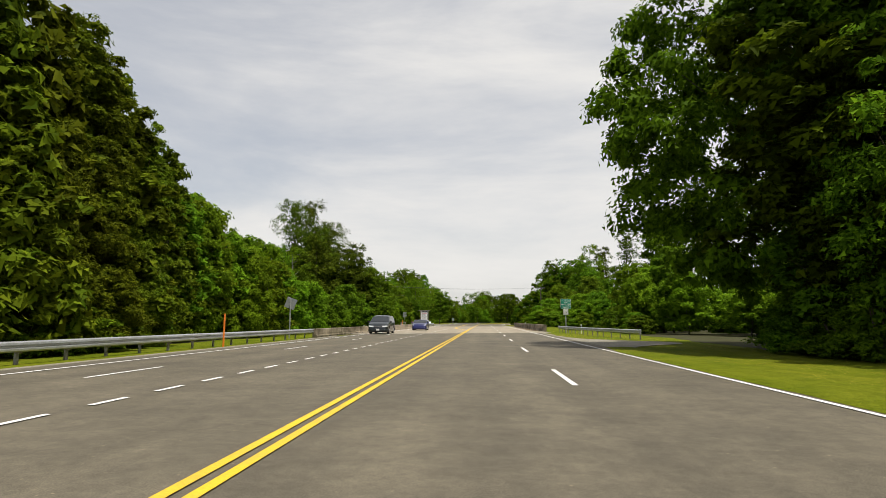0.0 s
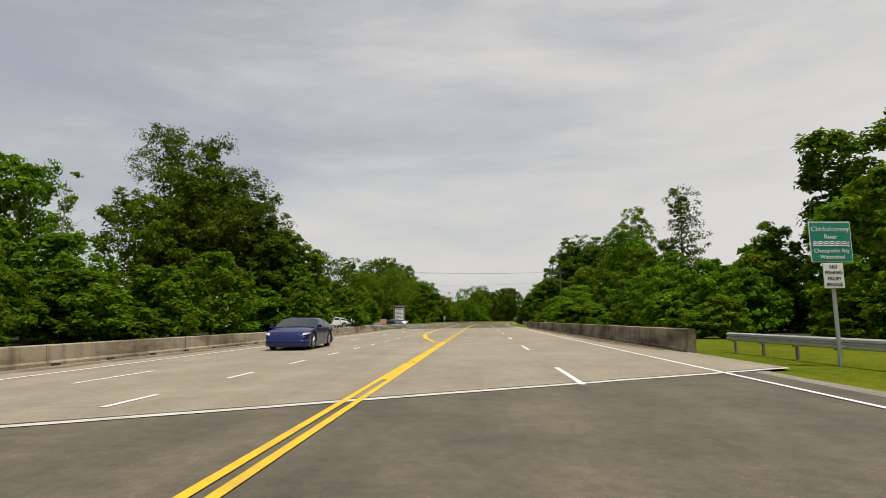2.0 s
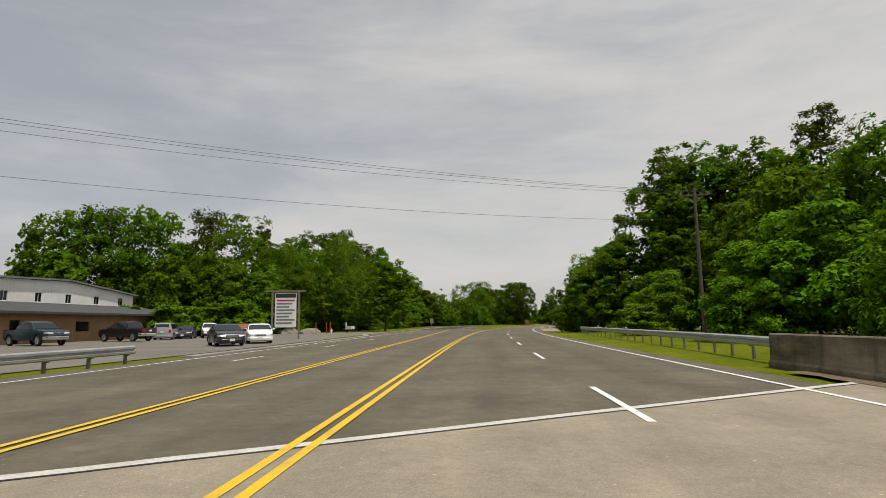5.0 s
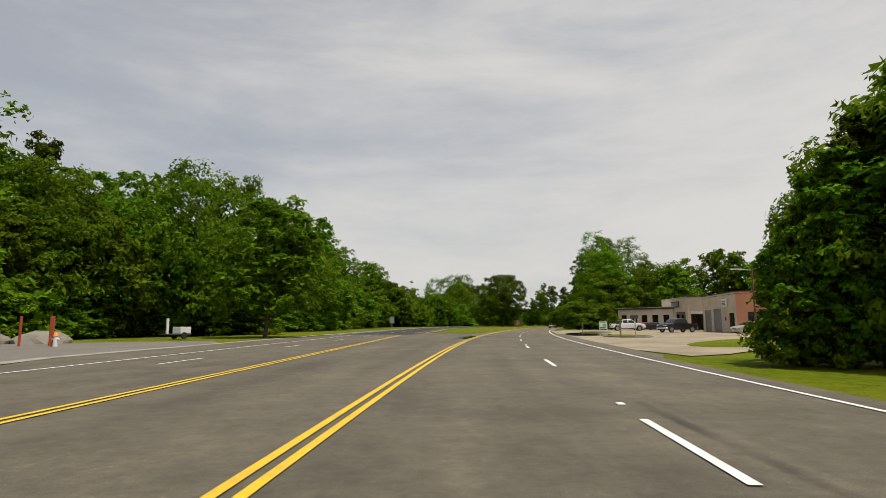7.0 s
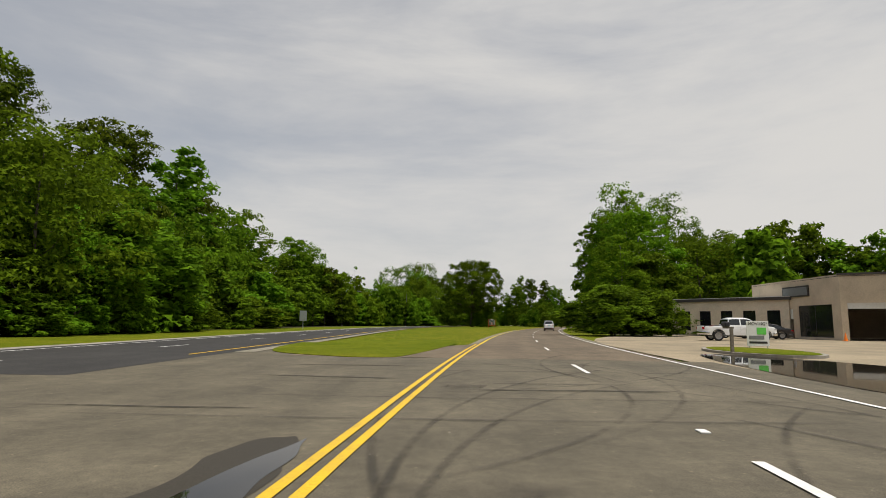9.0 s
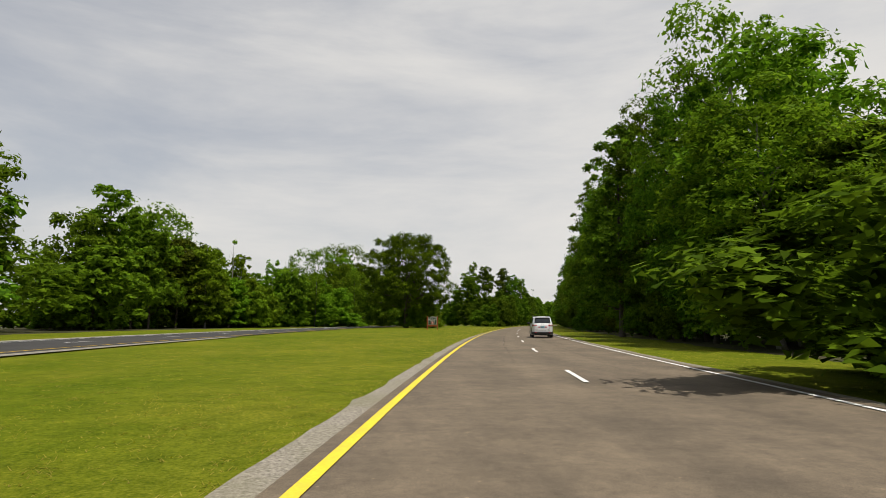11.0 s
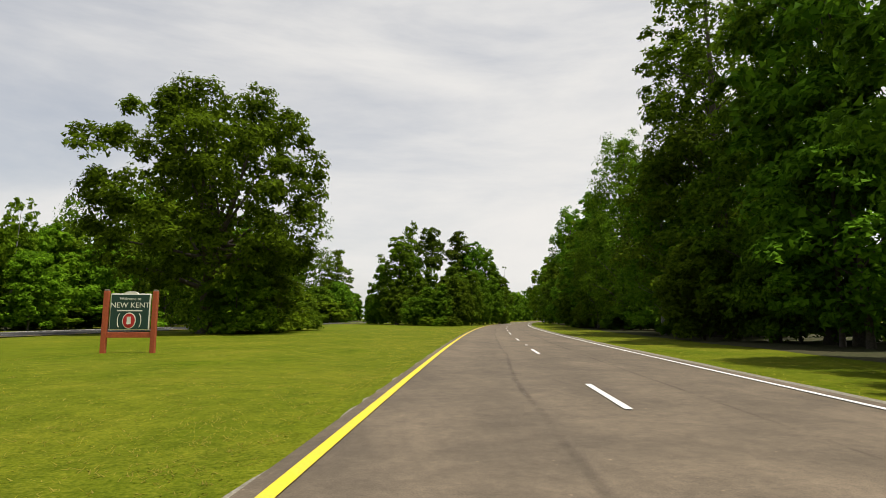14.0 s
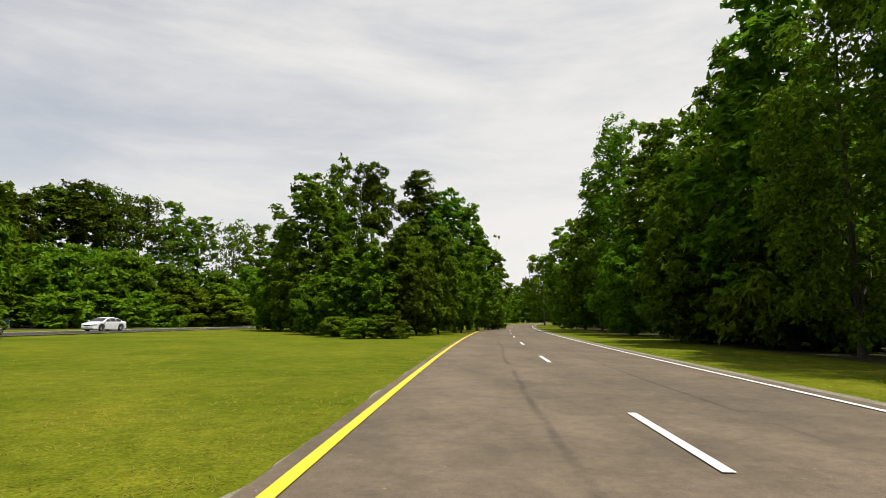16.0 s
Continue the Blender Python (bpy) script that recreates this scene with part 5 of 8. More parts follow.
plant("thin", (44.2, 362.8), 22.4, 1.4)
plant("thin", (42.2, 355.0), 16.3, 1.2)
plant("broad", (48.5, 366.5), 17.8, 2.1)
plant("wall", (39.8, 350.0), 10.7, 1.7)
plant("cedar", (38.1, 343.6), 17.3, 2.1)
plant("cedar", (37.1, 339.7), 23.1, 2.7)
plant("wall", (60.0, 416.6), 23.9, 4.2)
plant("light", (34.4, 337.4), 6.6, 1.1)
plant("broad", (55.9, 403.6), 16.7, 3.2)
plant("broad", (55.0, 397.0), 23.7, 2.8)
plant("broad", (60.8, 419.3), 24.1, 2.8)
plant("wall", (64.6, 434.3), 17.6, 3.1)
plant("wall", (74.2, 464.1), 24.2, 3.0)
plant("light", (52.3, 398.2), 14.6, 2.3)
plant("wall", (50.5, 384.5), 21.3, 2.6)
plant("thin", (49.4, 379.2), 19.1, 1.7)
plant("wall", (51.2, 381.7), 19.6, 2.7)
plant("wall", (49.4, 377.8), 13.6, 2.6)
plant("wall", (50.4, 382.6), 8.4, 2.4)
plant("wall", (53.3, 391.3), 14.0, 2.8)
plant("wall", (48.9, 388.4), 6.4, 2.2)
plant("broad", (77.5, 474.2), 19.6, 3.0)
plant("broad", (72.8, 460.2), 23.6, 2.8)
plant("broad", (70.1, 450.6), 19.1, 2.3)
plant("broad", (68.2, 443.3), 17.7, 2.1)
plant("broad", (65.0, 435.6), 15.3, 2.4)
plant("wall", (61.9, 428.8), 19.6, 2.4)
plant("wall", (59.4, 423.4), 15.1, 2.5)
plant("cedar", (62.8, 428.6), 11.3, 2.7)
plant("wall", (67.5, 450.5), 9.5, 2.5)
plant("wall", (62.4, 437.0), 7.0, 2.1)
plant("wall", (77.7, 479.3), 14.6, 2.9)
plant("light", (83.8, 497.4), 17.8, 2.4)
plant("light", (98.5, 540.8), 18.1, 3.2)
plant("wall", (41.5, 362.0), 15.5, 3.2)
plant("broad", (45.5, 367.0), 19.0, 3.6)
plant("wall", (44.0, 359.0), 16.0, 3.4)
plant("darkbush", (40.0, 360.5), 4.2, 2.0)
plant("darkbush", (43.5, 363.0), 4.6, 2.2)

# ---- the oak on the median, and the depth of the woods behind the first trees ----
plant("oak", (15.3, 408.0), 21.0, 7.2)
plant("wall", (50.5, 468.0), 12.5, 2.3)
for u, h in ((-20, 20), (-13, 22), (-6, 21), (1, 23), (8, 20)):
    plant("far", P(722 + 0.3 * u, u)[:2], h, 4.6)
wood_mass("distant_wood", [
    (["far"], -40, 20, -34, -22, 11, 12, 16), (["far"], 30, 110, -60, -42, 14, 9, 12), (["far"], -40, 12, 15, 28, 11, 13, 17),
    (["far"], 20, 120, 30, 45, 15, 8, 11), (["far"], 190, 260, -84, -66, 15, 13, 17), (["far"], 330, 420, -100, -75, 16, 13, 18),
    (["far"], 300, 470, 22, 36, 14, 13, 17), (["far"], 480, 640, 11, 30, 12, 11, 15), (["far"], 520, 640, -32, -10, 12, 11, 15),
    (["far"], 640, 700, -60, -8, 12, 12, 16), (["far"], 640, 700, 10, 50, 12, 12, 16), (["far"], 730, 752, -30, 30, 8, 12, 15), (["far"], 440, 640, -84, -58, 11, 9, 13), (["far"], 262, 430, -84, -64, 13, 9, 13),
    (["darkbush"], -40, 60, -34, -24, 5, 3, 4.5), (["darkbush"], 50, 125, -50, -40, 6, 3, 5), (["darkbush"], 0, 130, 26, 34, 6, 3, 5),
    (["darkbush"], 190, 262, -48, -38, 6, 3, 5), (["darkbush"], 262, 330, -62, -50, 6, 3, 5), (["darkbush"], 330, 430, -78, -66, 6, 3, 5), (["darkbush"], 430, 540, -70, -55, 7, 3, 5),
    (["darkbush"], 300, 440, 15, 21, 6, 3, 5.5), (["darkbush"], 440, 560, 14, 22, 6, 3, 5)], "deep green wood behind the roadside trees")

# ---- vehicles ----
def car_paint(name, colour, metal=0.0, rough=0.28):
    return plain(name, colour, rough, metal, 0.04, 1.5, 0.45, 0.45)


M_CAR_WHITE = car_paint("white car paint", (0.82, 0.83, 0.84))
M_CAR_BLUE = car_paint("deep blue car paint", (0.004, 0.008, 0.075), 0.1)
M_CAR_SLATE = car_paint("dark slate green car paint", (0.012, 0.018, 0.019), 0.1)
M_CAR_BLACK = car_paint("black car paint", (0.012, 0.012, 0.014))
M_CAR_SILVER = car_paint("silver car paint", (0.42, 0.43, 0.44), 0.5)
M_CAR_BEIGE = car_paint("beige car paint", (0.40, 0.36, 0.28), 0.3)
M_CAR_TEAL = car_paint("dark teal car paint", (0.02, 0.05, 0.075), 0.3)
M_TYRE = plain("tyre rubber", (0.018, 0.018, 0.019), 0.85, 0, 0.15)
M_RIM = plain("alloy rim", (0.50, 0.50, 0.51), 0.3, 0.85, 0.06)
M_BLACK_TRIM = plain("black plastic trim", (0.022, 0.022, 0.024), 0.6, 0, 0.1)
M_CHROME = plain("chrome", (0.70, 0.70, 0.71), 0.12, 1.0, 0.03)
M_TAIL = plain("red tail lamp lens", (0.42, 0.012, 0.02), 0.15, 0, 0.15)
M_LAMP = plain("clear lamp lens", (0.62, 0.63, 0.64), 0.12, 0.3, 0.15)
M_PLATE = plain("pale blue number plate", (0.25, 0.50, 0.62), 0.5, 0, 0.06)
M_CAR_GLASS = plain("tinted car glass", (0.016, 0.020, 0.022), 0.04, 0, 0.1, spec=0.7)

# length, width, top line, window base, wheel radius, wheel places, clearance, side windows, windscreen, rear window
SHAPES = {
    "suv": (4.86, 1.78, ((-2.43, 0.55), (-2.425, 0.80), (-2.40, 0.98), (-2.36, 1.09), (-2.29, 1.20), (-2.17, 1.48), (-2.08, 1.62), (-1.95, 1.675), (-1.3, 1.725), (-0.5, 1.74), (0.0, 1.73), (0.42, 1.66), (0.85, 1.42), (1.28, 1.15), (1.75, 1.09), (2.15, 1.00), (2.32, 0.88), (2.40, 0.70), (2.43, 0.52)),
            1.12, 0.385, (-1.37, 1.42), 0.26, ((-1.86, -1.16), (-1.09, -0.16), (-0.08, 0.98)), (0.50, 1.24), (-2.30, -2.09)),
    "sedan": (4.80, 1.82, ((-2.40, 0.5), (-2.39, 0.92), (-2.3, 1.0), (-1.72, 1.04), (-1.05, 1.36), (-0.5, 1.45), (0.2, 1.44), (0.5, 1.37), (1.3, 0.99), (2.0, 0.86), (2.28, 0.76), (2.37, 0.62), (2.40, 0.45)),
              0.96, 0.33, (-1.38, 1.40), 0.2, ((-1.35, -0.62), (-0.55, 0.22), (0.28, 0.90)), (0.55, 1.28), (-1.68, -1.1)),
    "coupe": (4.95, 1.95, ((-2.47, 0.5), (-2.46, 0.88), (-2.38, 1.0), (-1.95, 1.05), (-1.0, 1.29), (-0.3, 1.38), (0.25, 1.35), (1.25, 0.95), (1.9, 0.86), (2.25, 0.76), (2.40, 0.63), (2.47, 0.42)),
              0.94, 0.36, (-1.45, 1.46), 0.16, ((-1.2, -0.45), (-0.38, 0.85)), (0.34, 1.22), (-1.85, -1.05)),
    "minivan": (5.10, 1.94, ((-2.54, 0.55), (-2.53, 1.0), (-2.48, 1.25), (-2.36, 1.66), (-2.15, 1.74), (0.1, 1.75), (0.65, 1.66), (1.65, 1.10), (2.2, 0.95), (2.42, 0.80), (2.51, 0.64), (2.54, 0.45)),
                1.06, 0.33, (-1.45, 1.52), 0.2, ((-2.25, -1.15), (-1.05, 0.12), (0.20, 1.15)), (0.72, 1.62), (-2.47, -2.38)),
    "pickup": (5.80, 2.00, ((-2.90, 0.62), (-2.89, 1.20), (-1.02, 1.22), (-1.0, 1.28), (-0.88, 1.80), (-0.6, 1.88), (0.5, 1.88), (0.8, 1.80), (1.4, 1.27), (2.6, 1.16), (2.84, 1.0), (2.90, 0.62)),
               1.24, 0.41, (-1.75, 1.85), 0.45, ((-0.85, -0.05), (0.05, 1.02)), (0.86, 1.36), (-0.985, -0.9)),
}


def vehicle(kind, m, paint, name, label, group="", plate=None, lower=None, rails=False, oval=False):
    """A car, van or pickup built along +Y, standing on z = 0 at the pose m."""
    L, W, top, belt, wr, wy, clear, panes, screen, rear = SHAPES[kind]
    ob = empty(name, m, label=label, category={"suv": "suv", "minivan": "minivan", "pickup": "pickup truck"}.get(kind, "car"), group=group)
    ty, tz = [p[0] for p in top], [p[1] for p in top]

    def zt(y):
        return float(np.interp(y, ty, tz))

    def hw(y):
        f = min(1.0, abs(y) / (L / 2))
        if kind == "suv" and y < 0:
            return W / 2 * (1 - 0.03 * f ** 2 - 0.05 * max(0.0, (f - 0.45) / 0.55) ** 2 - 0.20 * max(0.0, (f - 0.76) / 0.24) ** 2.0)
        return W / 2 * (1 - 0.03 * f ** 2 - 0.23 * max(0.0, (f - 0.80) / 0.20) ** 2.6)

    def zb(y):
        z = clear + 0.10 * max(0, abs(y) - L / 2 + 0.5)
        for c in wy:
            d = abs(y - c)
            R = wr + 0.075
            if d < R:
                z = max(z, wr + math.sqrt(R * R - d * d))
        return z

    def side(y, v):
        """A point of the flank, v from the window base (0) to the roof edge (1)."""
        a, z0, z1 = hw(y), min(belt, zt(y) - 0.04), zt(y) - 0.05
        w1 = a - 0.02 - max(0, z1 - z0) * 0.30
        return Vector((a - 0.015 + (w1 - a + 0.015) * v, y, z0 + (z1 - z0) * v))

    ys = sorted(set([round(v, 3) for v in np.linspace(-L / 2, L / 2, 61)] + ty + [c + d for c in wy for d in np.linspace(-wr - 0.08, wr + 0.08, 17)]))
    ys = [y for y in ys if -L / 2 <= y <= L / 2]
    bm = bmesh.new()
    rings = []
    for y in ys:
        a, b, t = hw(y), zb(y), zt(y)
        z0 = min(belt, t - 0.04)
        b = min(b, z0 - 0.05)
        roof = side(y, 1)
        half = [(a - 0.14, b), (a - 0.03, b + 0.005), (a, b + 0.5 * (z0 - b)), (a - 0.005, z0 - 0.06), (a - 0.015, z0), (roof.x, roof.z), (max(0.1, roof.x - 0.10), t - 0.008), (roof.x * 0.5, t + 0.018)]
        ring = [(x, z) for x, z in half] + [(-x, z) for x, z in half[::-1]]
        rings.append([bm.verts.new((x, y, z)) for x, z in ring])
    k = len(rings[0])
    for r0, r1 in zip(rings, rings[1:]):
        for j in range(k):
            bm.faces.new((r0[j], r0[(j + 1) % k], r1[(j + 1) % k], r1[j]))
    bm.faces.new(rings[0][::-1])
    bm.faces.new(rings[-1])
    body = part("body", bm, paint, ob, smooth=True)
    body.data.set_sharp_from_angle(angle=radians(38))

    def sheet_part(pname, grid, mat, lift=0.006, lab=""):
        g = bmesh.new()
        vv = [[g.verts.new(p) for p in row] for row in grid]
        for r0, r1 in zip(vv, vv[1:]):
            for a, b, c, d in zip(r0, r0[1:], r1[1:], r1):
                g.faces.new((a, b, c, d))
        bmesh.ops.recalc_face_normals(g, faces=g.faces)
        cen = Vector((0, 0, 0.8))
        if sum((f.calc_center_median() - cen).dot(f.normal) for f in g.faces) < 0:
            bmesh.ops.reverse_faces(g, faces=g.faces)
        bmesh.ops.solidify(g, geom=g.faces[:], thickness=-lift * 1.4)
        return part(pname, g, mat, body, lab)

    def end_y(z, sg):
        """Where the front (sg 1) or rear (sg -1) of the body stands at a height."""
        y = sg * L / 2
        while zt(y) < z and abs(y) > L / 2 - 0.8:
            y -= sg * 0.004
        return y

    def wrap(pname, sg, sx, along, inner, zs_side, zs_in, mat, lift=0.010, lab=""):
        """A lens or trim that lies round a corner of the body, from the flank to the middle."""
        grid = []
        for k in range(13):
            q = k / 12
            za = [a + (b - a) * q for a, b in zip(zs_side, zs_in)]
            row = []
            for i in range(4):
                z = za[0] + (za[1] - za[0]) * i / 3
                ye = end_y(z, sg)
                tip = hw(ye)
                run = along + max(0.05, tip - inner)
                d = q * run
                if d < along:
                    y = ye - sg * (along - d)
                    row.append(Vector((sx * (hw(y) + lift), y, z)))
                else:
                    row.append(Vector((sx * (tip - (d - along) + lift * 0.5), ye + sg * lift, z)))
            grid.append(row)
        return sheet_part(pname, grid, mat, 0.006, lab)

    def bumper(pname, sg, z0, z1, mat, long=0.46, proud=0.022):
        ye = sg * L / 2
        line_ = [(hw(ye - sg * long * (1 - i / 9)), ye - sg * long * (1 - i / 9)) for i in range(10)]
        w = line_[-1][0]
        line_ += [(w * (1 - i / 6), ye + sg * 0.02 * math.sin(i / 6 * 1.57)) for i in range(1, 7)]
        line_ += [(-x, y) for x, y in line_[:-1][::-1]]
        g = bmesh.new()
        rows = []
        for i, (x, y) in enumerate(line_):
            (x0, y0), (x1, y1) = line_[max(0, i - 1)], line_[min(len(line_) - 1, i + 1)]
            d = Vector((x1 - x0, y1 - y0)).normalized()
            n_ = Vector((-d.y, d.x)) * (1 if sg > 0 else -1)
            if n_.x * x + n_.y * y < 0:
                n_ = -n_
            rows.append([g.verts.new((x + n_.x * o, y + n_.y * o, z)) for o, z in ((-0.05, z1 + 0.012), (proud * 0.7, z1 - 0.01), (proud, z1 - 0.05), (proud, z0 + 0.06), (proud * 0.3, z0 + 0.01), (-0.08, z0))])
        for r0, r1 in zip(rows, rows[1:]):
            for a, b, c, d in zip(r0, r0[1:], r1[1:], r1):
                g.faces.new((a, b, c, d))
        return part(pname, g, mat, ob, smooth=True)

    for sx in (1, -1):
        for y0, y1 in panes:
            grid = []
            for i in range(7):
                y = y0 + (y1 - y0) * i / 6
                row = []
                for v in (0.10, 0.5, 0.90):
                    p = side(y, v)
                    p.x += 0.008
                    row.append(Vector((p.x * sx, p.y, p.z)))
                grid.append(row)
            sheet_part("side_window", grid, M_CAR_GLASS)
    for nm, (y0, y1) in (("windscreen", screen), ("rear_window", rear)):
        grid = []
        for i in range(7):
            y = y0 + (y1 - y0) * i / 6
            w = side(y, 1).x - (0.05 if kind == "suv" and nm == "rear_window" else 0.07)
            grid.append([Vector((w * q, y, zt(y) - 0.006 + 0.026 * (1 - q * q) + 0.008)) + Vector((0, 0.008 if nm == "windscreen" else -0.010, 0)) for q in (-1, -0.6, -0.2, 0.2, 0.6, 1)])
        sheet_part(nm, grid, M_CAR_GLASS)
    # wheels
    for c in wy:
        for sx in (1, -1):
            g = bmesh.new()
            x0 = sx * (W / 2 - 0.02)
            prof = [(0.0, wr - 0.13), (0.0, wr - 0.03), (0.03, wr), (0.19, wr), (0.22, wr - 0.03), (0.22, wr - 0.13)]
            n = 28
            ring = []
            for i in range(n):
                a = 2 * math.pi * i / n
                ring.append([g.verts.new((x0 - sx * o, c + r * math.cos(a), wr + r * math.sin(a))) for o, r in prof])
            for i in range(n):
                r0, r1 = ring[i], ring[(i + 1) % n]
                for j in range(len(prof) - 1):
                    g.faces.new((r0[j], r0[j + 1], r1[j + 1], r1[j]))
            wheel = part("wheel", g, M_TYRE, body, smooth=True)
            g = bmesh.new()
            rr = wr - 0.125
            rod(g, (x0 - sx * 0.09, c, wr), (x0 - sx * 0.12, c, wr), rr + 0.005, rr + 0.005, 24)
            rod(g, (x0 - sx * 0.015, c, wr), (x0 - sx * 0.09, c, wr), 0.045, 0.06, 12)
            for i in range(5):
                for e in (-0.16, 0.16):
                    a = 2 * math.pi * i / 5
                    rod(g, (x0 - sx * 0.035, c + 0.04 * math.cos(a), wr + 0.04 * math.sin(a)), (x0 - sx * 0.02, c + rr * math.cos(a + e), wr + rr * math.sin(a + e)), 0.022, 0.017, 6)
            n = 24
            lip = []
            for i in range(n):
                a = 2 * math.pi * i / n
                lip.append([g.verts.new((x0 - sx * o, c + r * math.cos(a), wr + r * math.sin(a))) for o, r in ((0.004, rr + 0.006), (0.012, rr - 0.02), (0.09, rr - 0.02))])
            for i in range(n):
                for j in range(2):
                    g.faces.new((lip[i][j], lip[i][j + 1], lip[(i + 1) % n][j + 1], lip[(i + 1) % n][j]))
            rim = part("rim", g, M_RIM, wheel)
            # arch liner and moulding
            g = bmesh.new()
            R = wr + 0.085
            arc = []
            for i in range(15):
                a = math.pi * (0.02 + 0.96 * i / 14)
                y, z = c + R * math.cos(a), wr + R * math.sin(a)
                xx = sx * (hw(y) + 0.006)
                arc.append([g.verts.new(v) for v in ((xx, c + (R + 0.035) * math.cos(a), wr + (R + 0.035) * math.sin(a)), (xx, y, z), (xx - sx * 0.35, y, z))])
            for p, q in zip(arc, arc[1:]):
                for j in range(2):
                    g.faces.new((p[j], p[j + 1], q[j + 1], q[j]))
            part("wheel_arch", g, lower or M_BLACK_TRIM, body)
    part("underbody", boxed(-W / 2 + 0.25, W / 2 - 0.25, -L / 2 + 0.3, L / 2 - 0.3, clear - 0.04, clear + 0.12), M_BLACK_TRIM, ob)
    # lamps, bumpers, plates
    yb, yf = -L / 2, L / 2
    zl = belt - 0.16
    for sx in (1, -1):
        if kind in ("pickup", "minivan"):
            wrap("tail_lamp", -1, sx, 0.10, hw(yb) - 0.10, (zl - 0.16, zl + 0.14), (zl - 0.16, zl + 0.14), M_TAIL)
        elif kind == "suv":
            wrap("tail_lamp", -1, sx, 0.30, 0.47, (belt - 0.17, belt - 0.045), (belt - 0.15, belt - 0.055), M_TAIL)
            wrap("lamp_lens", -1, sx, 0.26, 0.56, (belt - 0.125, belt - 0.095), (belt - 0.115, belt - 0.090), M_LAMP, 0.013)
        else:
            wrap("tail_lamp", -1, sx, 0.24, 0.42, (zl - 0.02, zl + 0.07), (zl - 0.06, zl + 0.07), M_TAIL)
        if kind == "coupe":
            wrap("headlamp", 1, sx, 0.30, hw(yf) - 0.02, (0.72, 0.76), (0.63, 0.73), M_LAMP, 0.008)
        else:
            zh = {"pickup": 0.93, "suv": 0.80, "minivan": 0.68}.get(kind, 0.63)
            wrap("headlamp", 1, sx, 0.26, 0.40, (zh + 0.02, zh + 0.10), (zh - 0.05, zh + 0.08), M_LAMP)
        y = screen[1] - 0.22
        g = boxed(sx * (hw(y) + 0.12) - 0.10, sx * (hw(y) + 0.12) + 0.10, y - 0.06, y + 0.08, belt + 0.0, belt + 0.15, 0.045)
        rod(g, (sx * (hw(y) - 0.04), y, belt), (sx * (hw(y) + 0.08), y, belt + 0.05), 0.03)
        part("mirror", g, paint if kind not in ("pickup", "suv", "minivan") else M_BLACK_TRIM, body)
        for y0, y1 in panes[1 if kind == "suv" else 0:]:
            yy = y0 + 0.12
            part("door_handle", boxed(sx * hw(yy) - 0.03, sx * hw(yy) + 0.03, yy, yy + 0.2, belt - 0.15, belt - 0.115, 0.01), paint if kind != "coupe" else M_BLACK_TRIM, body)
        for y0, y1 in panes:
            yy = y1 + 0.04
            if kind not in ("coupe",) or y1 < 0:
                part("door_seam", boxed(sx * (hw(yy) + 0.001) - 0.003, sx * (hw(yy) + 0.001) + 0.003, yy - 0.002, yy + 0.002, clear + 0.2, belt - 0.06), M_BLACK_TRIM, body)
    dark = lower or (M_BLACK_TRIM if kind in ("suv",) else paint)
    bumper("rear_bumper", -1, clear + 0.03, clear + (0.24 if kind == "suv" else 0.30), M_CHROME if kind == "pickup" else dark)
    bumper("front_bumper", 1, clear + 0.0, clear + 0.26, M_CHROME if kind == "pickup" else dark, 0.40)
    if kind == "coupe":
        part("grille", boxed(-0.34, 0.34, yf - 0.1, yf + 0.03, 0.22, 0.38, 0.02), M_BLACK_TRIM, body)
    else:
        zg = {"pickup": (0.78, 1.04), "suv": (0.66, 0.84), "minivan": (0.62, 0.74)}.get(kind, (0.54, 0.66))
        grid = [[Vector((x, end_y(z, 1) + 0.012, z)) for z in np.linspace(zg[0], zg[1], 5)] for x in np.linspace(-0.37, 0.37, 7)]
        sheet_part("grille", grid, M_BLACK_TRIM)
        for k in range(3):
            z = zg[0] + (zg[1] - zg[0]) * (k + 0.5) / 3
            part("grille_bar", boxed(-0.36, 0.36, end_y(z, 1) + 0.005, end_y(z, 1) + 0.024, z - 0.009, z + 0.009, 0.004), M_CHROME, body)
    if kind == "pickup":
        # closed black block, its colour standing in for the shaded hollow of the bed
        part("bed", boxed(-W / 2 + 0.16, W / 2 - 0.16, -L / 2 + 0.1, -1.1, 1.14, 1.255), M_BLACK_TRIM, body)
    for yy, zz in ((end_y(belt - 0.24, -1) - 0.006, belt - 0.24), (yf + 0.036, clear + 0.20)):
        if yy < 0 or kind in ("minivan", "sedan"):
            part("number_plate", boxed(-0.16, 0.16, yy - 0.012, yy + 0.012, zz - 0.08, zz + 0.08, 0.004), plate or M_SIGN_WHITE, body)
    if kind == "suv":
        part("spoiler", boxed(-0.60, 0.60, -2.20, -1.90, 1.640, 1.690, 0.022), paint, body)
        part("garnish", boxed(-0.44, 0.44, end_y(belt - 0.09, -1) - 0.014, yb + 0.1, belt - 0.10, belt - 0.075, 0.01), paint, body)
        g = bmesh.new()
        for a, b in ((Vector((0, -1.98, 1.70)), Vector((0, -1.80, 1.73))),):
            box(g, -0.02, 0.02, -2.0, -1.83, 1.70, 1.75, 0.012)
            rod(g, (0, -1.97, 1.74), (0, -1.99, 1.80), 0.02, 0.006)
        part("antenna_fin", g, paint, body)
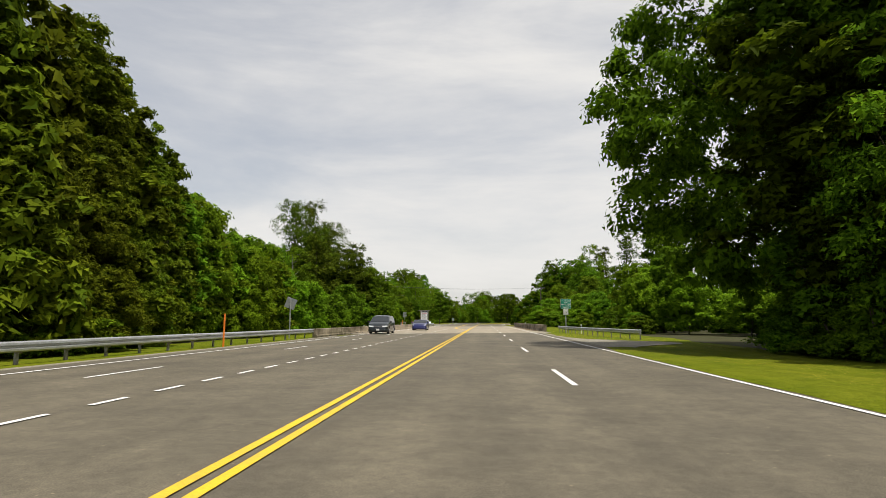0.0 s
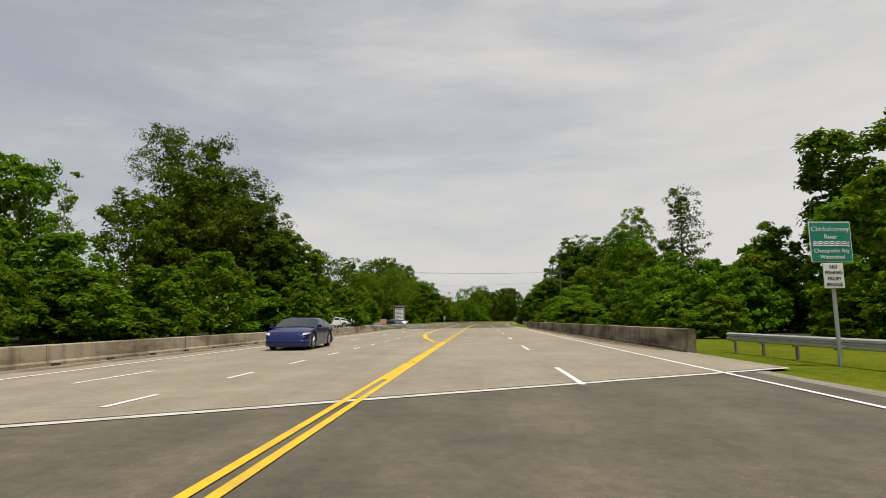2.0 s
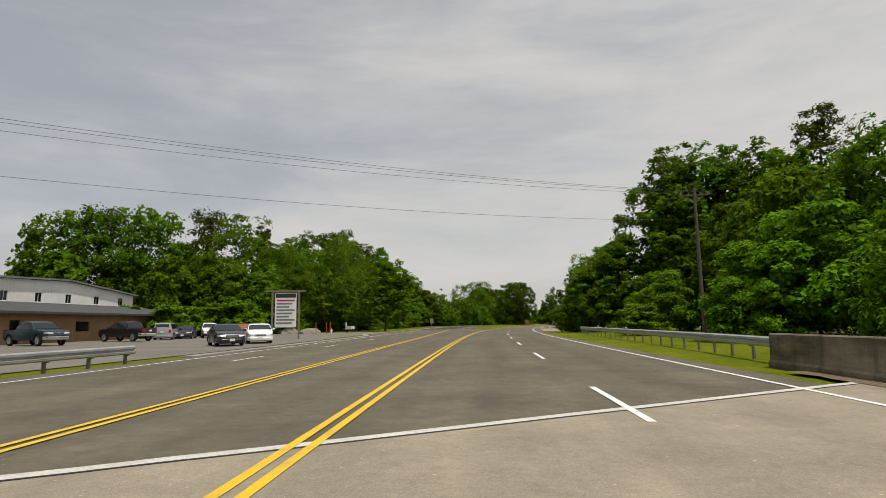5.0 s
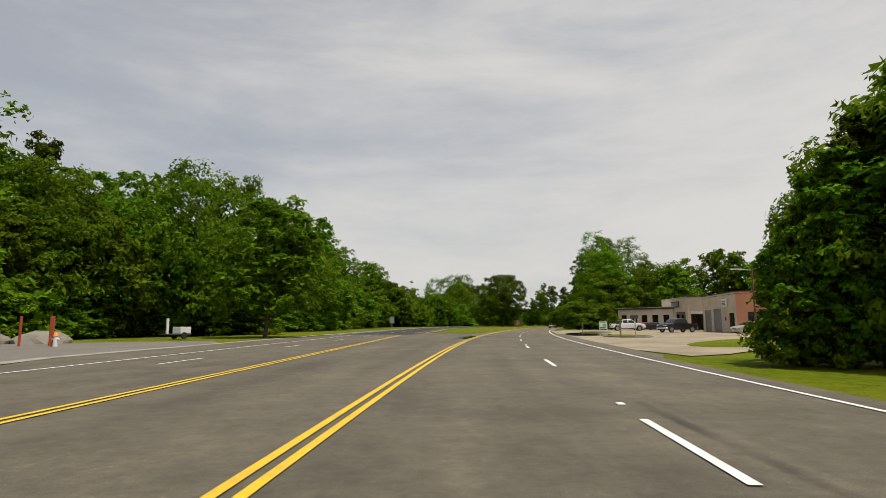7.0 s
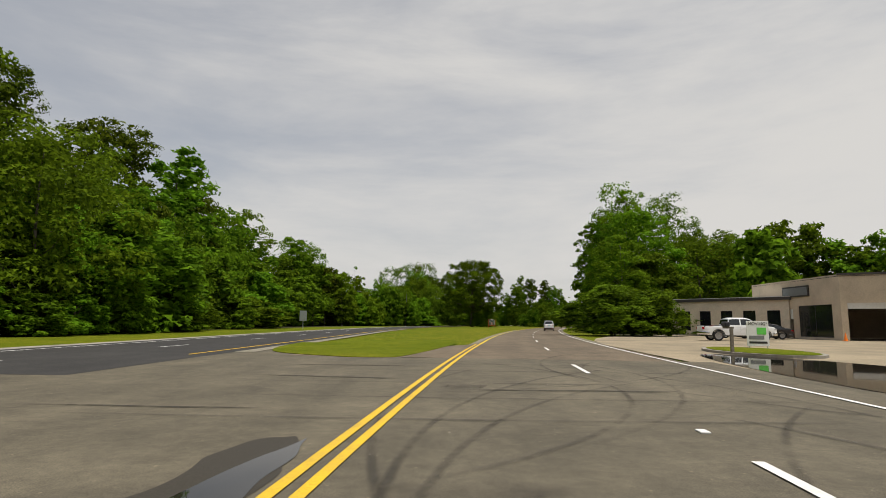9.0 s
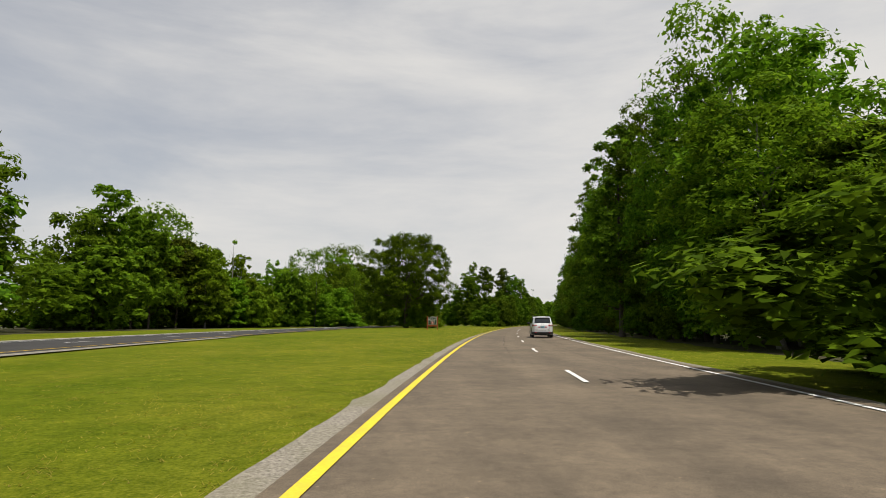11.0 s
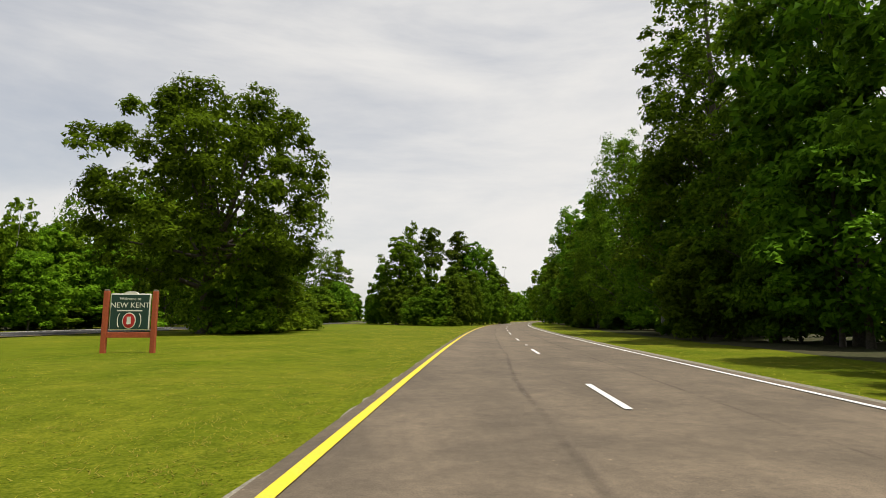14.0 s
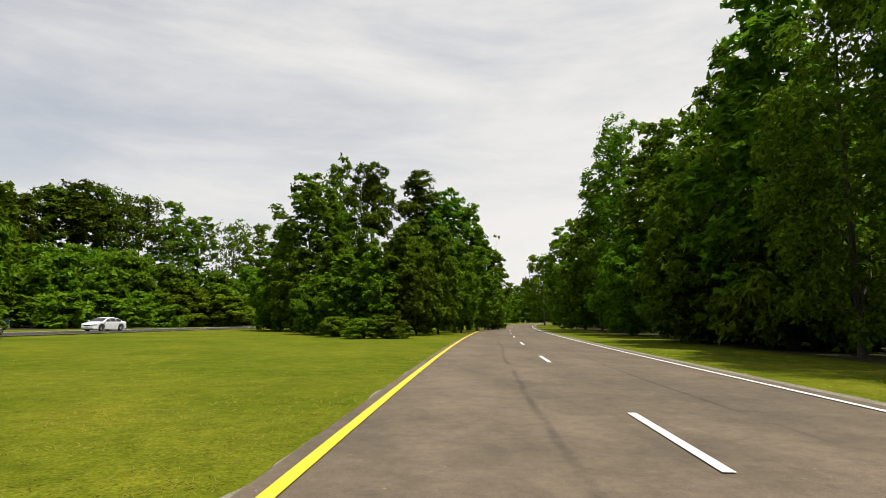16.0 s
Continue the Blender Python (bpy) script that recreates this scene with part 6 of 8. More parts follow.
    if rails:
        for sx in (1, -1):
            g = bmesh.new()
            for i in range(8):
                y0, y1 = -1.85 + 2.2 * i / 8, -1.85 + 2.2 * (i + 1) / 8
                x0, x1 = sx * (side(y0, 1).x - 0.06), sx * (side(y1, 1).x - 0.06)
                rod(g, (x0, y0, zt(y0) + 0.012), (x1, y1, zt(y1) + 0.012), 0.016)
            part("roof_rail", g, M_METAL_GREY, body)
    if oval:
        g = bmesh.new()
        for i in range(24):
            a0, a1 = 2 * math.pi * i / 24, 2 * math.pi * (i + 1) / 24
            rod(g, (0.075 * math.cos(a0), yb - 0.018, belt - 0.03 + 0.05 * math.sin(a0)), (0.075 * math.cos(a1), yb - 0.018, belt - 0.03 + 0.05 * math.sin(a1)), 0.008)
        part("badge", g, M_CHROME, body)
    return ob


def stand_at(s, u, rz=0.0):
    return at_road(s, u, 0.012, rz)


# the white car that is being passed
suv = vehicle("suv", stand_at(330.5, 1.90), M_CAR_WHITE, "suv", "white suv with black lower bumper driving on the carriageway", "", M_PLATE, M_BLACK_TRIM, True, True)
_b = suv.children[0]
for sx in (-1, 1):
    part("plate_sticker", boxed(sx * 0.26 - 0.07, sx * 0.26 + 0.07, -2.424, -2.405, 0.79, 0.92, 0.003), M_RED, _b, "small red rectangular sticker")
    for k in range(2):
        part("sticker_print", boxed(sx * 0.26 - 0.045, sx * 0.26 + 0.045, -2.4265, -2.420, 0.815 + 0.055 * k, 0.824 + 0.055 * k), M_SIGN_WHITE, _b)
    part("fog_reflector", boxed(sx * 0.56 - 0.06, sx * 0.56 + 0.06, -2.462, -2.44, 0.385, 0.455, 0.01), M_TAIL, _b)
for k in range(5):
    part("plate_print", boxed(-0.11 + 0.05 * k, -0.085 + 0.05 * k, -2.4345, -2.43, 0.83, 0.885), M_CAR_BLUE, _b)
for k, (x, z, w, h) in enumerate(((-0.55, 1.41, 0.05, 0.045), (-0.57, 1.34, 0.075, 0.032), (-0.58, 1.28, 0.07, 0.022))):
    bm = bmesh.new()
    bmesh.ops.create_uvsphere(bm, u_segments=10, v_segments=6, radius=1.0, matrix=Matrix.Translation((x, -2.215 - (1.41 - z) * 0.43, z)) @ Matrix.Rotation(radians(-23), 4, "X") @ Matrix.Diagonal((w, 0.006, h, 1)))
    part("window_sticker", bm, M_SIGN_WHITE, _b, "white window sticker")
part("model_lettering", boxed(-0.56, -0.38, -2.434, -2.42, 0.672, 0.688), M_CHROME, _b)
part("model_lettering", boxed(0.42, 0.52, -2.434, -2.42, 0.672, 0.688), M_CHROME, _b)
for x0, x1, z0, z1 in ((-0.58, 0.58, 0.585, 0.591), (-0.582, -0.578, 0.585, 0.93), (0.578, 0.582, 0.585, 0.93)):
    part("tailgate_seam", boxed(x0, x1, -2.437, -2.42, z0, z1), M_BLACK_TRIM, _b)
part("exhaust_tip", rod(bmesh.new(), (0.35, -2.4, 0.30), (0.35, -2.15, 0.30), 0.035), M_CHROME, suv)

# oncoming on the bridge
vehicle("minivan", stand_at(54.6, -11.8, 181), M_CAR_SLATE, "minivan", "dark slate-green minivan coming the other way", "oncoming vehicles")
vehicle("coupe", stand_at(75.0, -10.3, 182), M_CAR_BLUE, "sports_car", "deep blue low sports car coming the other way", "oncoming vehicles")
# on the other carriageway
_p = other_way(473, 5.6)
vehicle("sedan", Matrix.Translation(_p) @ Matrix.Rotation(radians(180 - 23), 4, "Z"), M_CAR_WHITE, "car", "small white car on the opposite carriageway", "oncoming vehicles")
_p = other_way(454.5, 2.2)
vehicle("pickup", Matrix.Translation(_p) @ Matrix.Rotation(radians(180 - 18), 4, "Z"), M_CAR_TEAL, "pickup_truck", "dark blue pickup truck on the opposite carriageway", "oncoming vehicles")
# parked by the white building


def parked(kind, x, y, rz, paint, name, label, group="parked vehicles"):
    vehicle(kind, Matrix.Translation((x, y, 0.0)) @ Matrix.Rotation(radians(rz), 4, "Z"), paint, name, label, group)


parked("pickup", -27.8, 145.8, -62, M_CAR_WHITE, "pickup_truck", "white pickup truck with crew cab on a gravel lot")
parked("suv", -27.6, 150.6, 205, M_CAR_WHITE, "suv", "white suv with a dark front cover on a gravel lot")
parked("pickup", -37.5, 168.5, 250, M_CAR_TEAL, "pickup_truck", "dark teal pickup truck parked by the white building")
parked("pickup", -36.5, 178.5, 75, M_CAR_BLACK, "pickup_truck", "black pickup truck parked by the white building")
parked("minivan", -36.0, 184.5, 20, M_CAR_SILVER, "minivan", "silver van parked by the white building")
parked("sedan", -35.5, 187.5, 200, M_CAR_BLACK, "car", "black car parked by the white building")
parked("suv", -34.5, 191.0, 210, M_CAR_WHITE, "suv", "white car parked by the white building")
parked("sedan", -19.6, 163.5, 215, M_CAR_BLACK, "car", "black car at the edge of the parking lot")
parked("sedan", -19.3, 168.5, 205, M_CAR_WHITE, "car", "white car at the edge of the parking lot")
# on the workshop's forecourt
parked("pickup", 28.2, 256.5, 112, M_CAR_BLACK, "pickup_truck", "black pickup truck with chrome grille on the forecourt")
parked("sedan", 33.6, 247.3, 100, M_CAR_BEIGE, "car", "beige saloon car beside the salmon wall")
parked("suv", 35.5, 243.8, 110, M_CAR_WHITE, "suv", "white small suv beside the salmon wall")
parked("sedan", 34.3, 241.3, 100, M_CAR_SILVER, "car", "silver saloon car beside the salmon wall")
parked("pickup", 34.8, 237.6, 95, M_CAR_SILVER, "pickup_truck", "silver pickup truck at the forecourt's end")
parked("pickup", 26.8, 275.0, 262, M_CAR_WHITE, "pickup_truck", "white crew-cab pickup truck on the forecourt")
parked("sedan", 33.0, 281.5, 75, M_CAR_BLACK, "car", "black saloon car before the workshop")
parked("sedan", 32.6, 285.0, 75, M_RED, "car", "dark red car before the workshop")

# ---- buildings ----
def slab(pts_xy, z0, z1):
    """A prism over a plan outline."""
    bm = bmesh.new()
    f = bm.faces.new([bm.verts.new((x, y, z0)) for x, y in pts_xy])
    r = bmesh.ops.extrude_face_region(bm, geom=[f])
    bmesh.ops.translate(bm, verts=[v for v in r["geom"] if isinstance(v, bmesh.types.BMVert)], vec=(0, 0, z1 - z0))
    return bm


def wall_run(parent, a, b, z0, z1, openings, mat, t=0.22, name="wall"):
    """A wall from a to b (plan places), of thickness t to its left, with real openings (start, end, sill, head)."""
    a, b = Vector((*a, 0)), Vector((*b, 0))
    L = (b - a).length
    m = Matrix.Translation(a) @ Matrix.Rotation(math.atan2(b.y - a.y, b.x - a.x), 4, "Z")
    bm = bmesh.new()
    cur = 0.0
    for o0, o1, s0, s1 in sorted(openings):
        if o0 > cur:
            box(bm, cur, o0, 0, t, z0, z1)
        if s0 > z0:
            box(bm, o0, o1, 0, t, z0, s0)
        if s1 < z1:
            box(bm, o0, o1, 0, t, s1, z1)
        cur = o1
    if cur < L:
        box(bm, cur, L, 0, t, z0, z1)
    bm.transform(m)
    bmesh.ops.remove_doubles(bm, verts=bm.verts, dist=0.0005)
    return part(name, bm, mat, parent), m


def glazed(parent, m, o0, o1, s0, s1, bars=1, frame=M_TRIM_DARK, t=0.22, pname="window"):
    bm = bmesh.new()
    w = 0.05
    for x0, x1, z0, z1 in ((o0, o1, s0, s0 + w), (o0, o1, s1 - w, s1), (o0, o0 + w, s0 + w, s1 - w), (o1 - w, o1, s0 + w, s1 - w)):
        box(bm, x0, x1, 0.04, 0.12, z0, z1)
    for k in range(bars):
        x = o0 + (o1 - o0) * (k + 1) / (bars + 1)
        box(bm, x - 0.02, x + 0.02, 0.05, 0.11, s0 + w, s1 - w)
    bm.transform(m)
    win = part(pname, bm, frame, parent)
    g = boxed(o0 + 0.02, o1 - 0.02, 0.07, 0.085, s0 + 0.02, s1 - 0.02)
    g.transform(m)
    part("pane", g, M_GLASS_DARK, win)
    return win


def shutter(parent, m, o0, o1, s0, s1, mat, t=0.22):
    bm = boxed(o0, o1, 0.118, 0.145, s0, s1)
    bm.transform(m)
    door = part("garage_door", bm, mat, parent)
    n = 6
    for k in range(n):
        z0, z1 = s0 + (s1 - s0) * k / n, s0 + (s1 - s0) * (k + 1) / n
        bm = boxed(o0 + 0.004, o1 - 0.004, 0.10, 0.12, z0 + 0.008, z1 - 0.008, 0.006)
        bm.transform(m)
        part("panel", bm, mat, door)
    return door


# the workshop: a front block with a salmon end wall, a rear block and a low windowed wing
shop = empty("workshop", label="low tan and salmon motor workshop with garage bays", category="building")
A, B, C = (36.1, 266.5), (34.0, 251.6), (45.5, 243.4)
LA = math.hypot(A[0] - B[0], A[1] - B[1])
w1, m1 = wall_run(shop, A, B, 0, 5.3, [(1.0, 4.2, 0, 3.2), (5.4, 8.9, 0, 3.3), (12.2, 14.2, 0, 2.6)], M_WALL_TAN)
shutter(shop, m1, 1.0, 4.2, 0, 3.2, M_METAL_GREY)
shutter(shop, m1, 5.4, 8.9, 0, 3.3, M_METAL_GREY)
glazed(shop, m1, 12.2, 14.2, 0, 2.6, 1)
LB = math.hypot(C[0] - B[0], C[1] - B[1])
w2, m2 = wall_run(shop, B, C, 0, 5.3, [(1.3, 4.6, 0.9, 2.7)], M_WALL_PINK)
glazed(shop, m2, 1.3, 4.6, 0.9, 2.7, 0)
back = Vector((C[0] - B[0], C[1] - B[1], 0))
D = (C[0] + (A[0] - B[0]), C[1] + (A[1] - B[1]))
wall_run(shop, C, D, 0, 5.3, [], M_WALL_TAN)
wall_run(shop, D, A, 0, 5.3, [], M_WALL_TAN)
part("roof", slab([A, B, C, D], 5.05, 5.12), M_ROOF_DARK, shop)
for p, q in ((A, B), (B, C), (C, D), (D, A)):
    bm = bmesh.new()
    d = Vector((q[0] - p[0], q[1] - p[1], 0))
    box(bm, -0.04, d.length + 0.04, -0.05, 0.28, 5.30, 5.42)
    bm.transform(Matrix.Translation((p[0], p[1], 0)) @ Matrix.Rotation(math.atan2(d.y, d.x), 4, "Z"))
    part("roof_trim", bm, M_TRIM_DARK, shop)
bm = boxed(9.6, 11.8, -0.16, -0.02, 3.5, 4.55, 0.02)
bm.transform(m1)
sb = part("sign_board", bm, M_SIGN_WHITE, shop, "white shop sign in a dark frame")
for z, x1 in ((4.25, 11.5), (3.98, 11.2), (3.75, 11.4)):
    bm = boxed(9.9, x1, -0.175, -0.155, z - 0.06, z + 0.06)
    bm.transform(m1)
    part("sign_print", bm, M_INK, sb)
bm = boxed(10.7, 10.95, -0.12, -0.01, 1.6, 2.1, 0.02)
bm.transform(m1)
part("wall_box", bm, M_RED, shop)
bm = rod(bmesh.new(), (7.3, -0.25, 3.9), (7.3, -0.05, 3.8), 0.09)
bm.transform(m2)
part("wall_lamp", bm, M_TRIM_DARK, shop)
# rear block
E1, E2 = (38.6, 278.6), (39.6, 294.0)
rear_block = empty("workshop_rear_block", label="taller tan block of the workshop with open garage bays", category="building")
w3, m3 = wall_run(rear_block, E2, E1, 0, 6.0, [(5.2, 8.0, 0, 3.0), (9.0, 14.2, 0.2, 3.3)], M_WALL_TAN)
glazed(rear_block, m3, 9.0, 14.2, 0.2, 3.3, 1)
bm = boxed(5.2, 8.0, 0.1, 0.16, 2.0, 3.0)
bm.transform(m3)
part("roller_door", bm, M_SIGN_WHITE, rear_block)
F1 = (53.0, 270.2)
w4, m4 = wall_run(rear_block, E1, F1, 0, 5.9, [(0.5, 4.4, 0, 3.4), (5.4, 9.2, 0, 3.4), (10.2, 14.0, 0, 3.4)], M_WALL_TAN)
for o0, o1 in ((0.5, 4.4), (5.4, 9.2), (10.2, 14.0)):
    bm = boxed(o0, o1, 0.1, 0.16, 2.85, 3.4)
    bm.transform(m4)
    part("roller_door", bm, M_SIGN_WHITE, rear_block)
F2 = (F1[0] + E2[0] - E1[0], F1[1] + E2[1] - E1[1])
wall_run(rear_block, F1, F2, 0, 6.0, [], M_WALL_TAN)
wall_run(rear_block, F2, E2, 0, 6.0, [], M_WALL_TAN)
part("roof", slab([E2, E1, F1, F2], 5.80, 5.86), M_ROOF_DARK, rear_block)
bm = boxed(-0.1, 16.8, -0.12, 0.3, 5.90, 6.10)
bm.transform(m4)
part("roof_trim", bm, M_TRIM_DARK, rear_block)
bm = boxed(6.5, 11.0, -0.14, -0.02, 4.2, 5.3, 0.02)
bm.transform(m3)
part("sign_board", bm, M_TRIM_DARK, rear_block, "faded shop sign in a dark frame")
bm = boxed(6.65, 10.85, -0.16, -0.13, 4.35, 5.15)
bm.transform(m3)
part("sign_face", bm, M_METAL_GREY, rear_block)
# low wing
wing = empty("workshop_wing", label="low cream wing with tall dark windows and flat roof", category="building")
G1, G2 = (39.0, 286.5), (31.6, 297.6)
LG = math.hypot(G1[0] - G2[0], G1[1] - G2[1])
ops = [(0.9 + 2.55 * k, 2.25 + 2.55 * k, 0.6, 2.9) for k in range(5)]
w5, m5 = wall_run(wing, G2, G1, 0, 4.0, ops, M_WALL_CREAM)
for o in ops:
    glazed(wing, m5, *o, bars=0)
G3, G4 = (40.5, 303.5), (48.0, 292.4)
ops = [(0.6 + 1.7 * k, 1.7 + 1.7 * k, 0.6, 2.9) for k in range(5)]
w6, m6 = wall_run(wing, G3, G2, 0, 4.0, ops, M_WALL_CREAM)
for o in ops:
    glazed(wing, m6, *o, bars=0)
wall_run(wing, G1, G4, 0, 4.0, [], M_WALL_CREAM)
wall_run(wing, G4, G3, 0, 4.0, [], M_WALL_CREAM)
cx, cy = (G1[0] + G2[0] + G3[0] + G4[0]) / 4, (G1[1] + G2[1] + G3[1] + G4[1]) / 4
part("roof", slab([(cx + (x - cx) * 1.05, cy + (y - cy) * 1.05) for x, y in (G2, G1, G4, G3)], 4.003, 4.32), M_TRIM_DARK, wing)
part("roof_edge", slab([(cx + (x - cx) * 1.055, cy + (y - cy) * 1.055) for x, y in (G2, G1, G4, G3)], 4.324, 4.38), M_SIGN_WHITE, wing)

# the white building behind the parking lot
hall = empty("white_building", label="white metal-sided hall with small windows and dark porch", category="building")
HX = -47.5
hall_ops = [(y - 150.0 - 0.45, y - 150.0 + 0.45, 4.05, 5.05) for y in (156.0, 162.2, 168.5, 171.7, 176.2, 180.4, 184.6, 189.1, 193.5)]
hw_, mh = wall_run(hall, (HX, 150.0), (HX, 196.0), 0, 5.4, hall_ops, M_WALL_WHITE)
for o in hall_ops:
    glazed(hall, mh, *o, bars=1, frame=M_SIGN_WHITE)
bm = bmesh.new()
for k in range(115):
    y = 150.1 + 0.4 * k
    for z0, z1 in ((3.3, 4.0), (5.1, 5.4)):
        box(bm, HX + 0.0, HX + 0.022, y - 0.03, y + 0.03, z0, z1)
part("siding_ribs", bm, M_WALL_WHITE, hall)
bm = bmesh.new()
gv = [bm.verts.new(v) for v in ((HX, 150, 5.4), (HX, 196, 5.4), (HX, 184.5, 6.45), (HX - 0.2, 150, 5.4), (HX - 0.2, 196, 5.4), (HX - 0.2, 184.5, 6.45))]
for f in ((0, 1, 2), (5, 4, 3), (0, 2, 5, 3), (1, 4, 5, 2), (0, 3, 4, 1)):
    bm.faces.new([gv[i] for i in f])
part("gable", bm, M_WALL_WHITE, hall)
for a, b in (((149.4, 5.35), (184.6, 6.48)), ((184.4, 6.48), (196.6, 5.35))):
    bm = bmesh.new()
    q = [bm.verts.new(v) for v in ((HX + 0.35, a[0], a[1] + 0.03), (HX + 0.35, b[0], b[1] + 0.03), (HX - 30, b[0], b[1] + 0.03), (HX - 30, a[0], a[1] + 0.03),
                                   (HX + 0.35, a[0], a[1] + 0.2), (HX + 0.35, b[0], b[1] + 0.2), (HX - 30, b[0], b[1] + 0.2), (HX - 30, a[0], a[1] + 0.2))]
    for f in ((0, 1, 2, 3), (7, 6, 5, 4), (0, 4, 5, 1), (1, 5, 6, 2), (2, 6, 7, 3), (3, 7, 4, 0)):
        bm.faces.new([q[i] for i in f])
    part("roof", bm, M_ROOF_GREY, hall)
wall_run(hall, (HX, 196.0), (HX - 30, 196.0), 0, 5.35, [], M_WALL_WHITE)
wall_run(hall, (HX - 30, 150.0), (HX, 150.0), 0, 5.35, [], M_WALL_WHITE)
wall_run(hall, (HX - 30, 196.0), (HX - 30, 150.0), 0, 5.35, [], M_WALL_WHITE)
# porch before it
porch = empty("porch", label="brown boarded porch with a dark shingle roof", category="porch")
bm = bmesh.new()
q = [bm.verts.new(v) for v in ((HX + 0.03, 168, 4.0), (HX + 0.03, 197.5, 4.0), (HX + 5.2, 197.9, 2.9), (HX + 5.2, 167.6, 2.9), (HX + 0.03, 168, 3.8), (HX + 0.03, 197.5, 3.8), (HX + 5.2, 197.9, 2.7), (HX + 5.2, 167.6, 2.7))]
for f in ((0, 1, 2, 3), (7, 6, 5, 4), (0, 4, 5, 1), (1, 5, 6, 2), (2, 6, 7, 3), (3, 7, 4, 0)):
    bm.faces.new([q[i] for i in f])
part("roof", bm, M_ROOF_DARK, porch)
wall_run(porch, (HX + 4.4, 168.2), (HX + 4.4, 197.2), 0, 2.8, [(4, 5.1, 0, 2.1), (12, 14, 1.0, 2.0), (20, 22, 1.0, 2.0)], M_WOOD_BROWN, 0.15)
wall_run(porch, (HX + 0.1, 168.2), (HX + 4.4, 168.2), 0, 2.8, [], M_WOOD_BROWN, 0.15)
# open shed with a dark cover
shed = empty("shed", label="small open shed with a sagging dark tarpaulin roof", category="shed")
bm = bmesh.new()
q = [bm.verts.new(v) for v in ((-41.5, 155.0, 2.6), (-41.5, 160.5, 3.9), (-41.5, 166.0, 2.5), (-47.0, 155.0, 2.6), (-47.0, 160.5, 3.9), (-47.0, 166.0, 2.5))]
bm.faces.new([q[i] for i in (0, 1, 4, 3)])
bm.faces.new([q[i] for i in (1, 2, 5, 4)])
bmesh.ops.solidify(bm, geom=bm.faces[:], thickness=0.1)
part("roof", bm, M_ROOF_GREY, shed)
part("back_panel", boxed(-46.9, -46.8, 155.2, 165.8, 0, 2.5), M_TRIM_DARK, shed)
part("front_gable", slab([(-41.7, 156.0), (-41.6, 156.0), (-41.6, 165.2), (-41.7, 165.2)], 1.9, 2.6), M_TRIM_DARK, shed)
for y in (155.3, 160.5, 165.7):
    part("post", boxed(-41.7, -41.55, y - 0.08, y + 0.08, 0, 2.55 if y != 160.5 else 3.7), M_WOOD_POST, shed)

# ---- signs, poles and wires ----
def text_mesh(body, size, mat, parent, m, name="lettering", extrude=0.004, spacing=1.0):
    """Raised lettering, centred, turned into a mesh."""
    cu = bpy.data.curves.new(name, "FONT")
    cu.body, cu.size, cu.extrude, cu.align_x, cu.align_y = body, size, extrude, "CENTER", "CENTER"
    cu.space_character = spacing
    tmp = bpy.data.objects.new("tmp", cu)
    scene.collection.objects.link(tmp)
    bpy.context.view_layer.update()
    me = bpy.data.meshes.new_from_object(tmp.evaluated_get(bpy.context.evaluated_depsgraph_get()))
    bpy.data.objects.remove(tmp)
    bpy.data.curves.remove(cu)
    me.materials.clear()
    me.name = name
    ob = part(name, me, mat, parent)
    ob.matrix_basis = m @ pose(0, 0, 0, 90, 0, 0)
    return ob


# river sign before the bridge: faces back along the road
river = empty("river_sign", at_road(64.8, 7.55, 0, 6), label="green river name sign over a white notice on a steel post", category="road sign")
part("post", boxed(-0.04, 0.04, 0.0, 0.06, -0.3, 3.8), M_STEEL, river)
board = part("board", boxed(-0.58, 0.58, -0.03, -0.005, 2.72, 3.83, 0.01), M_SIGN_WHITE, river)
part("board_face", boxed(-0.555, 0.555, -0.037, -0.028, 2.745, 3.805), M_SIGN_GREEN, board)
for txt, z, sz in (("Chickahominy", 3.62, 0.185), ("River", 3.41, 0.175), ("Chesapeake Bay", 3.03, 0.150), ("Watershed", 2.86, 0.150)):
    text_mesh(txt, sz, M_SIGN_WHITE, board, pose(0, -0.040, z))
for k in range(3):
    bm = bmesh.new()
    pts = [Vector((-0.5 + 1.0 * i / 40, -0.04, 3.17 + 0.05 * k + 0.012 * math.sin(i * 0.95))) for i in range(41)]
    for a, b in zip(pts, pts[1:]):
        rod(bm, a, b, 0.009, None, 4)
    part("wave_line", bm, M_SIGN_WHITE, board)
notice = part("notice", boxed(-0.28, 0.28, -0.03, -0.005, 2.02, 2.70, 0.01), M_SIGN_WHITE, river)
for txt, z in (("NO", 2.60), ("FISHING", 2.44), ("FROM", 2.28), ("BRIDGE", 2.12)):
    text_mesh(txt, 0.135, M_INK, notice, pose(0, -0.034, z), spacing=1.0)

# backs of signs that face the other way
for s, u, w, h, z, lab in ((39.0, -15.6, 0.75, 0.75, 2.9, "grey back of a square road sign on a post"), (134.9, -21.0, 0.9, 1.15, 3.3, "grey back of a tall road sign on a post")):
    ob = empty("road_sign", at_road(s, u), label=lab, category="road sign", group="road signs seen from behind")
    part("post", boxed(-0.035, 0.035, -0.03, 0.03, -0.3, z - 0.1), M_STEEL, ob)
    if u > -18:
        bm = boxed(-w / 2, w / 2, 0.03, 0.05, -h / 2, h / 2, 0.008)
        bm.transform(Matrix.Translation((0, 0, z - 0.45)) @ Matrix.Rotation(radians(20), 4, "Y"))
    else:
        bm = boxed(-w / 2, w / 2, 0.03, 0.05, z - h, z, 0.008)
    part("board", bm, M_SIGN_BACK, ob)

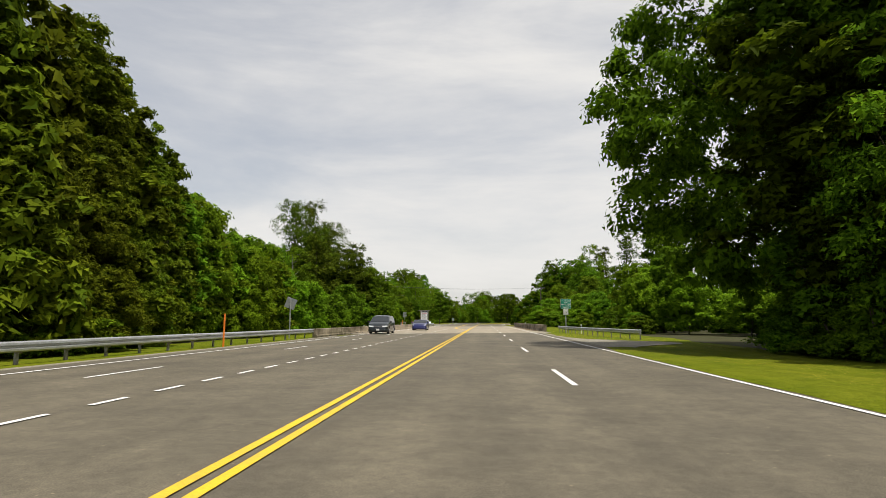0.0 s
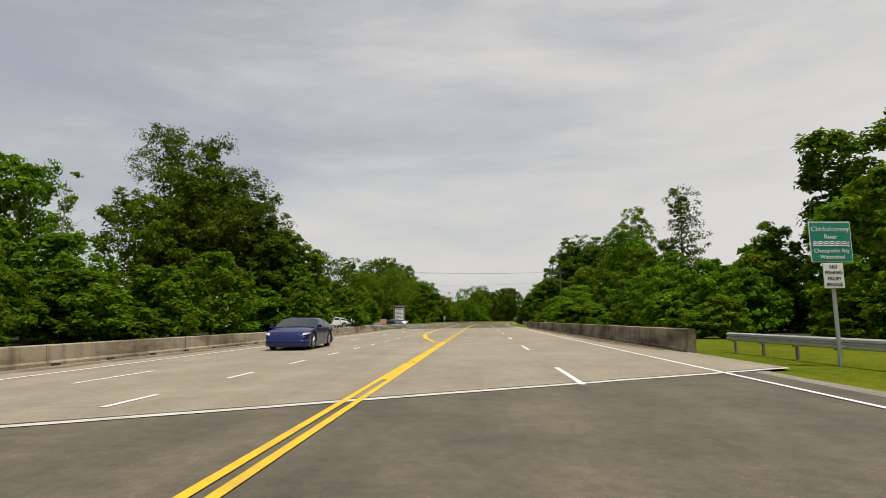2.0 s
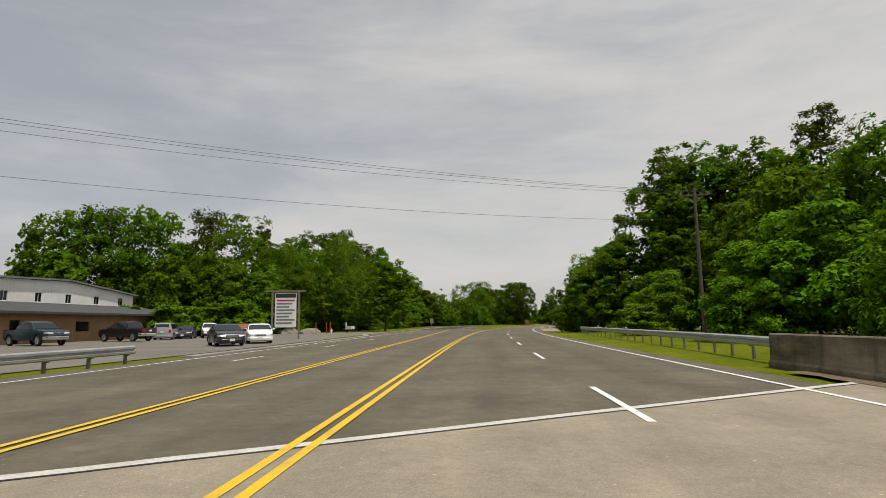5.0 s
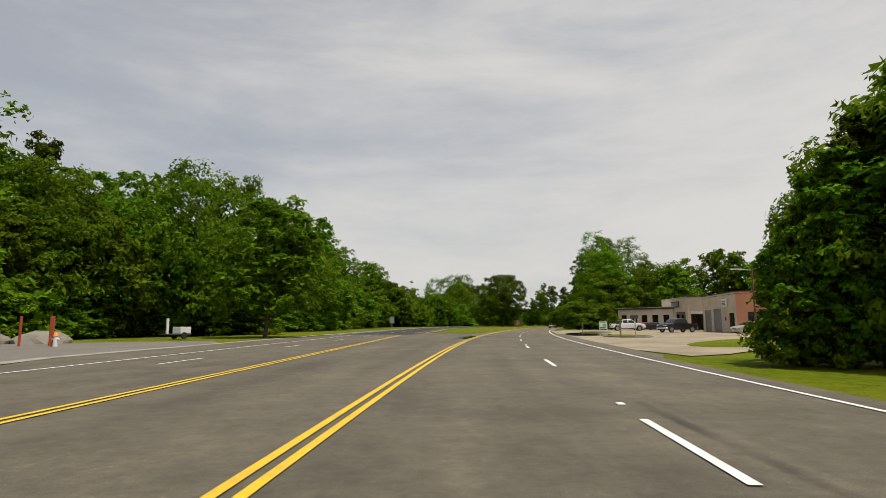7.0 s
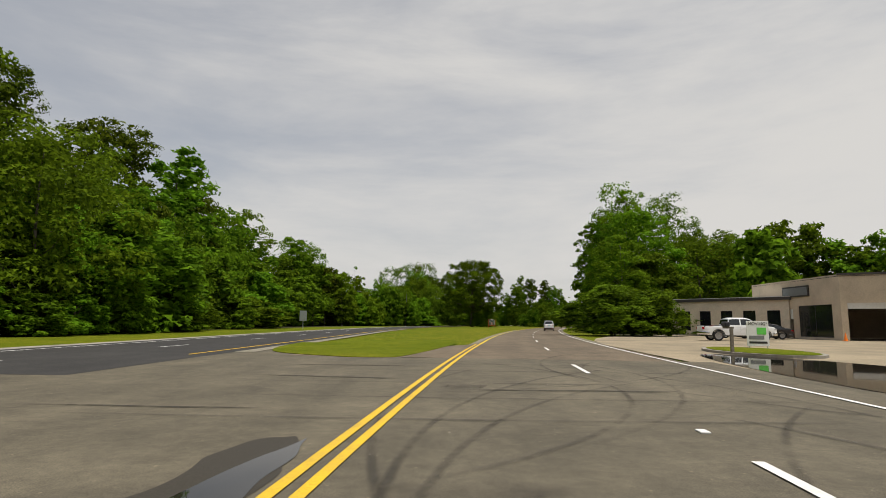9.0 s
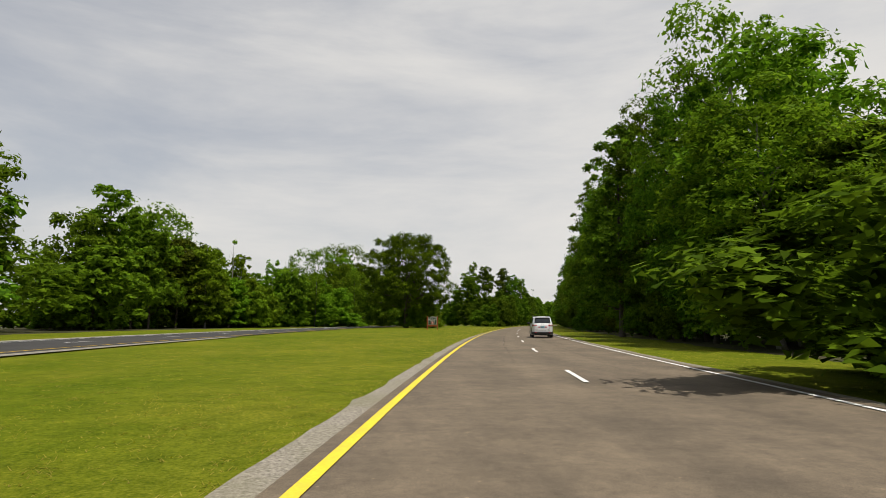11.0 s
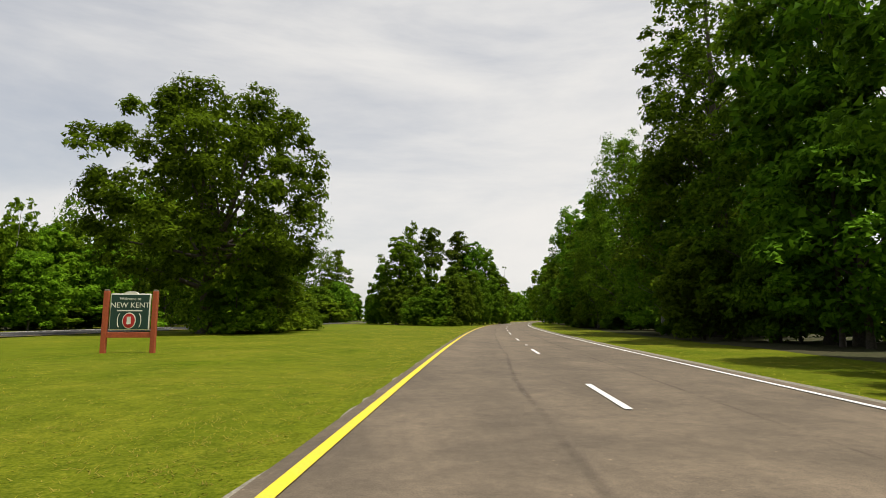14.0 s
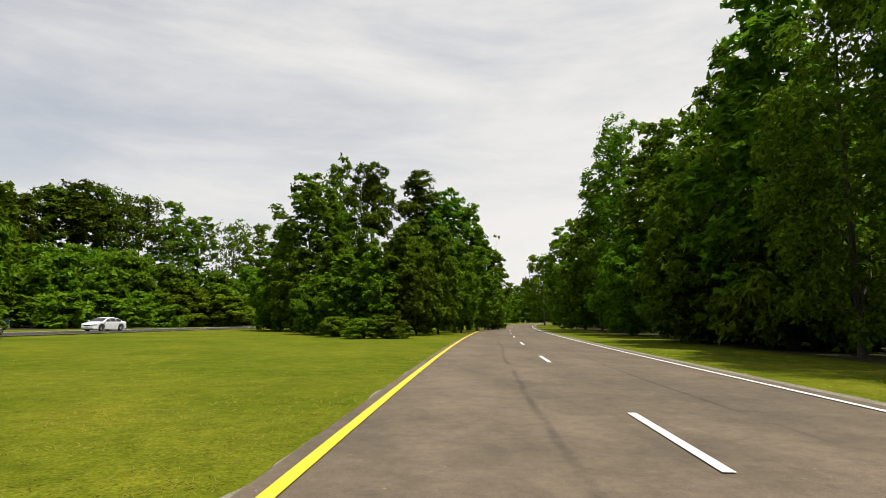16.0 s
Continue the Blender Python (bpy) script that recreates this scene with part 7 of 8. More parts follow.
# marker posts
for s, u, mat, h, lab in ((26.0, -14.2, M_ORANGE, 1.6, "thin orange utility marker post"), (141.5, 8.6, M_SIGN_WHITE, 1.1, "thin white marker post"), (61.0, 8.6, M_SIGN_WHITE, 1.0, "thin white marker post"), (141.5, -22.5, M_ORANGE, 1.5, "thin orange and white marker post")):
    ob = tagged(part("marker_post", boxed(-0.04, 0.04, -0.015, 0.015, 0, h, 0.006), mat), lab, "marker post", "marker posts")
    ob.matrix_basis = at_road(s, u, -0.05)

# plaza sign beside the lot
plaza = empty("plaza_sign", Matrix.Translation((-20.9, 178.8, 0)) @ Matrix.Rotation(radians(12), 4, "Z"), label="white business board hung between two timber posts", category="sign")
for x in (-1.25, 1.25):
    part("post", boxed(x - 0.08, x + 0.08, -0.08, 0.08, -0.3, 4.5), M_WOOD_POST, plaza)
part("cross_beam", boxed(-1.9, 1.9, -0.09, 0.09, 4.5, 4.65), M_WOOD_POST, plaza)
bd = part("board", boxed(-1.0, 1.0, -0.06, 0.06, 1.1, 4.4, 0.02), M_SIGN_WHITE, plaza)
part("board_head", boxed(-0.95, 0.95, -0.075, -0.055, 3.95, 4.35), M_INK, bd)
for k in range(8):
    part("print_bar", boxed(-0.85, 0.85 - 0.25 * (k % 3), -0.072, -0.058, 3.6 - 0.31 * k, 3.76 - 0.31 * k), M_METAL_GREY if k else M_RED, bd)
low = empty("banner", Matrix.Translation((-24.4, 178.0, 0)), label="low faded red and white banner on stakes", category="sign")
part("face", boxed(-0.8, 0.8, -0.02, 0.02, 0.5, 1.5, 0.01), M_WALL_PINK, low)
for x in (-0.7, 0.7):
    part("stake", boxed(x - 0.03, x + 0.03, 0.02, 0.06, -0.2, 1.4), M_WOOD_POST, low)

# county welcome sign on the median
wel = empty("welcome_sign", Matrix.Translation((18.45, 379.9, 0)) @ Matrix.Rotation(radians(-6), 4, "Z"), label="carved dark green welcome board between red timber posts", category="sign")
for x in (-0.88, 0.88):
    part("post", boxed(x - 0.085, x + 0.085, -0.085, 0.085, -0.3, 2.25, 0.012), M_RED_WOOD, wel)
    part("post_cap", boxed(x - 0.07, x + 0.07, -0.07, 0.07, 2.25, 2.31, 0.02), M_WOOD_POST, wel)
for z in (0.62,):
    part("cross_rail", boxed(-0.79, 0.79, -0.05, 0.05, z - 0.10, z + 0.10, 0.01), M_RED_WOOD, wel)
bm = boxed(-0.72, 0.72, -0.05, 0.05, 0.80, 2.16, 0.03)
brd = part("board", bm, M_CREAM, wel)
part("board_face", boxed(-0.68, 0.68, -0.062, -0.045, 0.84, 2.12, 0.006), M_DARK_GREEN, brd)
bm = bmesh.new()
bmesh.ops.create_cone(bm, cap_ends=True, segments=28, radius1=0.26, radius2=0.26, depth=0.09, matrix=Matrix.Translation((0, 0, 2.14)) @ Matrix.Rotation(radians(90), 4, "X") @ Matrix.Diagonal((1, 0.42, 1, 1)))
part("crest", bm, M_CREAM, brd)
text_mesh("Welcome to", 0.15, M_CREAM, brd, pose(0, -0.066, 1.96))
text_mesh("NEW KENT", 0.275, M_CREAM, brd, pose(0, -0.066, 1.72))
part("print_bar", boxed(-0.45, 0.45, -0.068, -0.06, 1.50, 1.55), M_CREAM, brd)
for k, (r, mt) in enumerate(((0.30, M_CREAM), (0.265, M_RED))):
    bm = bmesh.new()
    bmesh.ops.create_cone(bm, cap_ends=True, segments=32, radius1=r, radius2=r, depth=0.02, matrix=Matrix.Translation((0, -0.066 - 0.006 * k, 1.15)) @ Matrix.Rotation(radians(90), 4, "X") @ Matrix.Diagonal((0.8, 1, 1, 1)))
    part("seal", bm, mt, brd)
part("seal_figure", boxed(-0.07, 0.07, -0.09, -0.08, 1.02, 1.3, 0.02), M_CREAM, brd)
for sx in (-1, 1):
    bm = bmesh.new()
    for i in range(9):
        a0, a1 = radians(-60 + 130 * i / 9), radians(-60 + 130 * (i + 1) / 9)
        rod(bm, (sx * (0.30 + 0.12 * math.cos(a0)), -0.066, 1.15 + 0.28 * math.sin(a0)), (sx * (0.30 + 0.12 * math.cos(a1)), -0.066, 1.15 + 0.28 * math.sin(a1)), 0.016, None, 5)
    part("scroll", bm, M_CREAM, brd)

# removal firm's board on the forecourt island
mov = empty("yard_sign", Matrix.Translation((18.4, 257.9, 0.08)) @ Matrix.Rotation(radians(-8), 4, "Z"), label="white printed yard sign with green picture on short legs", category="sign")
fc = part("face", boxed(-0.55, 0.55, -0.02, 0.02, 0.12, 1.42, 0.008), M_SIGN_WHITE, mov)
text_mesh("MOVING?", 0.22, M_INK, fc, pose(0, -0.024, 1.27))
part("picture", boxed(-0.05, 0.42, -0.027, -0.018, 0.72, 1.08, 0.01), M_SIGN_LIME, fc)
part("picture", boxed(-0.45, 0.30, -0.027, -0.018, 0.46, 0.66, 0.01), M_METAL_GREY, fc)
part("print_bar", boxed(-0.45, 0.45, -0.027, -0.018, 0.25, 0.36), M_INK, fc)
for x in (-0.45, 0.45):
    part("leg", boxed(x - 0.02, x + 0.02, -0.02, 0.02, -0.15, 0.14), M_STEEL, mov)

# small mailbox and posts on the forecourt islands
for s, u, h, lab in ((254.8, 7.9, 1.5, "weathered timber post with a mailbox"), (229.5, 8.9, 1.55, "weathered timber post with a mailbox")):
    ob = empty("mailbox", at_road(s, u), label=lab, category="mailbox", group="mailboxes")
    part("post", boxed(-0.06, 0.06, -0.06, 0.06, -0.2, h - 0.3), M_WOOD_POST, ob)
    part("arm", boxed(-0.35, 0.1, -0.04, 0.04, h - 0.38, h - 0.30), M_WOOD_POST, ob)
    bm = boxed(-0.34, -0.12, -0.25, 0.25, h - 0.30, h - 0.08, 0.05)
    part("box", bm, M_BLACK_TRIM, ob)
ob = empty("street_sign", at_road(228.5, 10.0), label="thin steel post with a small dark plate", category="road sign")
part("post", boxed(-0.035, 0.035, -0.035, 0.035, -0.2, 2.0), M_STEEL, ob)
part("plate", boxed(-0.4, 0.25, -0.06, -0.04, 1.65, 1.95, 0.01), M_TRIM_DARK, ob)
cone = empty("traffic_cone", Matrix.Translation((37.6, 277.0, 0)), label="orange traffic cone by the garage door", category="traffic cone")
part("cone", rod(bmesh.new(), (0, 0, 0.03), (0, 0, 0.72), 0.15, 0.03, 14), M_ORANGE, cone)
part("base", boxed(-0.2, 0.2, -0.2, 0.2, 0, 0.04, 0.01), M_ORANGE, cone)

# lamp mast by the salmon wall
mast = empty("light_pole", Matrix.Translation((29.6, 238.5, 0)), label="rusty steel pole with a fluorescent lamp arm", category="light pole")
part("pole", rod(bmesh.new(), (0, 0, -0.3), (0, 0, 7.2), 0.10, 0.08, 10), M_RUST, mast)
part("arm", rod(bmesh.new(), (0, 0, 6.9), (-1.9, 0.4, 7.05), 0.04, 0.03, 6), M_STEEL, mast)
part("lamp_tube", boxed(-2.1, -0.9, 0.3, 0.45, 7.0, 7.1, 0.02), M_SIGN_WHITE, mast)
part("arm", rod(bmesh.new(), (0, 0, 4.6), (-1.6, 0.3, 4.65), 0.035, 0.03, 6), M_RUST, mast)


# utility poles and wires
def utility_pole(x, y, h, rz, label):
    ob = empty("utility_pole", Matrix.Translation((x, y, 0)) @ Matrix.Rotation(radians(rz), 4, "Z"), label=label, category="utility pole", group="utility poles")
    part("pole", rod(bmesh.new(), (0, 0, -0.4), (0, 0, h), 0.16, 0.11, 10), M_POLE, ob)
    part("cross_arm", boxed(-1.15, 1.15, -0.06, 0.06, h - 0.7, h - 0.56, 0.01), M_POLE, ob)
    for a, b in (((-0.7, 0.02, h - 0.64), (-0.08, 0.02, h - 1.25)), ((0.7, 0.02, h - 0.64), (0.08, 0.02, h - 1.25))):
        part("brace", rod(bmesh.new(), a, b, 0.02, None, 5), M_STEEL, ob)
    for x0 in (-1.05, -0.45, 0.45, 1.05):
        part("insulator", rod(bmesh.new(), (x0, 0, h - 0.56), (x0, 0, h - 0.38), 0.05, 0.035, 8), M_METAL_GREY, ob)
    return ob


utility_pole(15.6, 172.0, 12.0, -12, "tall timber utility pole with a cross arm among trees")
utility_pole(-34.5, 141.0, 11.0, 60, "tall timber utility pole beside the parking lot")


def wire(a, b, sag, label="thin dark overhead power line"):
    bm = bmesh.new()
    a, b = Vector(a), Vector(b)
    pts = [a.lerp(b, i / 24) - Vector((0, 0, sag * 4 * (i / 24) * (1 - i / 24))) for i in range(25)]
    for p, q in zip(pts, pts[1:]):
        rod(bm, p, q, 0.010, None, 4)
    return tagged(part("power_line", bm, M_TRIM_DARK), label, "power line", "overhead power lines")


for k, (dx, dz) in enumerate(((-1.0, 0), (0.4, 0), (1.0, 0.0))):
    wire((15.6 + dx, 172.0 - dx * 0.2, 11.6 + dz), (-34.5 + dx * 0.5, 141.0 - dx * 0.86, 10.6 + dz), 0.9)
    wire((-34.5 + dx * 0.5, 141.0 - dx * 0.86, 10.6 + dz), (-85 + dx * 0.5, 110 - dx * 0.86, 10.6), 0.9)
wire((15.6, 172.0, 9.3), (-34.5, 141.0, 8.3), 0.9)

# sign across the other carriageway
ob = empty("road_sign", Matrix.Translation((-19.5, 322.0, 0)) @ Matrix.Rotation(radians(-4), 4, "Z"), label="pale grey rectangular sign on a post beyond the opposite carriageway", category="road sign")
part("post", boxed(-0.05, 0.05, 0.02, 0.1, -0.3, 3.0), M_STEEL, ob)
part("board", boxed(-0.6, 0.6, -0.01, 0.02, 1.3, 3.0, 0.01), M_SIGN_BACK, ob)
# things in the gravel turnout on the left
pile = bmesh.new()
bmesh.ops.create_icosphere(pile, subdivisions=3, radius=1.0)
for v in pile.verts:
    n_ = noise.noise(v.co * 1.7)
    v.co = Vector((v.co.x * 2.4, v.co.y * 2.0, max(-0.05, v.co.z) * 1.35)) * (1 + 0.16 * n_)
gp = tagged(part("grit_mound", pile, M_GRAVEL), "heap of pale gravel beside the turnout", "gravel heap", "gravel heaps")
gp.matrix_basis = Matrix.Translation((-29.5, 214.5, -0.02)) @ Matrix.Diagonal((0.75, 0.75, 0.62, 1))
gp2 = tagged(part("grit_mound", gp.data, None), "heap of dark soil and rubble beside the turnout", "gravel heap", "gravel heaps")
gp2.matrix_basis = Matrix.Translation((-32.5, 213.0, -0.02)) @ Matrix.Diagonal((0.7, 0.8, 0.66, 1))
for k, (dx, dy) in enumerate(((-0.9, 0), (0.6, 0.4), (1.4, -0.5))):
    o = tagged(part("stake", boxed(-0.05, 0.05, -0.05, 0.05, -0.1, 1.7, 0.008), M_RED_WOOD), "red-painted timber stake by the gravel heap", "stake", "red stakes")
    o.matrix_basis = Matrix.Translation((-26.2 + dx, 209.5 + dy, 0))
hyd = empty("hydrant", Matrix.Translation((-24.6, 209.0, 0)), label="small pale fire hydrant beside the red stakes", category="hydrant")
part("barrel", rod(bmesh.new(), (0, 0, 0), (0, 0, 0.6), 0.13, 0.12, 12), M_SIGN_WHITE, hyd)
part("bonnet", rod(bmesh.new(), (0, 0, 0.6), (0, 0, 0.78), 0.15, 0.05, 12), M_ORANGE, hyd)
part("outlet", rod(bmesh.new(), (-0.2, 0, 0.42), (0.2, 0, 0.42), 0.06, 0.06, 8), M_SIGN_WHITE, hyd)
tr_ = empty("trailer", Matrix.Translation((-25.5, 224.5, 0)) @ Matrix.Rotation(radians(70), 4, "Z"), label="small utility trailer with a white box at the wood's edge", category="trailer")
part("box", boxed(-0.2, 0.9, -0.45, 0.45, 0.45, 1.0, 0.02), M_SIGN_WHITE, tr_)
part("frame", boxed(-1.6, 0.9, -0.5, 0.5, 0.35, 0.45), M_TRIM_DARK, tr_)
part("jack", boxed(-1.25, -1.05, -0.05, 0.05, 0.45, 1.7), M_SIGN_WHITE, tr_)
for sy in (-0.55, 0.55):
    part("wheel", rod(bmesh.new(), (0.1, sy - 0.08, 0.28), (0.1, sy + 0.08, 0.28), 0.28, None, 16), M_TYRE, tr_)

# ---- wear of the road, water and grass ----
def worn(name, colour, rough, scale, lo, hi, strength=0.8):
    """A thin broken film over the road: stains, tyre marks, seams."""
    m, n, l, b = material(name, rough, 0, 0.3)
    b.inputs["Base Color"].default_value = (*colour, 1)
    f = noise_tex(n, l, scale, 5, 0.65)
    r = ramp(n, ((lo, (0, 0, 0)), (hi, (strength,) * 3)))
    l.new(f.outputs["Fac"], r.inputs["Fac"])
    # the film thins out towards its edges (UV: across, along)
    uv = n.new("ShaderNodeUVMap")
    sx = n.new("ShaderNodeSeparateXYZ")
    l.new(uv.outputs["UV"], sx.inputs["Vector"])
    pw = n.new("ShaderNodeMath")
    pw.operation = "PINGPONG"
    pw.inputs[1].default_value = 0.5
    l.new(sx.outputs["X"], pw.inputs[0])
    mr = n.new("ShaderNodeMapRange")
    mr.interpolation_type = "SMOOTHSTEP"
    mr.inputs["From Max"].default_value = 0.42
    l.new(pw.outputs[0], mr.inputs["Value"])
    ml = n.new("ShaderNodeMath")
    ml.operation = "MULTIPLY"
    l.new(r.outputs["Color"], ml.inputs[0])
    l.new(mr.outputs[0], ml.inputs[1])
    py = n.new("ShaderNodeMath")
    py.operation = "PINGPONG"
    py.inputs[1].default_value = 0.5
    l.new(sx.outputs["Y"], py.inputs[0])
    my = n.new("ShaderNodeMapRange")
    my.interpolation_type = "SMOOTHSTEP"
    my.inputs["From Max"].default_value = 0.18
    l.new(py.outputs[0], my.inputs["Value"])
    m2 = n.new("ShaderNodeMath")
    m2.operation = "MULTIPLY"
    l.new(ml.outputs[0], m2.inputs[0])
    l.new(my.outputs[0], m2.inputs[1])
    l.new(m2.outputs[0], b.inputs["Alpha"])
    return m


M_SKID = worn("rubber tyre marks", (0.035, 0.032, 0.03), 0.8, 0.6, 0.36, 0.64, 0.40)
M_SEAM = worn("dark sealed seam", (0.03, 0.028, 0.026), 0.7, 0.5, 0.34, 0.66, 0.27)


def ribbon(name, pts, w, mat, z, parent):
    vs, fs = [], []
    for i, p in enumerate(pts):
        d = (pts[min(i + 1, len(pts) - 1)] - pts[max(i - 1, 0)]).normalized()
        r = Vector((d.y, -d.x, 0)) * w / 2
        vs += [p - r + Vector((0, 0, z)), p + r + Vector((0, 0, z))]
    for i in range(len(pts) - 1):
        fs.append((2 * i, 2 * i + 1, 2 * i + 3, 2 * i + 2))
    me = mesh_of(name, vs, fs)
    uv = me.uv_layers.new(name="UVMap")
    for lp in me.loops:
        uv.data[lp.index].uv = (lp.vertex_index % 2, (lp.vertex_index // 2) / (len(pts) - 1))
    return part(name, me, mat, parent)


def smudge(name, s, u, w, d, mat, z, parent):
    """A soft dark spot across the lane."""
    return ribbon(name, [P(s + 0.1 * math.sin(v * 5), u + w * v) for v in np.linspace(-0.5, 0.5, 12)], d, mat, z, parent)


# meandering seam along the second stretch
ribbon("seam", [P(s, -1.25 + 0.16 * noise.noise(Vector((s * 0.12, 2.0, 0))) + 0.05 * noise.noise(Vector((s * 0.7, 5.0, 0)))) for s in np.arange(285, 470, 1.0)], 0.18, M_SEAM, 0.0125, road_b)
ribbon("seam", [P(s, 1.5 + 0.14 * noise.noise(Vector((s * 0.1, 7.0, 0)))) for s in np.arange(285, 470, 1.0)], 0.12, M_SEAM, 0.0125, road_b)


def arc(s, u, r, a0, a1, n=26):
    c = P(s, u)
    return [c + Vector((r * math.cos(radians(a0 + (a1 - a0) * i / n)), r * math.sin(radians(a0 + (a1 - a0) * i / n)), 0)) for i in range(n + 1)]


# sand and twigs washed up along the wall's foot
M_SAND = worn("washed-up sand and leaf litter", (0.20, 0.135, 0.075), 0.95, 0.9, 0.34, 0.52, 0.85)
M_TWIG = worn("rotting leaves and twigs", (0.035, 0.026, 0.016), 0.95, 2.6, 0.46, 0.60, 0.9)
ribbon("sand_drift", [P(s, 5.0 + 0.22 * noise.noise(Vector((s * 0.2, 1.0, 0)))) for s in np.arange(70, 138, 0.7)], 1.7, M_SAND, 0.020, deck)
ribbon("sand_drift", [P(s, 5.05 + 0.3 * noise.noise(Vector((s * 0.45, 6.0, 0)))) for s in np.arange(72, 137, 0.5)], 0.9, M_TWIG, 0.024, deck)
ribbon("sand_drift", [P(s, -13.9 + 0.15 * noise.noise(Vector((s * 0.3, 9.0, 0)))) for s in np.arange(52, 126, 0.7)], 1.0, M_SAND, 0.020, deck)
# turning marks at the crossing
for s, u, r, a0, a1 in ((232, 10.5, 13.5, 120, 200), (234, 12.9, 16.2, 125, 200), (229, 13.5, 14.2, 130, 205), (240, -9.0, 9.0, -60, 60), (242, -9.5, 10.8, -55, 55), (226, 10, 14, 140, 200), (246, 12, 13, 130, 200), (236, -12, 15, -50, 40), (238, 14, 18, 150, 215), (228, -16, 19, -35, 30), (250, -8, 12, -80, 20), (244, 9, 9, 140, 250)):
    ribbon("tyre_mark", arc(s, u, r, a0, a1), 0.15, M_SKID, 0.0125, road)
for s, u0, u1 in ((236.0, -9, 3.2), (238.2, -7, 3.4), (240.5, -8, 3.0), (243.5, -6.5, 3.3), (246.0, -5.0, 3.0)):
    ribbon("tyre_mark", [P(s + 0.012 * (u - u0) ** 2 * 0.4, u) for u in np.linspace(u0, u1, 24)], 0.2, M_SKID, 0.0125, road)
ribbon("tyre_mark", [P(178 + t * 9, 0.9 - 0.9 * t + 0.4 * t * t) for t in np.linspace(0, 1.1, 16)], 0.28, M_SKID, 0.016, road)
for s, u, w, d in ((233, -2.6, 1.6, 0.5), (231.5, 1.2, 2.2, 0.35), (233.5, 2.4, 1.2, 0.3), (240, -3.0, 1.0, 0.6)):
    smudge("stain", s, u, w, d * 2, M_SKID, 0.012, road)
# rough spots on the bridge deck and the yellow lines
_r = np.random.default_rng(5)
for s, u, n_, ww, dd in ((94.3, -4.75, 6, 0.35, 0.25), (70.3, -3.95, 10, 0.4, 0.5), (66.0, -4.0, 7, 0.3, 0.5), (74.5, -3.9, 6, 0.3, 0.5), (81, -5.0, 5, 0.6, 0.3), (83.5, -5.2, 5, 0.7, 0.3), (97.5, -8.3, 5, 0.3, 0.3), (122.5, -7.4, 6, 0.4, 0.5), (70, -5.8, 4, 0.8, 0.3), (86, -6.8, 4, 0.8, 0.4)):
    for k in range(n_):
        a, b = _r.normal() * ww * 0.5, _r.normal() * dd * 0.5
        l_, w_ = 0.02 + 0.06 * _r.random(), 0.006 + 0.010 * _r.random()
        bm = boxed(-l_, l_, -w_, w_, 0.015, 0.0185)
        o = part("chip", bm, M_TAR, deck)
        o.matrix_basis = at_road(s + b, u + a, 0, _r.normal() * 12)
# lane reflector stubs
for s in (187.0, 211.4, 235.8, 309.2, 386.0, 410.4):
    bm = boxed(-0.06, 0.06, -0.10, 0.10, 0.0, 0.02, 0.006)
    o = part("lane_reflector", bm, M_SIGN_WHITE, road if s < 249 else road_b)
    o.matrix_basis = at_road(s, 0.05)
# standing water


def shore(pts, rough, seed):
    """A ragged waterline through places (s, u)."""
    out = []
    for (s0, u0), (s1, u1) in zip(pts, pts[1:] + pts[:1]):
        for k in range(8):
            s, u = s0 + (s1 - s0) * k / 8, u0 + (u1 - u0) * k / 8
            out.append(P(s + rough * 1.5 * noise.noise(Vector((s * 1.3, u * 3, seed))), u + rough * noise.noise(Vector((s * 1.1, u * 3, seed + 5))))[:2])
    return out


tagged(patch("puddle", shore([(222.9, -4.22), (228, -4.15), (233.6, -4.18), (235.0, -4.6), (234.6, -5.0), (233, -5.1), (231.4, -5.5), (227.9, -5.55), (224.9, -5.4), (223.6, -5.2), (223.3, -4.9)], 0.16, 1), 0.006, M_WET, None, 0, 2), "damp dark margin of a puddle by the yellow line", "puddle", kind="structure")
tagged(patch("puddle_water", shore([(223.3, -4.3), (223.6, -4.2), (227.3, -4.17), (233.2, -4.22), (234.9, -4.46), (232.4, -4.8), (230.4, -5.06), (226.6, -5.05), (225.2, -4.84), (223.8, -4.46)], 0.11, 3), 0.010, M_WATER, None, 0, 2), "shallow puddle mirroring the sky", "puddle", kind="structure")
tagged(patch("puddle_forecourt", [P(236, 5.6)[:2], P(240, 5.0)[:2], P(247, 5.1)[:2], P(254, 6.0)[:2], P(255, 7.2)[:2], P(251, 9.6)[:2], P(246, 10.6)[:2], P(240, 9.8)[:2], P(237, 7.6)[:2]], 0.004, M_WATER, None, 0, 2), "wide brown puddle on the forecourt", "puddle", kind="structure")
# forecourt islands
for i, (s, u, ls, lu) in enumerate(((233.6, 10.2, 4.5, 2.2), (256.6, 9.7, 4.4, 2.1))):
    pts = [P(s + ls * math.cos(a), u + lu * math.sin(a))[:2] for a in np.linspace(0, 2 * math.pi, 28, endpoint=False)]
    isl = tagged(patch("island_%d" % (i + 1), pts, 0.10, M_CONCRETE, None, 0.15), "kerbed grass island on the forecourt", "traffic island", kind="structure")
    pts = [P(s + (ls - 0.22) * math.cos(a), u + (lu - 0.22) * math.sin(a))[:2] for a in np.linspace(0, 2 * math.pi, 28, endpoint=False)]
    patch("island_grass", pts, 0.115, M_GRASS_GROUND, isl)
tagged(patch("verge_patch", [P(212, 16)[:2], P(208, 9)[:2], P(214, 9.5)[:2], P(226, 17)[:2], P(236, 27)[:2], P(230, 30)[:2]], -0.004, M_GRASS_GROUND, None, 0, 2), "thin grass patch beside the forecourt", "grass", kind="structure")
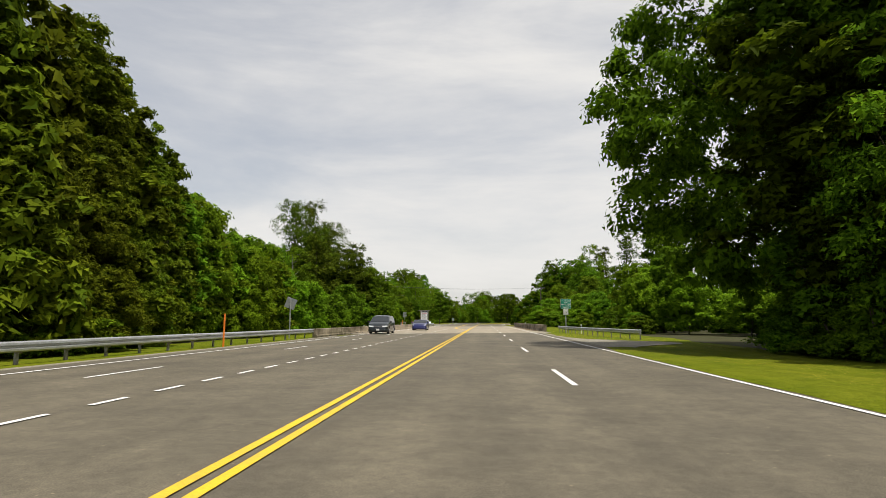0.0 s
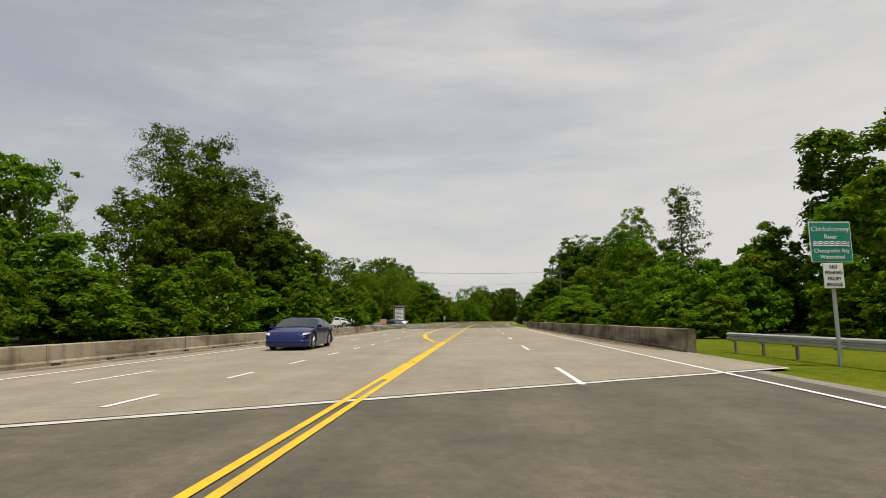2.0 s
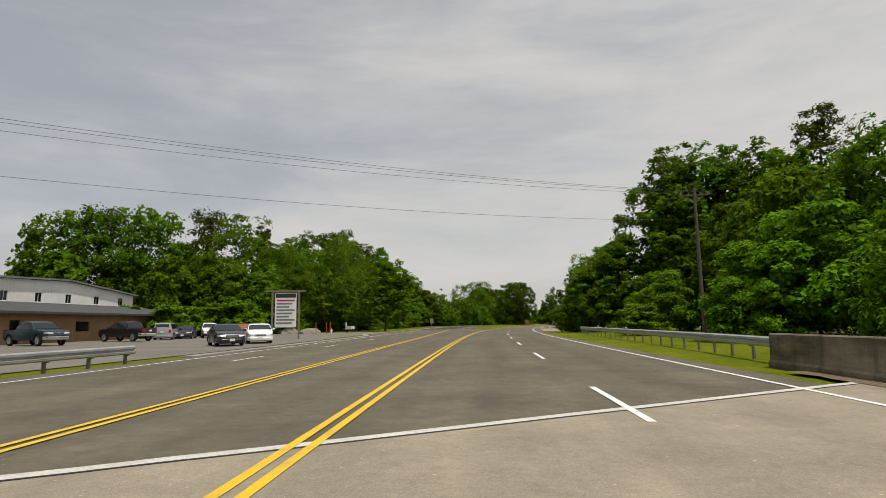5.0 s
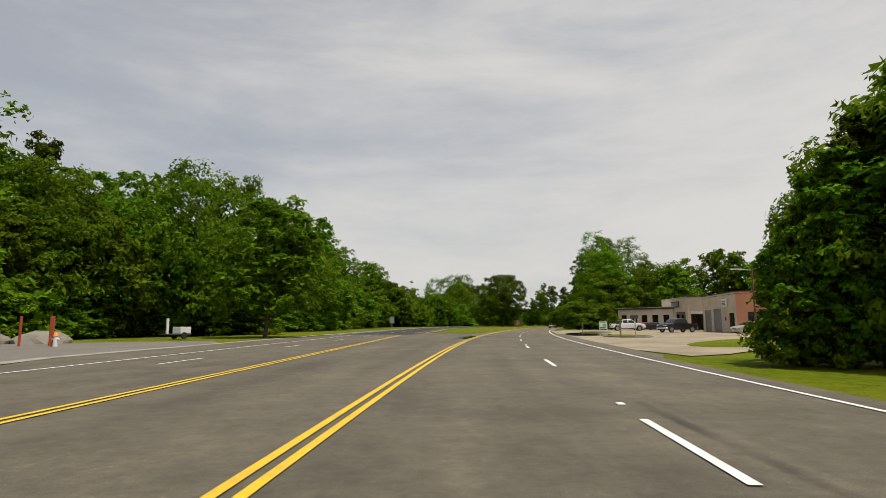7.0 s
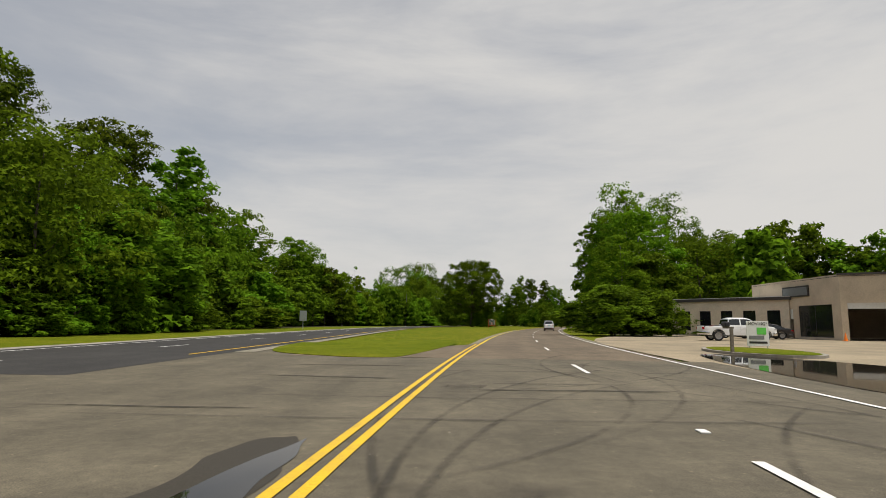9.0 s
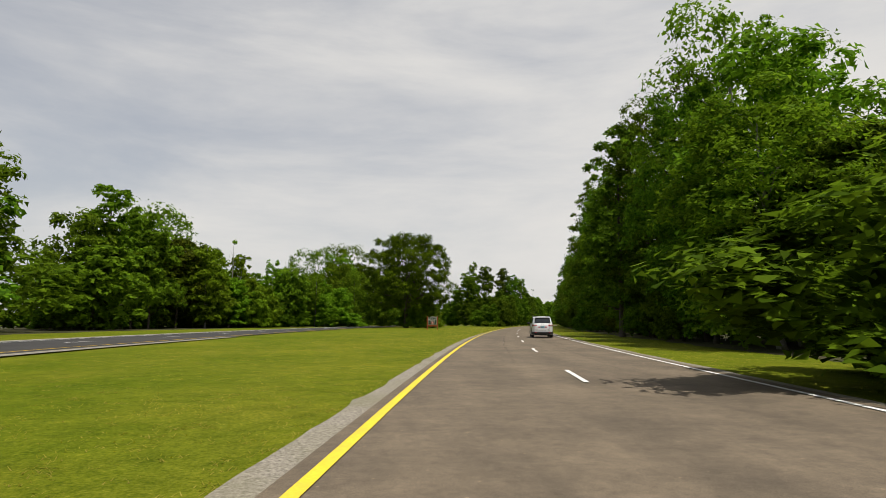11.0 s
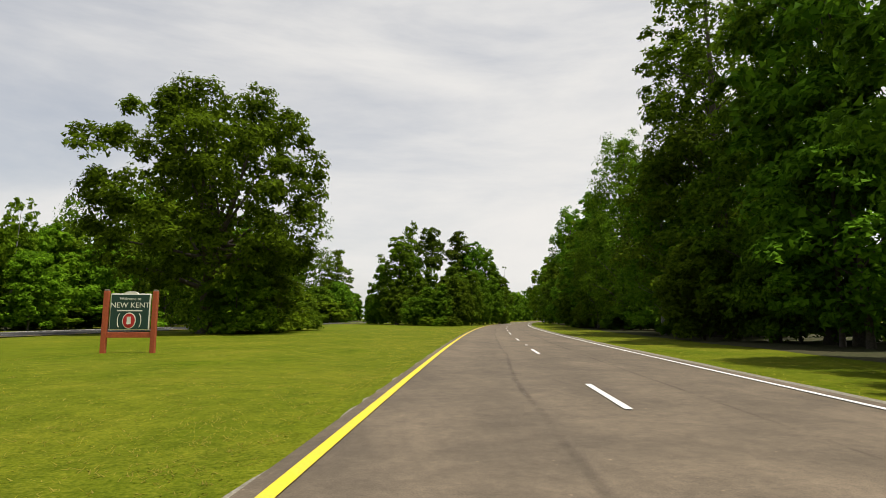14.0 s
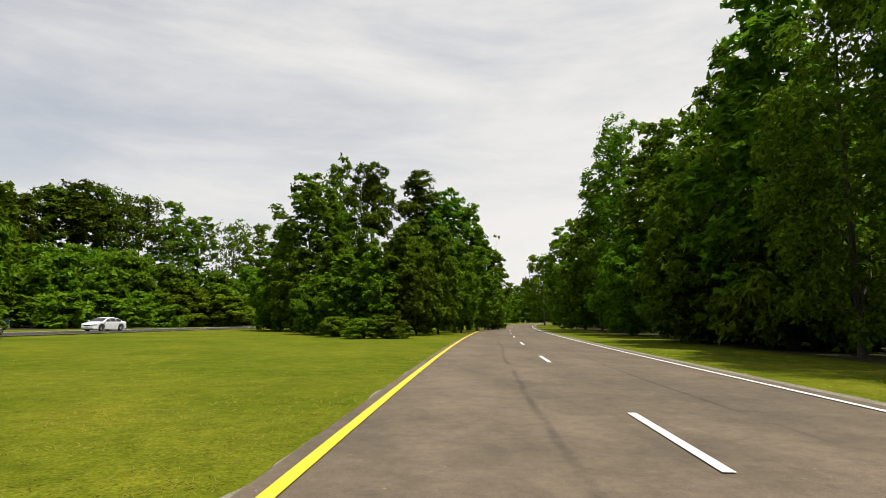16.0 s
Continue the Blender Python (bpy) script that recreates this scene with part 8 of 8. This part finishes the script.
tagged(sheet("turnout_kerb", 150, 236, lambda s: u_at(s, -15.4 - max(0, min(1, (s - 188) / 10)) * 2.4), lambda s: u_at(s, -14.7 - max(0, min(1, (s - 188) / 10)) * 2.4), -0.004, M_CONCRETE, 2.0), "pale concrete gutter at the lot's edge", "kerb", kind="structure")
# dark drag marks across the lanes at the crossing
M_DRAG = worn("scraped rubber marks", (0.028, 0.026, 0.022), 0.85, 2.2, 0.28, 0.50, 0.72)
for s, u0, u1, w, lean in ((228.2, -3.4, 0.2, 0.16, 0.25), (225.9, -3.2, 0.4, 0.12, 0.4), (224.6, 0.2, 3.4, 0.13, -0.2), (231.2, -9.6, -6.2, 0.14, 0.5), (239.5, -3.0, 1.2, 0.2, 0.3), (241.6, -8.0, -4.4, 0.22, -0.3),
                           (236.6, -9.5, -5.6, 0.16, 0.2), (214.0, -8.4, -5.2, 0.10, 0.3), (244.8, -8.6, -4.0, 0.25, 0.1), (219.0, -2.6, 1.0, 0.09, -0.3)):
    ribbon("drag_mark", [P(s + lean * t + 0.08 * noise.noise(Vector((t * 4, s, 0))), u0 + (u1 - u0) * t, 0) for t in np.linspace(0, 1, 14)], w, M_DRAG, 0.011, road)
# loose stones swept about the crossing
_vs, _fs = [], []
for _k in range(1500):
    s, u = 200 + 46 * _r.random() ** 0.8, -13.5 + 17.5 * _r.random()
    if s > 222 and s < 236 and -5.9 < u < -4.1:
        continue
    c = P(s, u, 0.0)
    d = 0.006 + 0.012 * _r.random() ** 2
    a = _r.random() * 6.28
    o = len(_vs)
    _vs += [c + Vector((d * math.cos(a + q * 2.09) * (1 + 0.5 * (q == 0)), d * math.sin(a + q * 2.09), -0.003)) for q in range(3)] + [c + Vector((0, 0, d * 0.8))]
    _fs += [(o, o + 1, o + 3), (o + 1, o + 2, o + 3), (o + 2, o, o + 3)]
tagged(part("loose_gravel", mesh_of("loose_gravel", _vs, _fs), M_GRAVEL), "small pale stones scattered over the asphalt", "gravel", kind="stuff")
# standing blades and seed stalks of the grass beside the carriageway
def grass(name, n, s0, s1, u0, u1, reach, seed):
    """Blades in tufts from the edge at u0 outwards to u1, thinning out over the reach."""
    r = np.random.default_rng(seed)
    tufts = max(1, n // 9)
    ss_, uu = s0 + (s1 - s0) * r.random(tufts), u0 + (u1 - u0) * r.random(tufts) ** reach
    base = np.array([P(a, b)[:] for a, b in zip(ss_, uu)])
    c = np.repeat(base, 9, axis=0)
    m = len(c)
    c[:, :2] += r.normal(size=(m, 2)) * 0.085
    c[:, 2] = -0.05
    tall = 0.012 + 0.022 * r.random(m) ** 2
    a = r.random(m) * 6.28
    way = np.stack((np.cos(a), np.sin(a), np.zeros(m)), axis=1)
    side = np.stack((-way[:, 1], way[:, 0], np.zeros(m)), axis=1) * (0.004 + 0.005 * r.random(m))[:, None]
    tip = c + way * (0.03 + 0.05 * r.random(m))[:, None] + np.array((0, 0, 1.0)) * tall[:, None]
    me = quads(name, np.stack((c + side, c - side, tip), axis=1)[:, ::-1], M_BLADE)
    return tagged(part(name, me, None), "short sunlit grass blades and pale seed stalks", "grass", kind="stuff")


grass("grass_blades", 120000, 258, 432, -4.2, -17.0, 1.5, 21)
grass("grass_blades", 36000, 285, 440, 4.2, 9.5, 1.2, 22)
grass("grass_blades", 16000, 4, 75, 5.2, 11.5, 1.0, 23)
